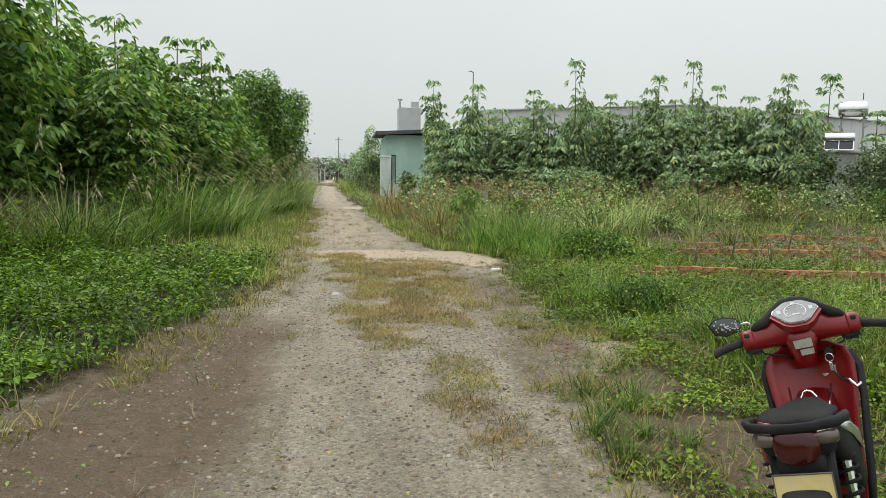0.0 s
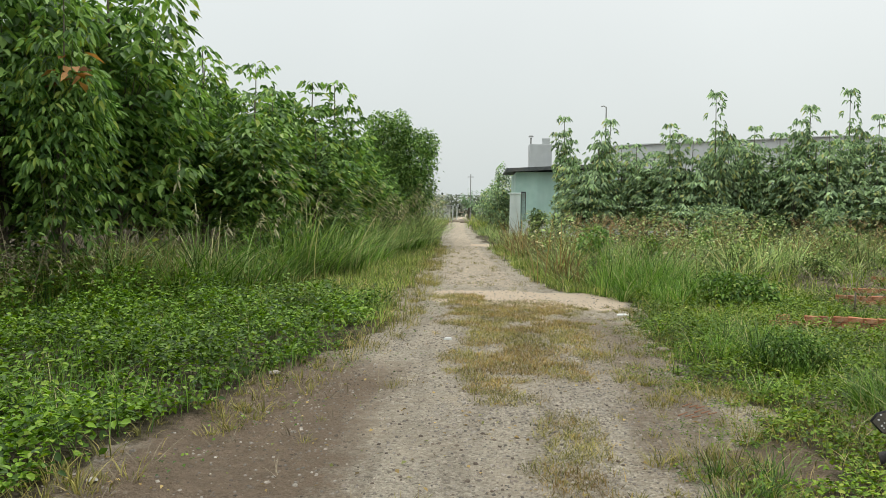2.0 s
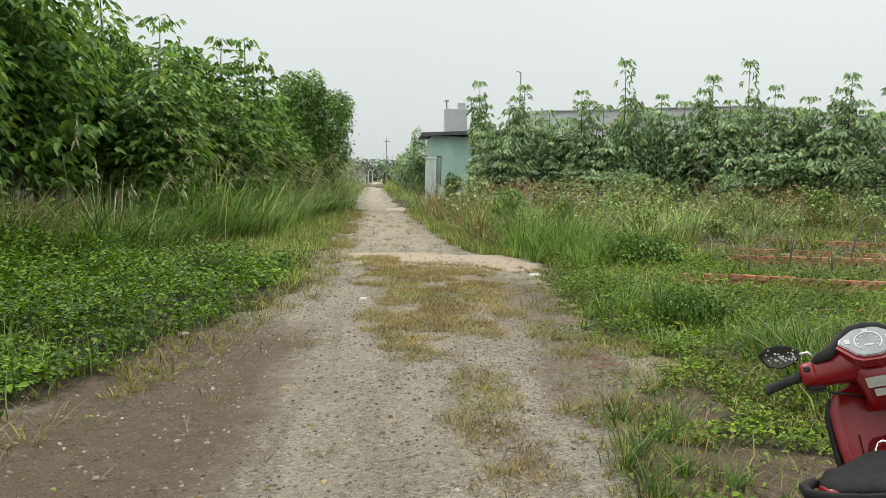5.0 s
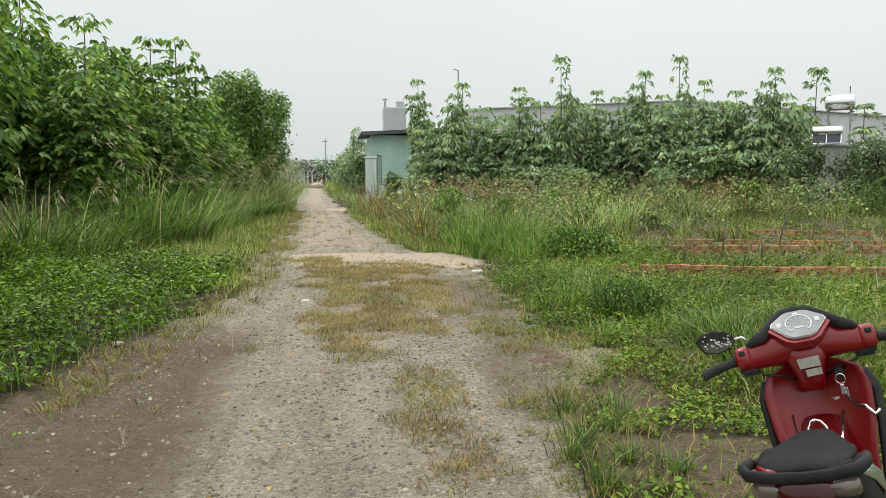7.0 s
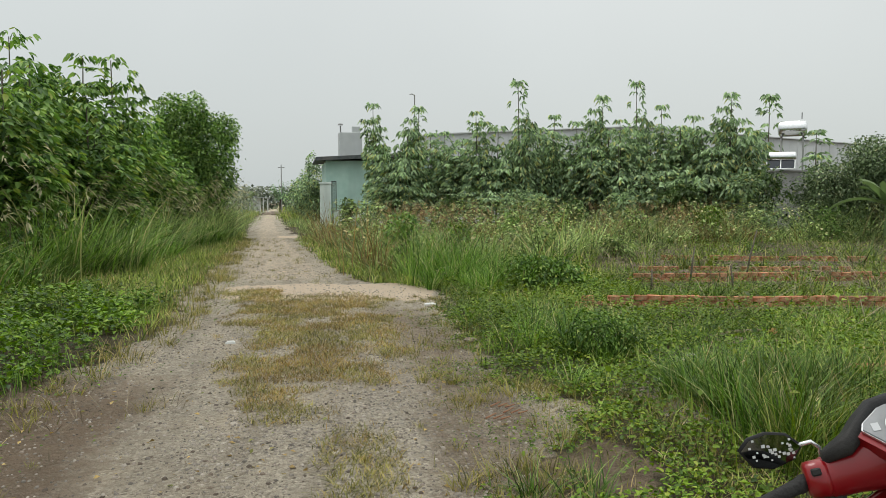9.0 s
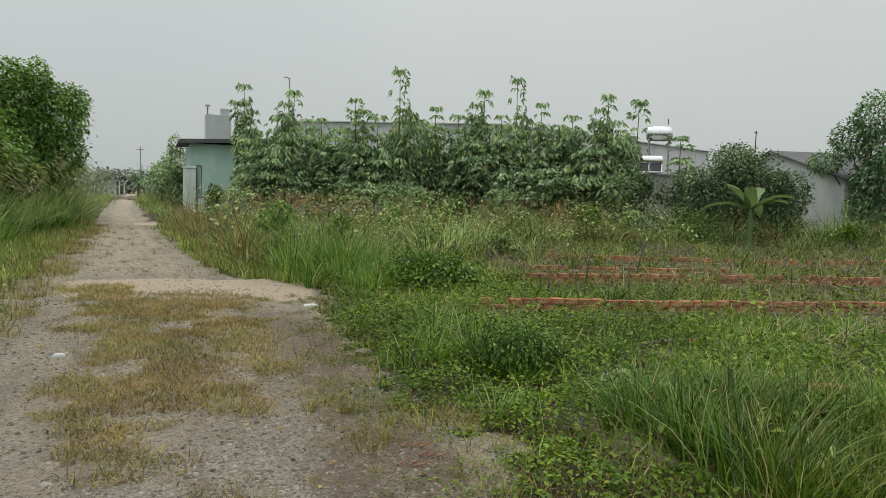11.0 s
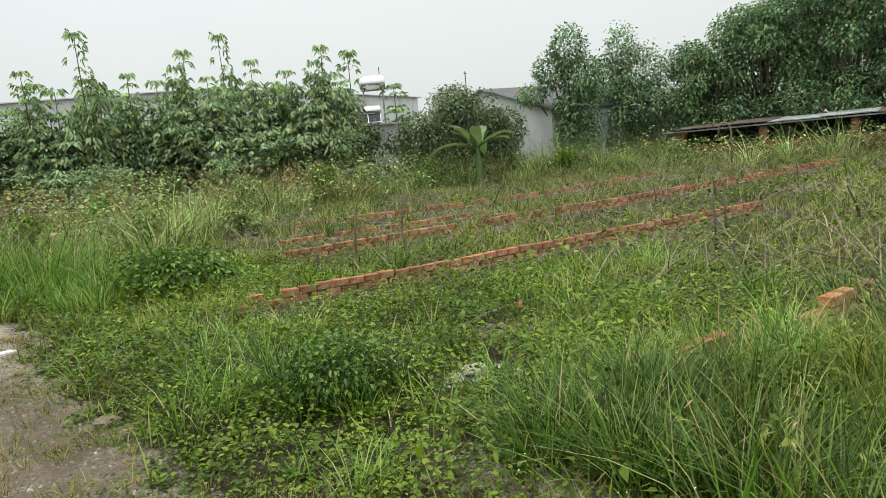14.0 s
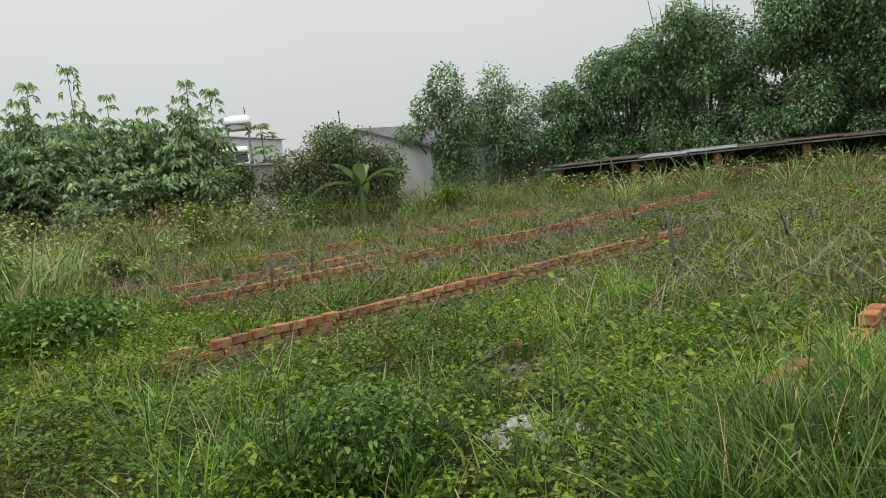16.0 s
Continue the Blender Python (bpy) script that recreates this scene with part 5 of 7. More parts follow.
copy_thing(WEST[1], pose(-6.3, 12.2, 0, 0, 0, 40) @ Matrix.Diagonal((0.6, 0.6, 0.8, 1)))
n = 16
pp = np.array([-6.05, 12.0, 3.75]) + RNG.normal(0, 1, (n, 3)) * [0.22, 0.15, 0.12]
dd = RNG.normal(0, 1, (n, 3)) * [1, 1, 0.4] + [0, -0.4, -0.3]
stuff("withered_leaves", leaves(pp, dd, np.full(n, 0.3), np.full(n, 0.13), 0.3), M_BROWNLEAF, "withered orange-brown leaves on a dark sapling", "leaves")
slim = sapling("slender_tree", 520, 8.2, 0.55, 0.34, 4, M_STAND, "sparse slender tree with long drooping leaves", "", 0.5, 0.6, 1.3)
slim.matrix_world = pose(30.4, 43.6, 0, 0, 0, 20)
slim2 = copy_thing(slim, pose(31.6, 40.6, 0, 0, 0, 130) @ Matrix.Diagonal((1, 1, 0.7, 1)))
# the shaded growth behind them
for i in range(10):
    a, b = r2.uniform(-14, -8.5), r2.uniform(5, 27)
    copy_thing(WEST[i % 4], pose(a, b, 0, 0, 0, r2.uniform(0, 360)) @ Matrix.Diagonal((1.15, 1.15, r2.uniform(0.5, 0.75), 1)))
for ob in WEST + NEAR:
    for c in list(ob.children):
        bpy.data.objects.remove(c)
    bpy.data.objects.remove(ob)


def crown_tree(x, y, lobes, per, s0, s1, material, label, trunk=0.14, name="tree"):
    t = thing(name, x, y, 0, 0, label, "tree")
    hub = Vector((0, 0, min(c[2] for c, r in lobes) * 0.55))
    wood = [tube([(0, 0, -0.1), (0.04, 0.02, hub.z * 0.5), tuple(hub)], [trunk * 1.25, trunk, trunk * 0.85], 8)]
    for c, r in lobes:
        m = hub.lerp(Vector(c), 0.5) + Vector((0, 0, 0.15))
        wood.append(tube([tuple(hub), tuple(m), c], [trunk * 0.55, trunk * 0.3, trunk * 0.08], 6))
    part("trunk", wood[0], M_BARK, t)
    tagged(part("branching", merge(*wood[1:]), M_BARK, t), kind="stuff")
    place("crown", quads_mesh("crown", *shell_leaves(lobes, per, s0, s1)), material, t)
    return t


# the round tree that closes the west side
ROUND = [((-0.9, 0.3, 5.4), (0.62, 0.6, 0.65)), ((0.1, -0.2, 5.35), (0.5, 0.5, 0.7)), ((1.25, 0, 4.6), (0.55, 0.55, 0.6)), ((-0.4, 0, 4.5), (1.15, 1.1, 1.15)), ((0.55, 0.1, 3.9), (1.15, 1.1, 1.3)), ((-1.1, 0.2, 3.6), (1.1, 1.1, 1.2)), ((0.7, -0.2, 2.7), (0.95, 1.0, 1.0)), ((-0.3, -0.5, 3.0), (1.3, 1.0, 1.2)), ((0.2, 0.6, 2.0), (1.0, 1.0, 0.9))]
crown_tree(-3.3, 34.0, ROUND, 190, 0.1, 0.19, M_ROUND, "round dense green tree at the track's bend")
crown_tree(-4.6, 37.5, [((0, 0, 2.8), (1.5, 1.4, 1.6)), ((0.9, 0, 2.0), (1.1, 1.1, 1.2)), ((-1.2, 0, 2.2), (1.3, 1.2, 1.4))], 70, 0.14, 0.24, M_ROUND, "shorter leafy tree behind the round one")

# ---- buildings beyond the plot ----
def wall_with_hole(x0, x1, z0, z1, y, thick, holes=()):
    """A wall in the plane of x and z, with openings (x0, x1, z0, z1) cut through it."""
    xs = sorted({x0, x1, *[h[0] for h in holes], *[h[1] for h in holes]})
    zs = sorted({z0, z1, *[h[2] for h in holes], *[h[3] for h in holes]})
    out = []
    for a, b in zip(xs, xs[1:]):
        for c, d in zip(zs, zs[1:]):
            if any(h[0] <= a and b <= h[1] and h[2] <= c and d <= h[3] for h in holes):
                continue
            out.append(box(((a + b) / 2, y + thick / 2, (c + d) / 2), (b - a, thick, d - c)))
    return merge(*out)


def teal_house():
    t = thing("house", 0, 0, 0, 0, "small teal rendered house with a dark overhanging roof", "house")
    part("wall", wall_with_hole(2.85, 9.6, 0, 4.25, 50.2, 0.2), M_TEAL, t, "pale teal front wall with rain streaks")
    part("wall", box((2.95, 53.4, 2.1), (0.2, 6.2, 4.2)), M_TEAL, t)
    part("wall", box((9.5, 53.4, 2.1), (0.2, 6.2, 4.2)), M_TEAL, t)
    part("wall", box((6.2, 56.6, 2.1), (6.7, 0.2, 4.2)), M_TEAL, t)
    roof = merge(slab([(2.2, 49.5, 4.32), (10.2, 49.5, 4.75), (10.2, 57.2, 4.75), (2.2, 57.2, 4.32)], (0, 0, 1), 0.12))
    part("roof", roof, M_ROOF_DARK, t, "dark thin roof slab with a deep eave")
    part("fascia", merge(slab([(2.18, 49.46, 4.2), (10.2, 49.46, 4.63), (10.2, 49.46, 4.75), (2.18, 49.46, 4.32)], (0, 1, 0), 0.03)), M_ROOF_DARK, t)
    part("roof_block", box((4.75, 54.2, 5.55), (1.6, 1.4, 1.7), 0.02), M_GREYWALL, t, "grey concrete stair block on the roof")
    part("roof_block", box((5.15, 54.0, 6.6), (0.55, 0.5, 0.5), 0.02), M_GREYWALL, t)
    part("vent_pipe", merge(tube([(4.05, 53.6, 4.6), (4.05, 53.6, 6.85)], 0.05, 8), tube([(4.05, 53.6, 6.9), (4.05, 53.6, 7.0)], [0.2, 0.14], 8)), M_CONCRETE, t)


teal_house()

gate = thing("gate_pillar", 0, 0, 0, 0, "pale teal painted gate pillar with a flat cap", "gate pillar")
part("shaft", box((2.62, 46.1, 1.3), (0.62, 0.5, 2.62), 0.015), M_PALETEAL, gate)
part("cap", box((2.62, 46.1, 2.68), (0.72, 0.6, 0.12), 0.012), M_PALETEAL, gate)
leaf = thing("metal_gate", 0, 0, 0, 0, "dark metal gate leaf folded open behind its pillar", "gate")
part("gate_frame", merge(box((3.02, 46.3, 1.55), (0.05, 0.06, 2.5)), box((3.14, 46.3, 2.78), (0.3, 0.06, 0.06)), box((3.27, 46.3, 1.55), (0.05, 0.06, 2.5)), box((3.14, 46.3, 0.32), (0.3, 0.06, 0.06))), M_DARKMETAL, leaf)
for i in range(3):
    part("gate_bar", box((3.08 + 0.06 * i, 46.3, 1.55), (0.03, 0.03, 2.44)), M_DARKMETAL, leaf)
lw = thing("garden_wall", 0, 0, 0, 0, "low pale rendered wall beside the gate pillar", "wall")
part("wall", box((5.4, 46.3, 0.5), (4.6, 0.16, 1.0), 0.01), M_PALETEAL, lw)
part("coping", box((5.4, 46.3, 1.03), (4.7, 0.24, 0.06), 0.01), M_CONCRETE, lw)

# the antenna pole behind the stand, without any lamp
po = thing("lamp_pole", 7.9, 45.2, 0, 0, "thin grey steel pole above the trees", "pole")
part("pole", tube([(0, 0, 0), (0, 0, 7.9)], [0.06, 0.035], 8), M_CONCRETE, po)
part("arm", tube([(0, 0, 7.86), (-0.15, 0, 7.95), (-0.3, 0, 7.92)], 0.03, 6), M_CONCRETE, po)


def warehouse():
    t = thing("warehouse", 0, 0, 0, 0, "long low grey clad warehouse behind the trees", "warehouse")
    y0, y1 = 54.5, 62
    front = [(10.3, y0, 0), (46, y0, 0), (46, y0, 6.2), (26.5, y0, 7.25), (10.3, y0, 6.4)]
    part("wall", slab(front, (0, 1, 0), 0.2), M_WAREHOUSE, t)
    part("wall", box((10.4, (y0 + y1) / 2, 3.2), (0.2, y1 - y0 - 0.5, 6.4)), M_WAREHOUSE, t)
    part("wall", box((45.9, (y0 + y1) / 2, 3.1), (0.2, y1 - y0 - 0.5, 6.2)), M_WAREHOUSE, t)
    part("wall", slab([(p[0], y1, p[2]) for p in front], (0, 1, 0), 0.2), M_WAREHOUSE, t)
    for a, b in (((10.1, 6.39), (26.5, 7.26)), ((26.5, 7.26), (46.3, 6.2))):
        part("roof", slab([(a[0], y0 - 0.25, a[1]), (b[0], y0 - 0.25, b[1]), (b[0], y1 + 0.3, b[1]), (a[0], y1 + 0.3, a[1])], (0, 0, 1), 0.07), M_WAREHOUSE, t)
    for i in range(48):
        x = 10.6 + 0.74 * i
        top = np.interp(x, [10.3, 26.5, 46], [6.35, 7.2, 6.15])
        part("panel_rib", box((x, y0 - 0.02, top / 2), (0.06, 0.04, top)), M_WAREHOUSE, t)


warehouse()


def tank_building():
    t = thing("outbuilding", 0, 0, 0, 0, "grey bare concrete outbuilding with a flat roof", "building")
    part("wall", box((29.0, 40.3, 1.6), (3.6, 3.2, 3.2)), M_CONCRETE, t)
    part("roof", box((29.0, 40.3, 3.26), (3.9, 3.5, 0.12), 0.02), M_CONCRETE, t)
    m = pose(28.0, 38.75, 3.33, 0, 0, -38)
    h = thing("solar_water_heater", 28.0, 38.95, 3.33, -38, "stainless solar water heater with a dark collector", "water heater")
    ring = [oval((s, 0, 0.72), (0, 1, 0), (0, 0, 1), r, r, 2, 20) for s, r in ((-0.78, 0.05), (-0.77, 0.24), (-0.7, 0.29), (0.7, 0.29), (0.77, 0.24), (0.78, 0.05))]
    part("drum", loft(ring), M_STEEL, h, "shiny stainless steel drum", True)
    part("collector", slab([(-0.7, -0.5, 0.06), (0.7, -0.5, 0.06), (0.7, -0.22, 0.5), (-0.7, -0.22, 0.5)], (0, 0.85, -0.5), 0.05), M_PANEL, h)
    for s in (-0.72, 0, 0.72):
        part("frame_rail", tube([(s, -0.55, 0.02), (s, -0.2, 0.56)], 0.025, 6), M_STEEL, h)
        part("leg", tube([(s, 0.2, 0), (s, 0.1, 0.5)], 0.02, 6), M_STEEL, h)
    part("bottom_rail", tube([(-0.74, -0.54, 0.03), (0.74, -0.54, 0.03)], 0.03, 6), M_STEEL, h)
    w = thing("water_tank", 30.6, 41.5, 0.0, -38, "large horizontal stainless water tank on a stand", "water tank")
    ring = [oval((s, 0, 5.95), (0, 1, 0), (0, 0, 1), r, r, 2, 22) for s, r in ((-0.82, 0.05), (-0.8, 0.3), (-0.7, 0.46), (-0.3, 0.48), (0.3, 0.48), (0.7, 0.46), (0.8, 0.3), (0.82, 0.05))]
    part("drum", loft(ring), M_STEEL, w, "", True)
    for s in (-0.6, 0.6):
        for k in (-0.4, 0.4):
            part("leg", tube([(s, k * 1.3, 0), (s, k, 5.6)], 0.05, 6), M_CONCRETE, w)
        part("cradle", box((s, 0, 5.42), (0.1, 1.0, 0.1)), M_DARKMETAL, w)
    part("vent_pipe", tube([(0.5, 0, 6.5), (0.5, 0, 6.9)], 0.025, 6), M_DARKMETAL, w)


tank_building()


def grey_house():
    """A gabled house seen on its end wall; local x runs along the end wall."""
    t = thing("house", 0, 0, 0, 0, "plain pale grey rendered house with a shallow gable", "house")
    a, b = Vector((29.35, 32.1, 0)), Vector((27.45, 25.2, 0))
    u = (b - a).normalized()
    n = Vector((-u.y, u.x, 0))
    if n.x < 0:
        n = -n
    L = (b - a).length
    prof = [(0, 0), (L, 0), (L, 2.75), (L * 0.22, 4.15), (0, 3.75)]
    hole = (2.15, 3.05, 2.05, 3.1)
    # end wall in strips round its window
    strips = []
    top = lambda s: np.interp(s, [0, L * 0.22, L], [3.75, 4.15, 2.75])
    for s0, s1, z0, z1 in ((0, hole[0], 0, None), (hole[0], hole[1], 0, hole[2]), (hole[0], hole[1], hole[3], None), (hole[1], L, 0, None)):
        cut = [s0] + ([L * 0.22] if s0 < L * 0.22 < s1 else []) + [s1]
        ring = [(s0, z0), (s1, z0)] + [(s, z1 if z1 else top(s)) for s in reversed(cut)]
        strips.append(slab([tuple(a + u * s + Vector((0, 0, z))) for s, z in ring], n, 0.2))
    part("wall", merge(*strips), M_GREYWALL, t)
    part("wall", slab([tuple(a + n * 0.2), tuple(a + n * 9), tuple(a + n * 9 + Vector((0, 0, 3.7))), tuple(a + n * 0.2 + Vector((0, 0, 3.7)))], u, 0.2), M_GREYWALL, t)
    part("wall", slab([tuple(b + n * 0.2), tuple(b + n * 9), tuple(b + n * 9 + Vector((0, 0, 2.7))), tuple(b + n * 0.2 + Vector((0, 0, 2.7)))], -u, 0.2), M_GREYWALL, t)
    for s0, s1 in ((-0.25, L * 0.22), (L * 0.22, L + 0.25)):
        z0, z1 = (3.68, 4.2) if s0 < 0 else (4.2, 2.72)
        p = [a + u * s0 - n * 0.2 + Vector((0, 0, z0)), a + u * s1 - n * 0.2 + Vector((0, 0, z1))]
        p += [p[1] + n * 9.4, p[0] + n * 9.4]
        part("roof", slab([tuple(q) for q in p], (0, 0, 1), 0.09), M_ROOF_DARK, t)
    w = part("window", slab([tuple(a + u * s + n * 0.1 + Vector((0, 0, z))) for s, z in ((hole[0], hole[2]), (hole[1], hole[2]), (hole[1], hole[3]), (hole[0], hole[3]))], n, 0.02), M_GLASS_DARK, t, "small window with white grilles")
    bars = []
    for s in (hole[0] + 0.03, (hole[0] + hole[1]) / 2, hole[1] - 0.03):
        q = a + u * s + n * 0.05
        bars.append(tube([(q.x, q.y, hole[2]), (q.x, q.y, hole[3])], 0.035, 4))
    for z in (hole[2] + 0.03, hole[2] + 0.62, hole[3] - 0.03):
        p, q = a + u * hole[0] + n * 0.05, a + u * hole[1] + n * 0.05
        bars.append(tube([(p.x, p.y, z), (q.x, q.y, z)], 0.035, 4))
    part("window_frame", merge(*bars), M_WHITE, w)
    hood = [a + u * (hole[0] - 0.12) - n * 0.32, a + u * (hole[1] + 0.12) - n * 0.32, a + u * (hole[1] + 0.12), a + u * (hole[0] - 0.12)]
    part("window_hood", slab([(q.x, q.y, hole[3] + 0.08) for q in hood], (0, 0, 1), 0.07), M_CONCRETE, w)
    part("antenna", merge(tube([(28.7, 31.5, 4.0), (28.7, 31.5, 5.3)], 0.025, 5), tube([(28.5, 31.4, 5.2), (28.9, 31.6, 5.2)], 0.02, 5)), M_DARKMETAL, t)


grey_house()


def shed():
    """The long low shed under the dark trees."""
    t = thing("shed", 0, 0, 0, 0, "long low open shed with rusty sheet roof", "shed")
    line = [(28.9, 20.4), (29.9, 17.9), (31.0, 14.8), (31.75, 11.6), (32.15, 8.4), (32.3, 5.2)]
    a, b = Vector((29.0, 20.2, 0)), Vector((32.6, 4.5, 0))
    u = (b - a).normalized()
    n = Vector((-u.y, u.x, 0))
    n = n if n.x > 0 else -n
    L = (b - a).length
    at = lambda s, d, z: tuple(a + u * s + n * d + Vector((0, 0, z)))
    for i in range(6):
        s = 0.3 + i * (L - 0.6) / 5
        part("post", moved(box((0, 0, 0.6), (0.26, 0.26, 1.25), 0.01), Matrix.Translation(at(s, 0.1, 0))), M_BRICK_DARK, t, "dull red brick post")
    base = slab([at(0, 0.02, 0), at(L, 0.02, 0), at(L, 0.02, 0.66), at(0, 0.02, 0.66)], n, 0.1)
    part("low_wall", base, M_BRICK_DARK, t, "low dull red brick wall between posts")
    part("back_wall", slab([at(0, 4.2, 0), at(L, 4.2, 0), at(L, 4.2, 1.45), at(0, 4.2, 1.45)], n, 0.12), M_RUST, t)
    for s in (0, L - 0.1):
        part("end_wall", slab([at(s, 0.2, 0), at(s, 4.2, 0), at(s, 4.2, 1.4), at(s, 0.2, 1.25)], u, 0.1), M_RUST, t)
    part("eave_pipe", tube([at(-0.4, -0.18, 1.26), at(L * 0.5, -0.18, 1.3), at(L + 0.3, -0.18, 1.26)], 0.03, 6), M_CONCRETE, t, "grey metal eave pipe")
    for i in range(9):
        s0, s1 = i * L / 9, (i + 1) * L / 9 + 0.05
        z = 0.03 * (i % 2)
        part("roof_sheet", slab([at(s0, -0.25, 1.34 + z), at(s1, -0.25, 1.34 + z), at(s1, 4.4, 1.5 + z), at(s0, 4.4, 1.5 + z)], (0, 0, 1), 0.03), M_ZINC if i in (2, 3) else M_RUST, t)
    for i in range(3):
        s = 2 + 5.0 * i
        part("rafter", tube([at(s, -0.2, 1.3), at(s, 4.2, 1.42)], 0.05, 4), M_DARKMETAL, t)


shed()

# dark trees behind the shed and before the grey house
crown_tree(27.9, 24.6, [((0, -0.2, 5.3), (0.75, 0.8, 0.95)), ((-0.4, 0.5, 4.4), (0.75, 0.75, 0.8)), ((0.3, -0.6, 4.0), (0.95, 0.95, 1.0)), ((-0.6, 1.5, 3.5), (0.6, 0.7, 0.45)), ((0.2, -0.2, 2.7), (0.9, 1.0, 1.0)), ((0, -0.4, 1.5), (1.0, 1.0, 1.0))], 140, 0.1, 0.2, M_MANGO, "dark upright leafy tree beside the grey house")
crown_tree(31.7, 24.2, [((0, 0, 5.2), (0.75, 0.75, 1.2)), ((0.3, -0.6, 4.2), (1.4, 1.3, 1.2)), ((-0.7, 0.8, 3.8), (1.3, 1.3, 1.2)), ((0.3, -0.9, 2.7), (1.7, 1.6, 1.3)), ((-0.4, 0.5, 1.9), (1.6, 1.6, 1.3))], 110, 0.1, 0.2, M_MANGO, "dense dark green tree with a pointed top")
r3 = np.random.default_rng(11)
for x, y, h, w in ((33.6, 21.3, 5.4, 2.4), (34.6, 18.9, 7.3, 3.1), (35.4, 15.6, 8.0, 3.4), (36.2, 12.0, 8.5, 3.6), (36.8, 8.4, 8.6, 3.6), (37.2, 4.6, 8.8, 3.6), (37.6, 0.5, 8.4, 3.6), (40.5, 17.5, 7.4, 3.8), (42, 11, 8.0, 4.0), (43, 4, 8.0, 4.0)):
    lb = []
    for i in range(26):
        a, q = r3.uniform(0, 6.28), r3.random() ** 0.5
        s = w * r3.uniform(0.2, 0.4)
        z = r3.uniform(1.3, h - s * 0.75) if i else h - s * 0.8
        k = 1 - 0.55 * (z / h) ** 2
        lb.append(((math.cos(a) * w * 0.75 * q * k, math.sin(a) * w * 0.75 * q * k, z), (s, s, s * 0.8)))
    crown_tree(x, y, lb, 88 if x < 38 and y > 2 else 40, 0.11, 0.22, M_MANGO, "large dark spreading tree behind the shed", 0.22)
# bare twigs above the crowns
bare_twigs = []
for i in range(26):
    a, b = r3.uniform(33.5, 37.5), r3.uniform(2, 19)
    z = 7.0 + 1.2 * r3.random() + 0.06 * (19 - b)
    dx, dy = r3.normal(0, 0.3), r3.normal(0, 0.3)
    bare_twigs.append(tube([(a, b, z - 1.0), (a + dx * 0.5, b + dy * 0.5, z + 0.3), (a + dx, b + dy, z + r3.uniform(0.35, 0.7))], [0.02, 0.014, 0.006], 5))
tagged(part("bare_twigs", merge(*bare_twigs), M_BARK), "bare thin twigs rising above dark crowns", "twigs", kind="stuff")

for i, (a, b, h, w, per) in enumerate(((22.5, 27.9, 3.1, 2.3, 60), (24.0, 27.4, 4.0, 2.3, 60), (25.4, 26.7, 3.0, 2.0, 60))):
    bush("bush", a, b, lobed(h, w, 20, 8 + 5 * i, 0.06), per, 0.09, 0.18, M_GREYBUSH, "loose rounded grey-green bush beside the house")
bush("bush", 25.6, 30.5, lobed(3.2, 1.8, 9, 9, 0.15), 60, 0.1, 0.2, M_STAND, "rounded bush before the outbuilding")


def banana(x, y, h, label, n=9, seed=1, z=0):
    t = thing("banana_plant", x, y, z, 0, label, "banana plant")
    r = np.random.default_rng(seed)
    part("stem", tube([(0, 0, 0), (0.03, 0, h * 0.3), (0, 0.02, h * 0.5)], [0.13, 0.1, 0.06], 8), M_BANANA, t)
    for i in range(n):
        a, up, ln, w = 6.28 * i / n + r.normal(0, 0.3), r.uniform(0.15, 1.1), h * r.uniform(0.5, 0.72), h * r.uniform(0.07, 0.1)
        v, f = [], []
        for k in range(9):
            s = k / 8
            d = ln * s
            px, pz = d * math.cos(up), h * 0.45 + d * math.sin(up) - 0.5 * ln * s ** 2.4 * math.cos(up) * 1.1
            ww = w * (0.12 if k == 0 else math.sin(math.pi * (0.12 + 0.86 * s)) ** 0.6) * r.uniform(0.85, 1.1)
            for m, dz in ((-1, 0.05), (0, 0), (1, 0.05)):
                v.append((math.cos(a) * px - math.sin(a) * ww * m, math.sin(a) * px + math.cos(a) * ww * m, pz + dz * h * 0.6))
        for k in range(8):
            for m in range(2):
                f.append((3 * k + m, 3 * k + m + 1, 3 * k + m + 4, 3 * k + m + 3))
        part("leaf", (v, f), M_BANANA, t, "", True)
    return t


banana(21.6, 24.3, 3.0, "broad-leaved banana plant before the grey house", 9, 3)


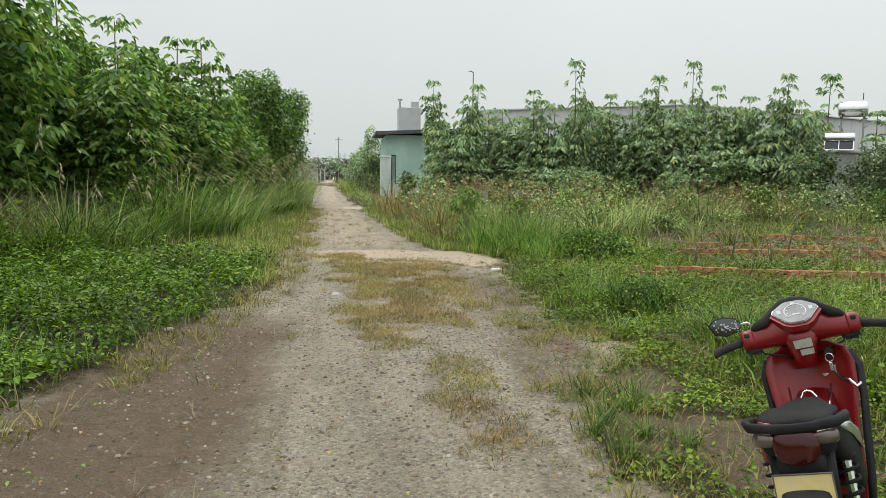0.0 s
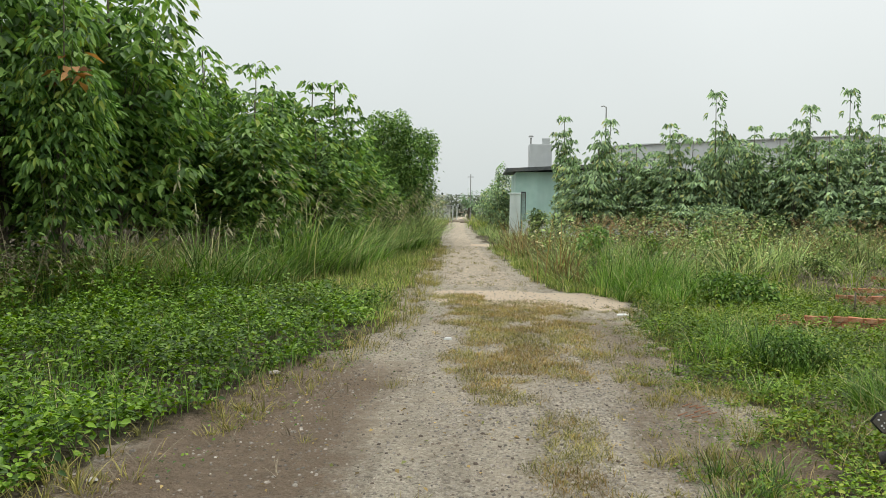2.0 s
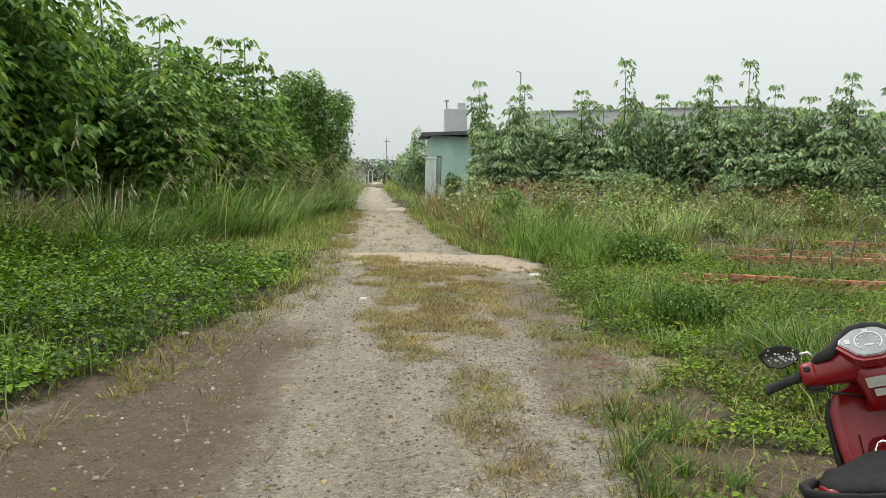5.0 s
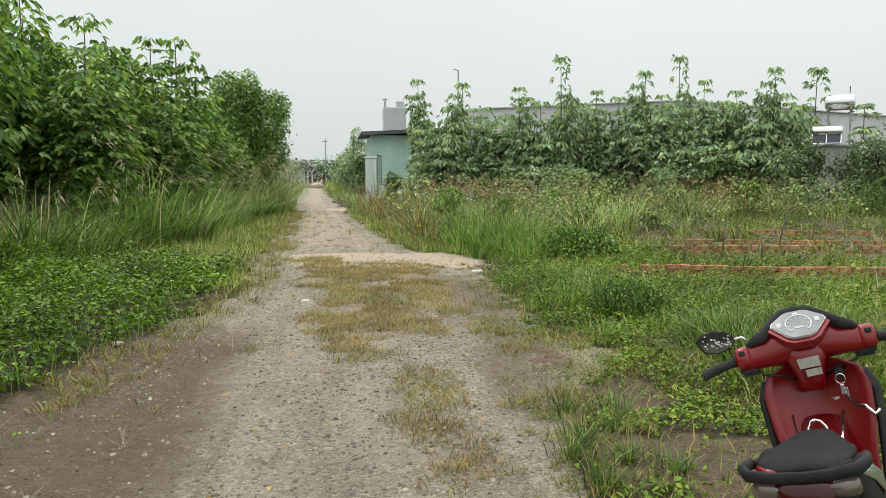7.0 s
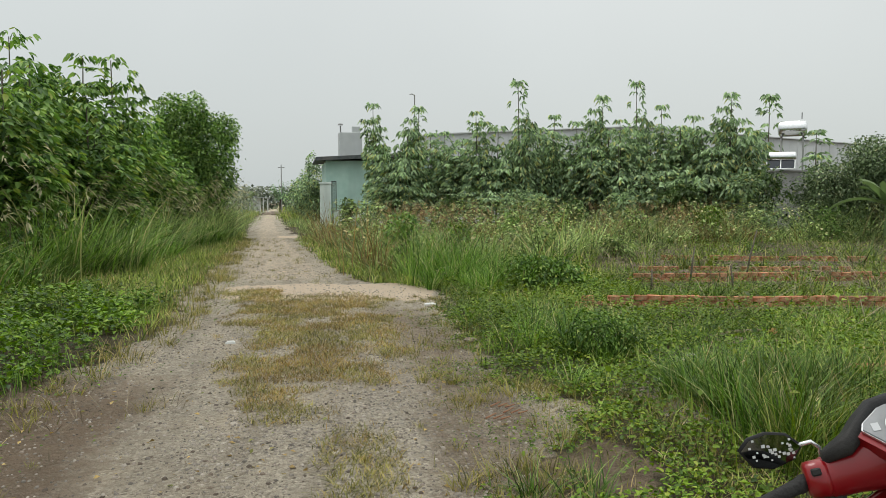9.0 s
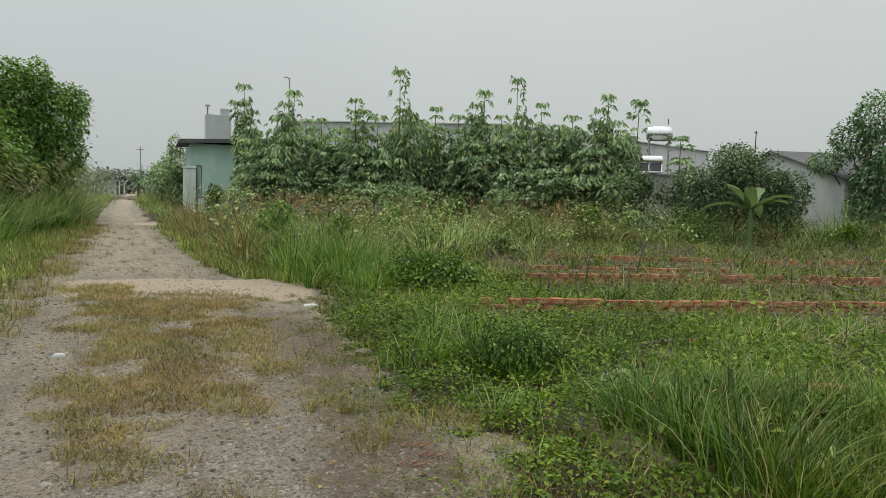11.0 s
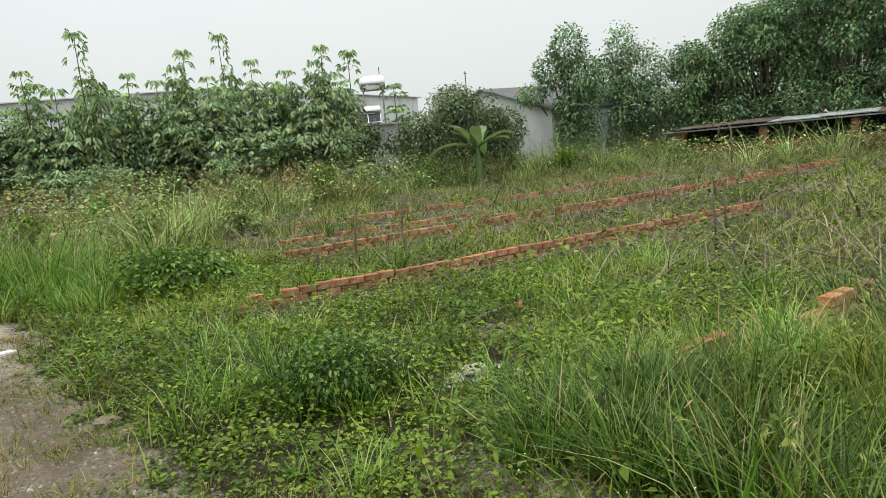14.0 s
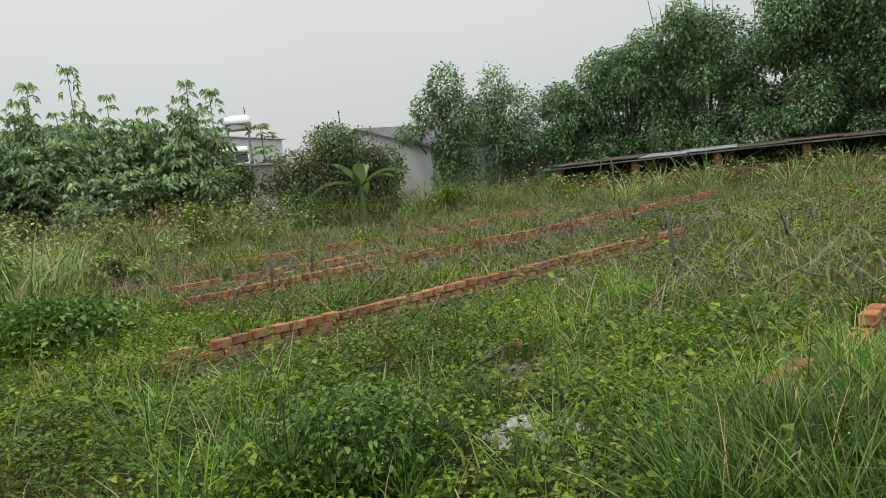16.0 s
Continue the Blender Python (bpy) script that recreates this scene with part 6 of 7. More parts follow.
# ---- the far end of the track ----
def far_end():
    h = thing("hut", 0, 0, 0, 0, "small far hut with a grey sheet roof", "hut")
    part("wall", box((-5.2, 112, 1.1), (2.6, 3, 2.2)), M_WHITE, h)
    part("roof", slab([(-7.2, 109.8, 2.5), (-2.6, 109.8, 2.1), (-2.6, 114, 2.1), (-7.2, 114, 2.5)], (0, 0, 1), 0.1), M_ZINC, h)
    for x in (-3.4, -2.8):
        part("post", tube([(x, 110, 0), (x, 110, 2.2)], 0.09, 6), M_WHITE, h)
    s = thing("hut", 0, 0, 0, 0, "small far open shelter on white posts", "hut")
    for x in (0.6, 1.3, 2.2, 3.2):
        part("post", tube([(x, 104, 0), (x, 104, 3.4)], 0.08, 6), M_WHITE, s)
    part("roof", slab([(0.2, 103, 3.5), (3.8, 103, 3.3), (3.8, 107, 3.3), (0.2, 107, 3.5)], (0, 0, 1), 0.1), M_ZINC, s)
    part("wall", box((2.2, 106.5, 1.6), (3.0, 0.15, 3.2)), M_WHITE, s)
    for x, y, hh, sd in ((-7.2, 100, 4.2, 4), (-5.2, 104, 3.6, 5)):
        banana(x, y, hh, "far banana plant beside the track", 8, sd)
    p = thing("palm", -1.0, 106, 0, 0, "far bushy palm with drooping fronds", "palm")
    part("trunk", tube([(0, 0, 0), (0.1, 0, 2.3)], [0.2, 0.15], 8), M_BARK, p)
    fr = []
    r = np.random.default_rng(9)
    for i in range(26):
        a, up, ln = r.uniform(0, 6.28), r.uniform(0.2, 1.4), r.uniform(2.0, 3.0)
        for k in range(12):
            s = k / 12
            px, pz = ln * s * math.cos(up), 2.2 + ln * s * math.sin(up) - 0.9 * s ** 2 * math.cos(up)
            for m in (-0.8, 0.8):
                fr.append(((math.cos(a) * px, math.sin(a) * px, pz), (math.cos(a + m), math.sin(a + m), -0.2)))
    n = len(fr)
    place("fronds", quads_mesh("fronds", *leaves(np.array([f[0] for f in fr]), np.array([f[1] for f in fr]), np.full(n, 0.6), np.full(n, 0.08), 0.4)), M_MANGO, p)
    crown_tree(2.5, 62, [((0, 0, 3.4), (1.0, 1.0, 1.2)), ((-0.7, 0, 2.4), (1.2, 1.1, 1.2)), ((0.8, 0, 2.2), (1.1, 1.1, 1.1)), ((0, 0, 1.2), (1.4, 1.3, 1.0)), ((-0.2, 0, 4.6), (0.5, 0.5, 0.9))], 55, 0.16, 0.3, M_STAND, "leafy young tree behind the gate pillar")
    crown_tree(1.9, 72, [((0, 0, 2.6), (1.3, 1.2, 1.3)), ((-0.6, 0, 1.6), (1.3, 1.2, 1.1)), ((0.8, 0, 1.5), (1.3, 1.2, 1.1))], 45, 0.2, 0.35, M_STAND, "leafy bush tree beside the far track")
    fp = thing("utility_pole", -0.75, 105, 0, 0, "thin grey far pole beside the track's end", "pole")
    part("pole", tube([(0, 0, 0), (0, 0, 6.7)], [0.09, 0.06], 8), M_CONCRETE, fp)
    part("crossarm", box((0, 0, 6.3), (0.9, 0.08, 0.08)), M_CONCRETE, fp)
    # heaps of soil and brush where the track ends
    v = []
    for i in range(16):
        a, b, s = -1.8 + r.uniform(-1.6, 1.6), 98 + r.uniform(-6, 6), r.uniform(0.3, 0.7)
        v.append(loft([oval((a, b, s * z), (1, 0, 0), (0, 1, 0), s * w * 1.3, s * w, 2.2, 9) for z, w in ((-0.05, 1.0), (0.3, 0.85), (0.55, 0.5), (0.65, 0.15))]))
    tagged(part("soil_heaps", merge(*v), M_CLOD, None, "", True), "low heaps of dug soil at the track's end", "soil heap", kind="stuff")
    n = 9000
    x = r.uniform(-70, 60, n)
    y = 175 + r.normal(0, 3, n)
    z = r.random(n) ** 0.8 * (3.0 + 2.6 * vnoise(x, 0 * x, 0.12, 3))
    d = r.normal(0, 1, (n, 3))
    ln = r.uniform(0.6, 1.3, n)
    stuff("far_trees", leaves(np.stack([x, y, z], 1), d, ln, ln * 0.7, 0.2), M_FAR, "line of far trees coloured pale for haze", "trees")
    x = r.uniform(-40, -4, n)
    y = 60 + r.uniform(0, 60, n)
    z = r.random(n) ** 0.8 * (1.2 + 3.2 * vnoise(x, y, 0.2, 5))
    stuff("far_bushes", leaves(np.stack([x, y, z], 1), d, ln * 0.5, ln * 0.3, 0.2), M_FAR, "far haze-coloured scrub west of the track", "bushes")


far_end()

# ---- the motorbike on its side stand ----
def wheel(parent, y, rad, width):
    w = part("wheel", tube([(0, y + (rad - 0.055) * math.cos(q), rad + (rad - 0.055) * math.sin(q)) for q in np.linspace(0, 2 * math.pi, 36, endpoint=False)], 0.016, 8, True), M_ALLOY, parent, "grey alloy wheel", True)
    ty = []
    for q in np.linspace(0, 2 * math.pi, 40, endpoint=False):
        c = Vector((0, y + (rad - 0.04) * math.cos(q), rad + (rad - 0.04) * math.sin(q)))
        o = Vector((0, math.cos(q), math.sin(q)))
        ty.append(oval(c, (1, 0, 0), o, width / 2, 0.04, 2.3, 12))
    v, f = loft(ty, False)
    k = len(ty[0])
    n = len(ty)
    f = f + [((n - 1) * k + j, (n - 1) * k + (j + 1) % k, (j + 1) % k, j) for j in range(k)]
    part("tyre", (v, f), M_TYRE, w, "worn black rubber tyre", True)
    part("hub", tube([(-0.06, y, rad), (0.06, y, rad)], 0.06, 16), M_ALLOY, w, "", True)
    for i in range(5):
        q = 6.283 * i / 5 + 0.3
        part("spoke", tube([(0, y + 0.05 * math.cos(q), rad + 0.05 * math.sin(q)), (0, y + (rad - 0.06) * math.cos(q), rad + (rad - 0.06) * math.sin(q))], [0.02, 0.014], 6), M_ALLOY, w)


def motorbike():
    t = thing("motorbike", 0, 0, 0, 0, "red step-through motorbike with black seat on its stand", "motorbike")
    X, Y, Z = (1, 0, 0), (0, 1, 0), (0, 0, 1)
    wheel(t, 0.62, 0.28, 0.075)
    wheel(t, -0.58, 0.28, 0.085)
    # fork, fenders
    for s in (-0.085, 0.085):
        part("fork_leg", tube([(s, 0.62, 0.28), (s, 0.5, 0.62), (s * 0.8, 0.45, 0.78)], [0.024, 0.028, 0.028], 10), M_ALLOY, t, "", True)
    fr = [oval((0, 0.62 + 0.315 * math.cos(q), 0.28 + 0.315 * math.sin(q)), X, (0, math.cos(q), math.sin(q)), 0.065, 0.02, 3, 14) for q in np.linspace(-0.1, 2.7, 12)]
    part("front_fender", loft(fr), M_BIKERED, t, "glossy red front fender", True)
    rf = [oval((0, -0.58 + 0.33 * math.cos(q), 0.28 + 0.33 * math.sin(q)), X, (0, math.cos(q), math.sin(q)), 0.08, 0.018, 3, 14) for q in np.linspace(0.9, 2.75, 10)]
    part("rear_fender", loft(rf), M_BIKEBLACK, t, "", True)
    # engine, frame and swing arm
    part("engine", merge(box((0, -0.02, 0.3), (0.24, 0.34, 0.2), 0.03, 2), tube([(0, 0.1, 0.3), (0, 0.36, 0.33)], [0.085, 0.075], 14)), M_ALLOY, t, "dirty grey engine block")
    part("frame_tube", tube([(0, 0.5, 0.66), (0, 0.36, 0.45), (0, 0.0, 0.42), (0, -0.3, 0.56), (0, -0.62, 0.68)], 0.03, 10), M_BIKEBLACK, t, "", True)
    for s in (-0.1, 0.1):
        part("swing_arm", tube([(s, -0.1, 0.3), (s, -0.58, 0.28)], 0.02, 8), M_BIKEBLACK, t)
    for s in (-0.125, 0.125):
        sh = part("shock_absorber", tube([(s, -0.52, 0.34), (s, -0.42, 0.66)], 0.018, 10), M_CHROME, t)
        coil = [(s + 0.032 * math.cos(q), -0.51 + 0.085 * q / 44 + 0.03 * math.sin(q), 0.37 + 0.26 * q / 44) for q in np.linspace(0, 44, 130)]
        part("spring", tube(coil, 0.006, 6), M_BIKEBLACK, sh, "black coil spring", True)
    part("exhaust", merge(tube([(0.1, 0.3, 0.24), (0.15, 0.05, 0.17), (0.16, -0.2, 0.2)], 0.018, 10), loft([oval((0.17, y, z), X, Z, r, r, 2.2, 16) for y, z, r in ((-0.2, 0.2, 0.02), (-0.27, 0.22, 0.05), (-0.72, 0.36, 0.055), (-0.76, 0.37, 0.03))])), M_BIKEBLACK, t, "", True)
    part("side_stand", tube([(-0.1, 0.02, 0.24), (-0.24, 0.06, 0.02)], 0.012, 8), M_BIKEBLACK, t)
    for s in (-1, 1):
        part("footpeg", tube([(0.1 * s, 0.06, 0.27), (0.3 * s, 0.06, 0.27)], 0.016, 8), M_BIKEBLACK, t)
    # side covers and tail
    for s in (-1, 1):
        pan = [oval((s * x, y, z), X, Z, w, h, 3.0, 14) for x, y, z, w, h in ((0.1, 0.12, 0.5, 0.02, 0.05), (0.125, 0.0, 0.54, 0.03, 0.11), (0.135, -0.2, 0.6, 0.035, 0.13), (0.125, -0.42, 0.68, 0.035, 0.085), (0.105, -0.62, 0.74, 0.03, 0.05), (0.08, -0.74, 0.765, 0.02, 0.025))]
        part("side_cover", loft(pan), M_BIKERED if s < 0 else M_BIKEBLACK, t, "glossy red side cover" if s < 0 else "black side cover", True)
        part("side_stripe", loft([oval((s * x, y, z), X, Z, 0.006, h, 2.5, 10) for x, y, z, h in ((0.168, -0.08, 0.6, 0.01), (0.176, -0.22, 0.65, 0.03), (0.164, -0.4, 0.71, 0.022), (0.14, -0.56, 0.745, 0.008))]), M_SILVER, t, "silver and white side decal", True)
    tail = [oval((0, y, z), X, Z, w, h, 2.8, 18) for y, z, w, h in ((-0.3, 0.66, 0.1, 0.08), (-0.5, 0.7, 0.12, 0.08), (-0.66, 0.725, 0.125, 0.065), (-0.75, 0.73, 0.115, 0.05))]
    part("tail_cowl", loft(tail), M_BIKEBLACK, t, "", True)
    part("tail_light", loft([oval((0, y, z), X, Z, w, h, 3.2, 18) for y, z, w, h in ((-0.7, 0.735, 0.085, 0.05), (-0.77, 0.73, 0.082, 0.05), (-0.8, 0.71, 0.066, 0.044), (-0.81, 0.69, 0.036, 0.024))]), M_LENSRED, t, "dark red tail light lens", True)
    part("tail_skirt", loft([oval((0, y, z), X, Z, w, h, 2.6, 16) for y, z, w, h in ((-0.7, 0.665, 0.085, 0.05), (-0.76, 0.655, 0.08, 0.045), (-0.775, 0.65, 0.05, 0.03))]), M_BIKEBLACK, t, "", True)
    for s in (-1, 1):
        part("turn_signal", loft([oval((s * x, y, z), X, Z, w, h, 2.6, 14) for x, y, z, w, h in ((0.095, -0.68, 0.74, 0.042, 0.026), (0.1, -0.745, 0.742, 0.044, 0.026), (0.088, -0.785, 0.74, 0.03, 0.016))]), M_LENSCLEAR, t, "clear amber-tinted turn signal lens", True)
    part("plate_hanger", loft([oval((0, y, z), X, (0, 0.4, 0.9), w, 0.012, 4, 14) for y, z, w in ((-0.7, 0.68, 0.1), (-0.8, 0.58, 0.1), (-0.88, 0.42, 0.09))]), M_BIKEBLACK, t, "", True)
    part("hanger_body", loft([oval((0, y, z), X, (0, 1, 0.3), w, d, 3, 14) for y, z, w, d in ((-0.68, 0.68, 0.11, 0.05), (-0.74, 0.58, 0.105, 0.04), (-0.79, 0.47, 0.095, 0.03))]), M_BIKEBLACK, t, "", True)
    # number plate, tipped up to the rear
    pm = pose(0, -0.845, 0.575, 66, 0, 0)
    pl = part("number_plate", moved(box((0, 0, 0), (0.19, 0.14, 0.004), 0.0015), pm), M_PLATE, t, "dusty yellow number plate")
    rim = [(-0.095, -0.07, 0.004), (0.095, -0.07, 0.004), (0.095, 0.07, 0.004), (-0.095, 0.07, 0.004)]
    part("plate_rim", moved(tube(rim, 0.004, 6, True), pm), M_LENSCLEAR, pl)
    fc = bpy.data.curves.new("plate_text", "FONT")
    fc.body, fc.size, fc.align_x, fc.extrude = "61-C1", 0.062, "CENTER", 0.0006
    fc.materials.append(M_PLATETEXT)
    tx = new("plate_text", fc)
    tx.parent = pl
    tx.matrix_local = pm @ Matrix.Translation((0, 0.008, 0.0035))
    part("plate_number", moved(merge(*[box((-0.062 + 0.031 * i, -0.035, 0.003), (0.021, 0.045, 0.0016)) for i in range(5)]), pm), M_PLATETEXT, pl)
    # seat
    seat = [oval((0, y, z), X, Z, w, h, 2.7, 20) for y, z, w, h in ((0.16, 0.73, 0.035, 0.012), (0.12, 0.734, 0.06, 0.02), (-0.02, 0.738, 0.085, 0.026), (-0.16, 0.744, 0.108, 0.028), (-0.28, 0.752, 0.128, 0.026), (-0.36, 0.768, 0.136, 0.024), (-0.5, 0.776, 0.136, 0.02), (-0.62, 0.782, 0.124, 0.017), (-0.7, 0.784, 0.1, 0.012), (-0.725, 0.782, 0.07, 0.006))]
    part("seat", loft(seat), M_SEAT, t, "black vinyl double seat", True)
    rail = [(0.15, -0.3, 0.725), (0.16, -0.46, 0.765), (0.162, -0.66, 0.785), (0.142, -0.75, 0.784), (0.075, -0.785, 0.78), (0, -0.792, 0.778), (-0.075, -0.785, 0.78), (-0.142, -0.75, 0.784), (-0.162, -0.66, 0.785), (-0.16, -0.46, 0.765), (-0.15, -0.3, 0.725)]
    part("grab_rail", tube(rail, [0.01, 0.014, 0.016, 0.017, 0.016, 0.016, 0.016, 0.017, 0.016, 0.014, 0.01], 10), M_BIKEBLACK, t, "moulded black grab rail", True)
    # leg shield: a curved inner face and black side wings
    def sheet(rows, thick, mat, label, name):
        k = len(rows[0])
        v = [p for r in rows for p in r]
        v2 = [(p[0], p[1] + thick, p[2]) for p in v]
        m = len(rows)
        f = []
        for i in range(m - 1):
            for j in range(k - 1):
                a = i * k + j
                f.append((a, a + 1, a + k + 1, a + k))
                b = m * k + a
                f.append((b + k, b + k + 1, b + 1, b))
        ringi = [j for j in range(k)] + [i * k + k - 1 for i in range(1, m)] + [(m - 1) * k + j for j in range(k - 2, -1, -1)] + [i * k for i in range(m - 2, 0, -1)]
        n = m * k
        for a, b in zip(ringi, ringi[1:] + ringi[:1]):
            f.append((b, a, a + n, b + n))
        return part(name, (v + v2, f), mat, t, label, True)

    rows = []
    for z, w, y0, curl in ((0.9, 0.12, 0.44, 0.0), (0.875, 0.19, 0.43, 0.02), (0.82, 0.215, 0.41, 0.04), (0.72, 0.205, 0.38, 0.05), (0.62, 0.18, 0.345, 0.05), (0.5, 0.165, 0.31, 0.045), (0.38, 0.15, 0.28, 0.03), (0.3, 0.12, 0.25, 0.02)):
        rows.append([(0.012 + 0.84 * w * s, y0 + curl * (1 - abs(s)) ** 0.7 * 1.0 - 0.05 * abs(s) ** 3, z) for s in np.linspace(-1, 1, 13)])
    sheet(rows, 0.025, M_BIKERED, "glossy red inner leg shield", "leg_shield")
    for s in (-1, 1):
        wing = [oval((0.012 + s * w * 0.86, y, z), X, Y, 0.016, d, 2.6, 12) for z, w, y, d in ((0.86, 0.195, 0.4, 0.02), (0.8, 0.222, 0.4, 0.04), (0.68, 0.212, 0.38, 0.06), (0.55, 0.19, 0.34, 0.08), (0.42, 0.17, 0.29, 0.075), (0.32, 0.15, 0.24, 0.04))]
        part("shield_wing", loft(wing), M_BIKEBLACK, t, "matt black outer wing of the leg shield", True)
    part("front_cowl", loft([oval((0, y, z), X, (0, 0.5, 1), w, h, 2.6, 18) for y, z, w, h in ((0.44, 0.72, 0.17, 0.17), (0.53, 0.72, 0.13, 0.15), (0.6, 0.7, 0.06, 0.1))]), M_BIKERED, t, "", True)
    part("centre_cover", loft([oval((0, y, z), X, Z, w, h, 3, 16) for y, z, w, h in ((0.4, 0.6, 0.09, 0.13), (0.3, 0.52, 0.1, 0.1), (0.12, 0.47, 0.105, 0.09), (-0.05, 0.5, 0.11, 0.1))]), M_BIKERED, t, "red centre cover over the frame", True)
    # carrier of bright wire before the seat
    part("luggage_hook", merge(tube([(-0.085, 0.33, 0.75), (-0.07, 0.22, 0.695), (-0.07, 0.16, 0.66)], 0.006, 6), tube([(0.085, 0.33, 0.75), (0.07, 0.22, 0.695), (0.07, 0.16, 0.66)], 0.006, 6), tube([(-0.07, 0.2, 0.685), (0.07, 0.2, 0.685)], 0.005, 6), tube([(-0.03, 0.2, 0.685), (-0.03, 0.22, 0.735), (-0.015, 0.224, 0.752), (0.0, 0.225, 0.757), (0.015, 0.224, 0.752), (0.03, 0.22, 0.735), (0.03, 0.2, 0.685)], 0.005, 6)), M_CHROME, t, "bright bent wire luggage carrier", True)
    part("bag_hook", tube([(0.12, 0.37, 0.765), (0.16, 0.33, 0.76), (0.185, 0.3, 0.735), (0.2, 0.31, 0.75)], 0.007, 6), M_CHROME, t, "", True)
    # steering head turned a little: cowl, dial, bars
    st = pose(0, 0.42, 0.97, -14, 0, 12)
    def S(g):
        return moved(g, st)
    cowl = [oval((x, y, z), Y, Z, d, h, 2.5, 18) for x, y, z, d, h in ((-0.215, -0.01, -0.02, 0.03, 0.035), (-0.19, -0.005, -0.02, 0.04, 0.045), (-0.13, 0.01, -0.012, 0.055, 0.05), (-0.07, 0.02, 0.0, 0.075, 0.065), (0, 0.025, 0.002, 0.085, 0.07), (0.07, 0.02, 0.0, 0.075, 0.065), (0.13, 0.01, -0.012, 0.055, 0.05), (0.19, -0.005, -0.02, 0.04, 0.045), (0.215, -0.01, -0.02, 0.03, 0.035))]
    hc = part("handlebar_cowl", S(loft(cowl)), M_BIKERED, t, "glossy red handlebar cowl", True)
    neck = [oval((0, y, z), X, Y, w, d, 2.8, 16) for z, y, w, d in ((0.0, 0.0, 0.085, 0.06), (-0.06, 0.0, 0.066, 0.056), (-0.11, 0.01, 0.05, 0.05), (-0.16, 0.03, 0.045, 0.045))]
    part("cowl_neck", S(loft(neck)), M_BIKERED, hc, "", True)
    top = [oval((x, y, z - 0.006), Y, Z, d * 0.92, h * 0.8, 3.6, 14) for x, y, z, d, h in ((-0.195, -0.01, 0.02, 0.025, 0.012), (-0.18, -0.012, 0.028, 0.042, 0.02), (-0.13, -0.012, 0.045, 0.062, 0.03), (-0.095, 0.01, 0.07, 0.06, 0.034), (-0.05, 0.03, 0.1, 0.055, 0.032), (0, 0.032, 0.106, 0.055, 0.033), (0.05, 0.03, 0.1, 0.055, 0.032), (0.095, 0.01, 0.07, 0.06, 0.034), (0.13, -0.012, 0.045, 0.062, 0.03), (0.18, -0.012, 0.028, 0.042, 0.02), (0.195, -0.01, 0.02, 0.025, 0.012))]
    part("cowl_top", S(loft(top)), M_BIKEBLACK, hc, "matt black cowl top", True)
    # dial: lozenge set into the cowl, tipped to the rider
    dm = st @ pose(0, -0.054, 0.054, 50, 0, 0)
    hexo = [(-0.108, 0.004), (-0.1, 0.022), (-0.05, 0.058), (-0.03, 0.064), (0.03, 0.064), (0.05, 0.058), (0.1, 0.022), (0.108, 0.004), (0.055, -0.056), (0.03, -0.068), (-0.03, -0.068), (-0.055, -0.056)]
    def lozenge(k, z, th):
        return moved(slab([(a * k * 0.9, b * k * 0.94, z) for a, b in hexo], Z, th), dm)
    part("dial_bezel", lozenge(1.19, -0.034, 0.03), M_BIKERED, hc)
    part("dial_rim", lozenge(1.0, -0.002, 0.006), M_SILVER, hc, "bright silver dial rim")
    part("dial_face", lozenge(0.965, 0.004, 0.003), M_DIAL, hc, "pale grey speedometer face")
    part("speedometer", moved(tube([(0.044 * math.cos(q), -0.004 + 0.04 * math.sin(q), 0.008) for q in np.linspace(-0.9, 4.0, 22)], 0.0025, 5), dm), M_WHITE, hc)
    part("dial_marks", moved(merge(*[box((0.034 * math.cos(q), -0.004 + 0.031 * math.sin(q), 0.0078), (0.006, 0.004, 0.001)) for q in np.linspace(-0.7, 3.9, 9)], box((0, -0.02, 0.0078), (0.03, 0.008, 0.001)), box((-0.066, 0.004, 0.0078), (0.016, 0.02, 0.001)), box((0.066, 0.004, 0.0078), (0.016, 0.02, 0.001)), box((0, 0.045, 0.0078), (0.018, 0.009, 0.001))), dm), M_DIALDARK, hc)
    for s in (-1, 1):
        part("switch_box", S(loft([oval((s * x, -0.012, -0.02), Y, Z, d, d * 1.05, 3, 14) for x, d in ((0.19, 0.034), (0.2, 0.038), (0.235, 0.036), (0.242, 0.03))])), M_BIKERED, hc, "", True)
        part("switch", S(box((s * 0.218, -0.05, -0.005), (0.022, 0.012, 0.016), 0.003)), M_BIKEBLACK, hc)
        part("lower_switch", S(box((s * 0.2, 0.0, -0.06), (0.07, 0.05, 0.04), 0.01, 2)), M_BIKEBLACK, hc)
        grip = [oval((s * x, -0.012 - 0.28 * max(0, x - 0.24), -0.022 - 0.26 * max(0, x - 0.24)), Y, Z, r, r, 2, 14) for x, r in ((0.235, 0.017), (0.25, 0.02), (0.27, 0.0165), (0.29, 0.0165), (0.31, 0.0165), (0.33, 0.0165), (0.35, 0.0165), (0.36, 0.019), (0.368, 0.019), (0.372, 0.012))]
        part("grip", S(loft(grip)), M_TYRE, hc, "black rubber grip", True)
        if s > 0:
            part("brake_lever", S(tube([(0.2, 0.03, -0.03), (0.27, 0.045, -0.035), (0.36, 0.035, -0.05)], [0.007, 0.006, 0.005], 6)), M_BIKEBLACK, hc, "", True)
        part("cable", S(tube([(s * 0.2, 0.03, -0.03), (s * 0.16, -0.02, -0.085), (s * 0.09, 0.0, -0.1), (s * 0.04, 0.03, -0.12)], 0.0045, 6)), M_BIKEBLACK, hc, "", True)
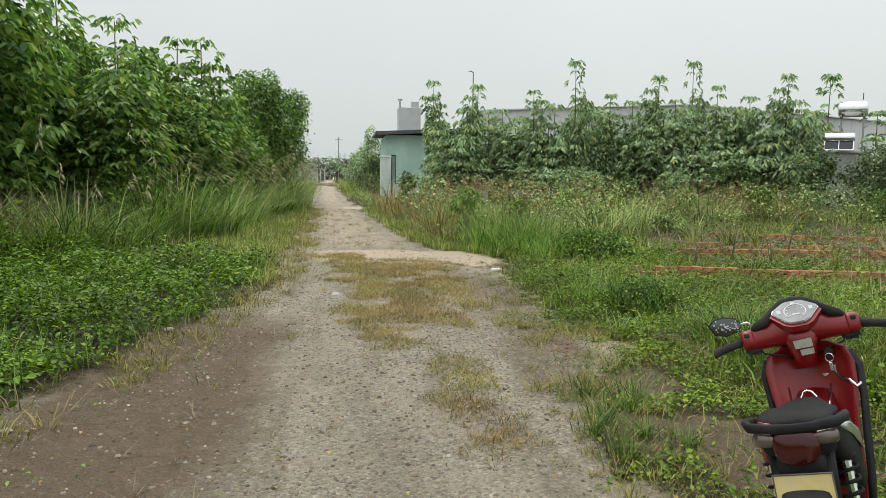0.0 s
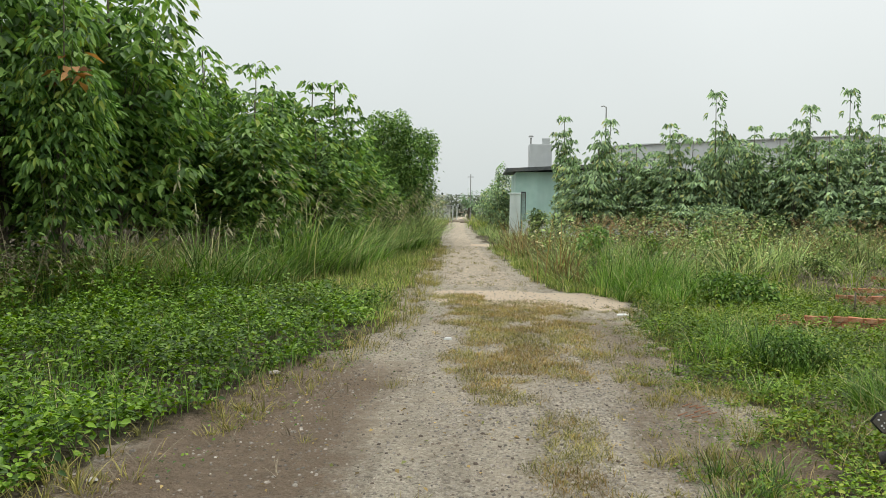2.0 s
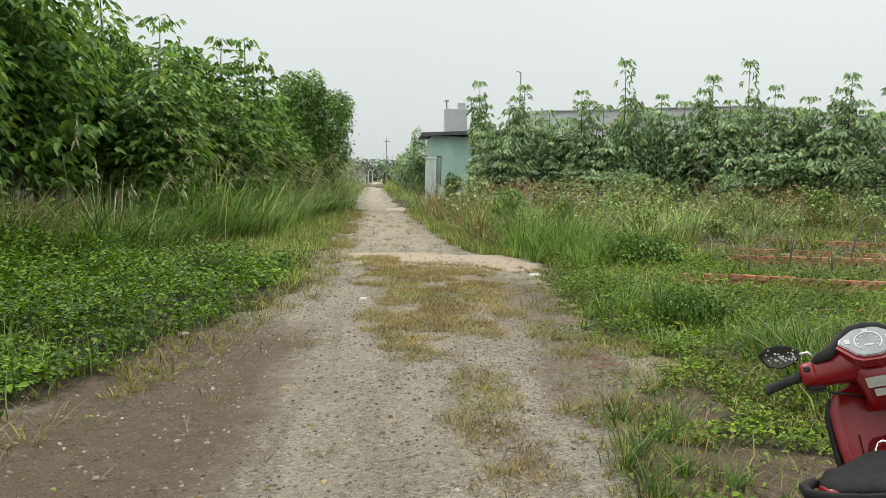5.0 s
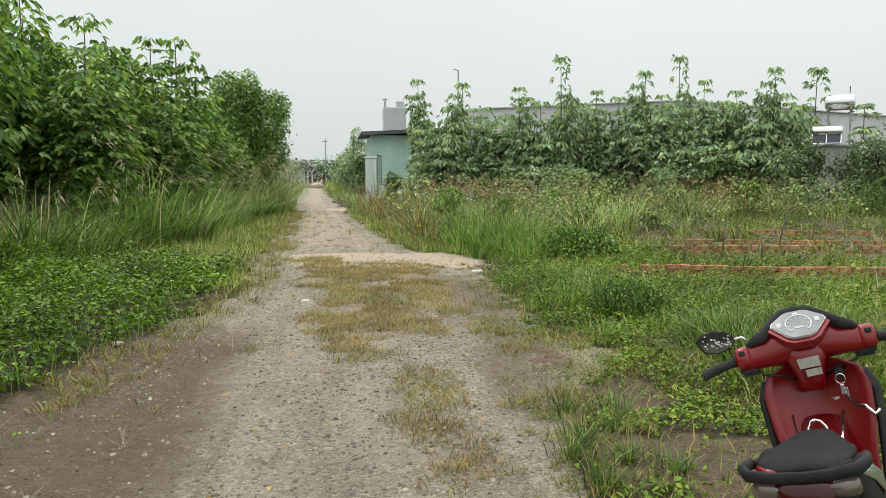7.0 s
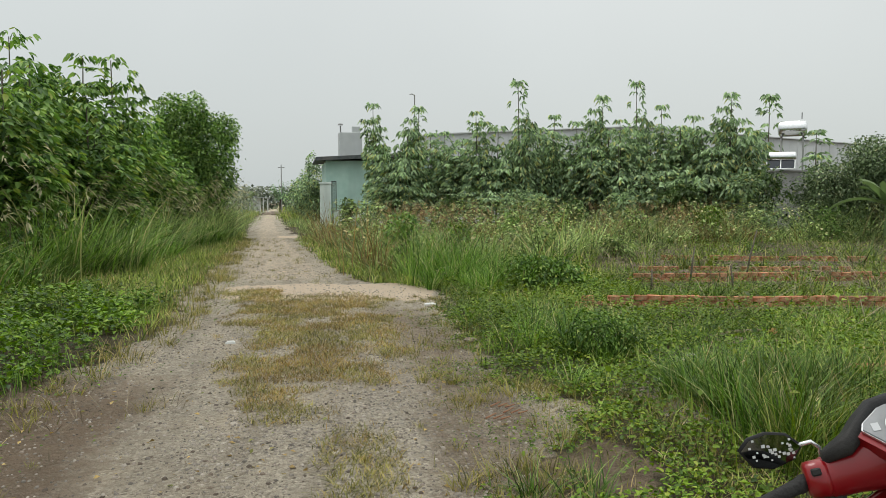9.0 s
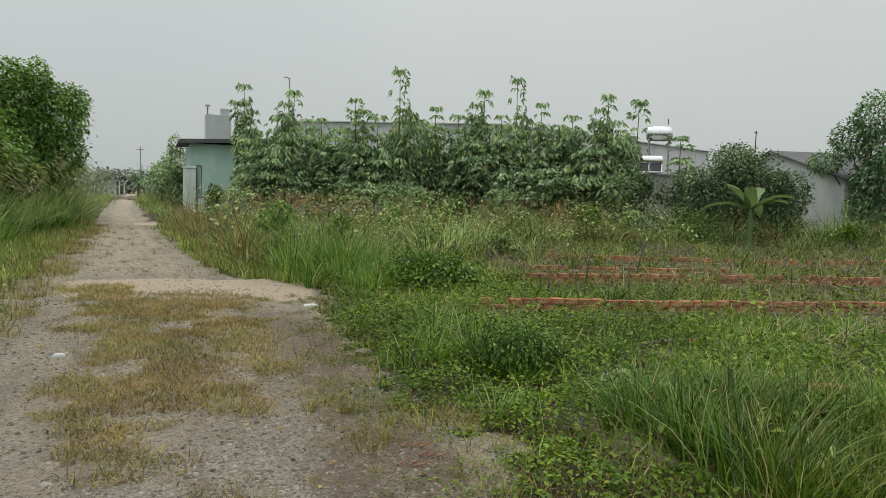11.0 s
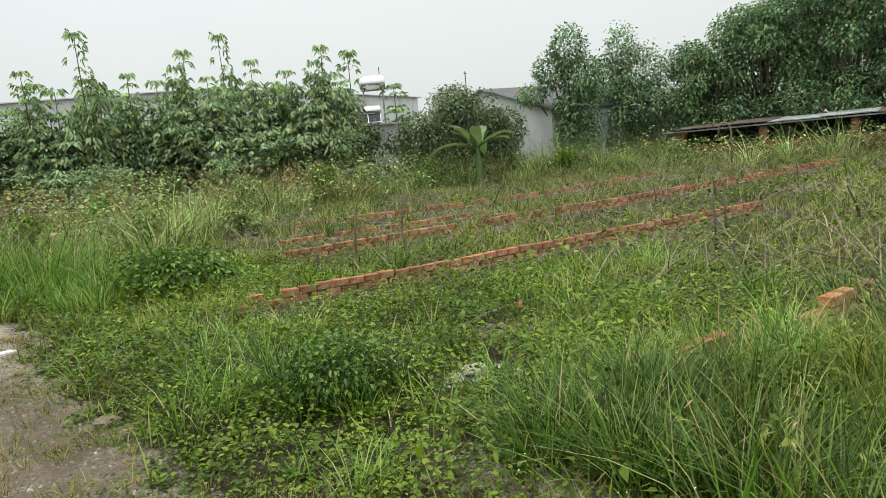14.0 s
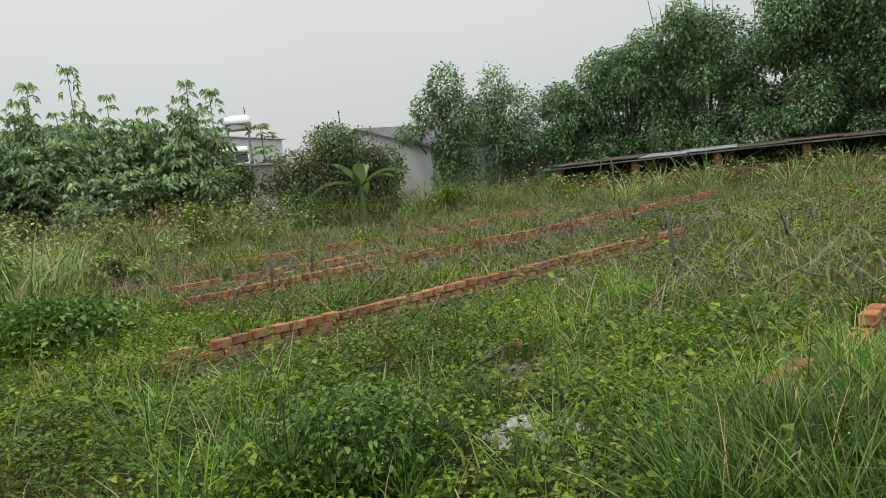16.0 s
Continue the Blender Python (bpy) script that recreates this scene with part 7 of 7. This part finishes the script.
    part("sticker", S(slab([(-0.04, -0.062, -0.058), (0.035, -0.062, -0.055), (0.035, -0.058, -0.088), (-0.036, -0.058, -0.09)], (0, -1, -0.1), 0.004)), M_STICKER, hc, "worn grey label sticker")
    part("sticker", S(slab([(-0.02, -0.056, -0.095), (0.035, -0.056, -0.093), (0.035, -0.05, -0.115), (-0.018, -0.05, -0.117)], (0, -1, -0.1), 0.006)), M_STICKER, hc, "worn grey label sticker")
    # single mirror on its bent stem
    mir = part("mirror_stem", S(tube([(-0.19, 0.03, 0.005), (-0.185, 0.02, 0.04), (-0.2, 0.02, 0.055), (-0.235, 0.015, 0.052)], 0.005, 8)), M_SILVER, hc, "bright bent mirror stem", True)
    mo = [(-0.07, 0.012), (-0.045, 0.033), (0.0, 0.04), (0.045, 0.03), (0.075, 0.0), (0.05, -0.026), (0.0, -0.038), (-0.045, -0.028)]
    mm = st @ pose(-0.3, 0.01, 0.052, 0, 0, 0) @ pose(0, 0, 0, 104, 0, 8)
    part("mirror_shell", moved(loft([[(a * k, b * k, z) for a, b in mo] for k, z in ((0.6, -0.03), (0.95, -0.018), (1.06, 0.0), (1.04, 0.006))]), mm), M_BIKEBLACK, hc, "", True)
    part("mirror_glass", moved(slab([(a * 0.96, b * 0.94, 0.0065) for a, b in mo], Z, 0.003), mm), M_MIRROR, hc, "mirror glass tinted dark as if reflecting trees")
    r = np.random.default_rng(4)
    # small white boxes stand in for bright specks of the reflection
    part("mirror_specks", moved(merge(*[box((a, b, 0.0103), (0.004 + 0.005 * c, 0.003 + 0.004 * c, 0.001)) for a, b, c in zip(r.uniform(-0.055, 0.055, 30), r.normal(0, 0.014, 30), r.random(30))]), mm), M_WHITE, hc, "white specks painted as reflections in the mirror")
    # keys hanging at the lock
    ky = part("key_ring", tube([(0.1 + 0.016 * math.cos(q), 0.365, 0.845 + 0.016 * math.sin(q)) for q in np.linspace(0, 6.283, 18, endpoint=False)], 0.0022, 6, True), M_CHROME, t, "bright key ring hanging in the ignition", True)
    part("key", merge(box((0.1, 0.36, 0.81), (0.014, 0.004, 0.034), 0.002), box((0.112, 0.36, 0.795), (0.008, 0.003, 0.04), 0.001)), M_SILVER, ky)
    part("lock", tube([(0.1, 0.42, 0.86), (0.1, 0.37, 0.86)], 0.017, 14), M_BIKEBLACK, t)
    part("strap", tube([(0.105, 0.362, 0.79), (0.13, 0.35, 0.76), (0.165, 0.33, 0.75)], 0.004, 6), M_BIKEBLACK, ky)
    # a short wheelbase: what lies behind the leg shield sits closer up
    done = set()
    for o in t.children_recursive:
        if o.type != "MESH" or o.data.name in done:
            continue
        done.add(o.data.name)
        v = np.zeros(len(o.data.vertices) * 3)
        o.data.vertices.foreach_get("co", v)
        v = v.reshape(-1, 3)
        back = o.name.split(".")[0] in ("wheel", "tyre", "hub", "spoke", "rear_fender")
        if back:
            if v[:, 1].max() < 0.1:
                v[:, 1] += 0.31
        else:
            v[:, 1] = np.where(v[:, 1] < 0.15, 0.15 + (v[:, 1] - 0.15) * 0.57, v[:, 1])
        o.data.vertices.foreach_set("co", v.ravel())
        o.data.update()
    tx.matrix_local = Matrix.Translation((0, 0.428, 0)) @ tx.matrix_local
    turn = pose(0, 0, 0, 0, -16, -38) @ Matrix.Diagonal((0.94, 0.98, 1.06, 1))
    grip_end = turn @ (st @ Vector((-0.37, -0.05, -0.056)))
    t.matrix_world = Matrix.Translation((1.69 - grip_end.x, 3.19 - grip_end.y, 0)) @ turn
    return t


motorbike()

# ---- low brick edgings in the plot ----
def brick_row(pts, label, seed, length=0.2, high=0.1, deep=0.1, gaps=0.04, courses=1):
    """Bricks laid end to end on a mortar bed along a line, each a little out of true."""
    r = random.Random(seed)
    t = thing("brick_edging", 0, 0, 0, 0, label, "brick edging", "brick edgings of the plot")
    shapes = []
    for k in range(4):
        g = box((0, 0, 0), (length - 0.012, deep, high), 0.006)
        g = ([(p[0] + r.uniform(-0.004, 0.004), p[1] + r.uniform(-0.004, 0.004), p[2] + r.uniform(-0.004, 0.004)) for p in g[0]], g[1])
        me = bpy.data.meshes.new("brick")
        me.from_pydata(g[0], [], g[1])
        me.materials.append(M_BRICK)
        shapes.append(me)
    total = [0.0]
    P = [Vector((a, b, 0)) for a, b in pts]
    for a, b in zip(P, P[1:]):
        total.append(total[-1] + (b - a).length)
    def at(s):
        for i in range(len(P) - 1):
            if s <= total[i + 1]:
                return P[i].lerp(P[i + 1], (s - total[i]) / (total[i + 1] - total[i]))
        return P[-1]
    s, bed = 0.0, []
    while s < total[-1]:
        p, q = at(s + length / 2), at(min(s + length, total[-1]))
        d = (at(min(s + length * 1.5, total[-1])) - at(max(s - 0.3, 0)))
        for c in range(courses):
            if r.random() < gaps * (1 + 2 * c):
                break
            w = at(min(s + length * (0.5 + 0.5 * (c % 2)), total[-1]))
            z = float(height(w.x, w.y)) + c * (high + 0.01) - 0.012 * (courses - 1)
            ob = new("brick", shapes[r.randrange(4)])
            ob.parent = t
            ob.matrix_local = pose(w.x, w.y + r.uniform(-0.008, 0.008), z + high * 0.5 + 0.02 + r.uniform(-0.006, 0.006), r.uniform(-3, 3), r.uniform(-2, 2), math.degrees(math.atan2(d.y, d.x)) + r.uniform(-2, 2))
        e = Vector((-d.y, d.x, 0)).normalized() * deep * 0.62
        z = float(height(p.x, p.y)) + r.uniform(-0.01, 0.006)
        bed.append([(p.x - e.x, p.y - e.y, z - 0.06), (p.x + e.x, p.y + e.y, z - 0.06), (p.x + e.x, p.y + e.y, z + 0.025), (p.x - e.x, p.y - e.y, z + 0.025)])
        s += length
    part("mortar_bed", loft(bed), M_MORTAR, t)


brick_row(ROW_A, "straight low edging of orange-red bricks in weeds", 1, 0.19, 0.075, 0.1, 0.02, 2)
brick_row(ROW_B, "low edging of orange-red bricks, partly overgrown", 2, 0.2, 0.08, 0.1, 0.07, 2)
brick_row(ROW_C, "far low edging of orange bricks, half buried", 3, 0.24, 0.12, 0.1, 0.35)
brick_row(ROW_D, "short broken brick edging between two longer ones", 4, 0.22, 0.1, 0.1, 0.35)
brick_row(ROW_E[:2], "short brick edging half hidden by tall grass", 5, 0.19, 0.075, 0.11, 0.03, 2)
brick_row(ROW_E[2:5], "brick edging half sunk among weeds", 7, 0.19, 0.075, 0.11, 0.1, 2)
brick_row([(19.0, 9.2), (21.0, 8.8), (26.0, 8.2)], "distant overgrown brick edging", 6, 0.3, 0.1, 0.1, 0.3)


# ---- small loose things ----
def lump(c, s, seed, flat=0.6, k=10):
    r = random.Random(seed)
    rings = []
    for z, w in ((-0.3, 0.7), (0.0, 1.0), (0.35, 0.92), (0.65, 0.65), (0.85, 0.25)):
        rings.append([(c[0] + s * w * math.cos(6.283 * j / k) * r.uniform(0.75, 1.2), c[1] + s * w * math.sin(6.283 * j / k) * r.uniform(0.75, 1.2), c[2] + s * flat * (z + r.uniform(-0.1, 0.1))) for j in range(k)])
    return loft(rings)


def on_ground(x, y):
    return float(height(x, y))


cl = thing("cement_rubble", 4.5, 8.07, on_ground(4.5, 8.07) - 0.02, 0, "heap of hardened pale cement lumps on bare soil", "rubble")
for i, (a, b, s) in enumerate(((0, 0, 0.13), (0.14, -0.1, 0.1), (-0.1, 0.12, 0.12), (0.06, 0.12, 0.1), (0.2, 0.06, 0.07), (-0.2, 0.05, 0.08), (0.1, -0.2, 0.06), (-0.06, -0.12, 0.09), (0.0, 0.05, 0.12))):
    part("lump", lump((a * 1.15, b * 1.15, 0.01 + (0.05 if i == 8 else 0)), s * 0.92, 20 + i, 0.36), M_CEMENT, cl)
for i, (x, y, s) in enumerate(((4.3, 8.7, 0.07), (4.22, 8.6, 0.05), (4.18, 15.5, 0.16))):
    tagged(part("cement_lump", lump((x, y, on_ground(x, y) + 0.02), s, 40 + i, 0.7), M_CEMENT), "pale lump of hardened cement in the weeds", "rubble")
stick = thing("stick", 0, 0, 0, 0, "dry grey stick lying on dug soil", "stick")
part("wood", tube([(5.1, 8.95, on_ground(5.1, 8.95) + 0.04), (5.45, 8.92, on_ground(5.45, 8.92) + 0.09), (5.85, 8.98, on_ground(5.85, 8.98) + 0.1)], [0.02, 0.018, 0.014], 8), M_STALK, stick, "", True)
tagged(part("brick_fragment", lump((5.93, 8.98, on_ground(5.93, 8.98) + 0.06), 0.06, 61, 0.9, 7), M_BRICK), "broken orange brick piece on dug soil", "brick")
lit = [(0.0, 10.0, 0.11, 0.05), (-1.3, 15.1, 0.16, 0.07), (3.0, 27.2, 0.25, 0.1), (-1.15, 14.6, 0.08, 0.05), (2.67, 12.4, 0.2, 0.1)]
for i, (x, y, a, b) in enumerate(lit):
    z = on_ground(x, y)
    g = loft([[(x + a * w * u, y + b * w * v, z + h + 0.015 * u * (i % 2)) for u, v in ((-0.5, -0.5), (0.5, -0.35), (0.45, 0.5), (-0.4, 0.45))] for h, w in ((-0.005, 1.0), (0.018, 0.95), (0.03, 0.6))])
    tagged(part("litter", g, M_LITTER), "crumpled white scrap lying on the gravel", "litter")
# thin orange-brown dry leaves, shaped as short tapered bars
for i, (x, y) in enumerate(((2.13, 7.02), (2.02, 6.75), (3.07, 6.41), (2.18, 6.85))):
    z = on_ground(x, y)
    g = merge(*[tube([(x + 0.05 * k, y - 0.02 * k, z + 0.012), (x + 0.09 + 0.04 * k, y + 0.05 - 0.05 * k, z + 0.03)], [0.007, 0.004], 5) for k in range(3 if i != 2 else 1)])
    tagged(part("scrap", g, M_REDBITS), "thin orange-brown dry leaf scraps on damp soil", "litter")
tagged(part("stone", lump((2.58, 9.5, on_ground(2.58, 9.5) + 0.02), 0.09, 71, 0.5, 8), M_CLOD), "dark flat stone at the track's edge", "stone")
tagged(part("stone", lump((-1.66, 7.95, on_ground(-1.66, 7.95) + 0.02), 0.06, 72, 0.5, 8), M_STONE), "pale stone at the weeds' edge", "stone")
tagged(part("stone", lump((-1.95, 5.0, on_ground(-1.95, 5.0) + 0.012), 0.035, 73, 0.5, 8), M_CEMENT), "white stone on brown mud", "stone")


def field_stake(x, y, h, lean, az, label):
    t = thing("stake", x, y, on_ground(x, y), az, label, "stake", "stakes in the plot")
    part("wood", tube([(0, 0, -0.05), (lean * 0.4, 0, h * 0.5), (lean, 0.02, h)], [0.022, 0.018, 0.011], 7), M_BARK, t, "", True)


for x, y, h, l, a in ((7.6, 13.6, 0.75, 0.12, 10), (8.0, 12.9, 0.45, 0.05, 80), (9.6, 14.9, 0.95, 0.35, 20), (6.6, 13.1, 0.4, 0.02, 0), (11.2, 12.6, 0.45, 0.1, 200), (13.8, 12.2, 0.5, 0.05, 120), (15.2, 11.7, 0.6, 0.1, 60), (16.5, 15.6, 0.5, 0.3, 330), (9.5, 8.9, 0.75, 0.05, 40), (10.6, 9.3, 0.6, 0.02, 10), (12.4, 8.2, 0.5, 0.4, 170), (18.4, 11.3, 0.6, 0.1, 70)):
    field_stake(x, y, h, l, a, "thin dry stake stuck in the weedy plot")
bent = thing("bent_pipe", 24.3, 15.6, 0, -60, "pale bent pipe standing in tall grass", "pipe")
part("tube", tube([(0, 0, 0), (0, 0, 1.2), (-0.05, 0, 1.42), (-0.2, 0, 1.5), (-0.34, 0, 1.4), (-0.42, 0, 0.95)], 0.03, 8), M_STALK, bent, "", True)
tw = thing("dead_branch", 8.6, 7.35, 0.03, 20, "pale dead branch lying across the plot", "branch")
part("wood", merge(tube([(-0.5, 0.3, 0.3), (0, 0, 0.12), (0.4, -0.25, 0.0)], [0.007, 0.011, 0.013], 7), tube([(0, 0, 0.12), (0.12, -0.15, 0.34)], [0.009, 0.004], 6)), M_STALK, tw, "", True)

# gravel, clods and dead leaves strewn over the track
def strew(n, x0, x1, y0, y1, keep, s0, s1, flat):
    x, y = sprinkle(n, x0, x1, y0, y1, keep)
    m = len(x)
    s = RNG.uniform(s0, s1, m) * RNG.uniform(0.5, 1.0, m)
    a0 = RNG.uniform(0, 6.28, m)
    v = np.zeros((m, 8, 3))
    z = height(x, y)
    for k in range(4):
        q = a0 + k * np.pi / 2
        for j, (w, h) in enumerate(((1.0, -0.2), (0.62, 0.75))):
            w2 = w * RNG.uniform(0.65, 1.25, m)
            v[:, 4 * j + k, 0], v[:, 4 * j + k, 1] = x + np.cos(q) * s * w2, y + np.sin(q) * s * w2
            v[:, 4 * j + k, 2] = z + s * flat * h * RNG.uniform(0.7, 1.3, m)
    f = np.array([[4, 5, 6, 7], [0, 1, 5, 4], [1, 2, 6, 5], [2, 3, 7, 6], [3, 0, 4, 7]])
    return v.reshape(-1, 3), (np.arange(m)[:, None, None] * 8 + f[None]).reshape(-1, 4)


stuff("gravel", strew(42000, -2.3, 2.6, 2.6, 12, lambda x, y: bare(x, y) * (1 - 0.86 * np.clip(muddy(x, y), 0, 1)) * sstep(13, 6, y) * (0.25 + 0.75 * sstep(0.4, 0.6, fbm(x, y, 1.0, 91))), 0.006, 0.02, 0.65), M_STONE, "loose grey gravel pressed into the track", "gravel")
stuff("gravel", strew(5200, -2.6, 2.8, 2.4, 20, lambda x, y: bare(x, y) * (0.7 - 0.55 * np.clip(muddy(x, y), 0, 1)), 0.009, 0.03, 0.5), M_STONE, "scattered larger stones on the track", "gravel")
stuff("soil_clods", strew(8000, -2.6, 3.2, 2.4, 14, lambda x, y: bare(x, y) * np.maximum(muddy(x, y), 0.4) * (0.3 + 0.7 * sstep(0.4, 0.62, fbm(x, y, 1.6, 93))), 0.007, 0.026, 0.55), M_SOILDARK, "crumbs of brown earth on the track", "soil")
stuff("soil_clods", strew(1300, 4.7, 6.2, 7.9, 9.3, lambda x, y: np.exp(-(((x - 5.4) / 0.5) ** 2 + ((y - 8.6) / 0.4) ** 2)), 0.012, 0.045, 0.7), M_CLOD, "turned brown clods of a dug patch", "soil")
stuff("soil_clods", strew(2400, 3.2, 3.9, 5.9, 7.6, lambda x, y: np.exp(-(((x - 3.5) / 0.16) ** 2 + ((y - 6.75) / 0.5) ** 2)), 0.01, 0.03, 0.6), M_STONE, "grey rubble on a bare patch in the weeds", "rubble")
stuff("soil_clods", strew(16000, 8.5, 26, 10, 19, lambda x, y: sstep(0.5, 0.7, fbm(x, y, 0.9, 41)), 0.02, 0.08, 0.7), M_CLOD, "dug brown clods between the brick rows", "soil")
x, y = sprinkle(2600, -2.6, 3.0, 2.6, 14, lambda x, y: bare(x, y) * (0.2 + 0.6 * sstep(0.4, 0.6, fbm(x, y, 1.4, 92))))
cx, cy = sprinkle(46, -2.4, -0.2, 3.4, 8.5, lambda x, y: bare(x, y) * sstep(0.2, 0.7, muddy(x, y)))
stuff("twigs", clumps(cx, cy, 7, 0.06, 0.08, 0.26, 0.005, 0.01, 0.5, 3, 1.6), M_STALK, "thin dry twigs and torn weeds on mud", "twigs")
stuff("fallen_leaves", herbs(x, y, np.full(len(x), 0.012), 0.015, 0.05, 0.3), M_GRASS_DRY, "dry fallen leaves and straw on the track", "leaves")
x, y = sprinkle(6500, 6.5, 29, 5, 22, lambda x, y: 0.2 + 0.8 * sstep(0.45, 0.65, fbm(x, y, 0.9, 41)))
stuff("cut_straw", blades(ground3(x, y) + [0, 0, 0.03], RNG.uniform(0.2, 0.6, len(x)), RNG.uniform(0.008, 0.018, len(x)), np.full(len(x), 0.3), RNG.uniform(0, 6.28, len(x)), 2, RNG.uniform(1.2, 3.0, len(x))), M_STALK, "cut dry straw and stalks over the plot", "straw")
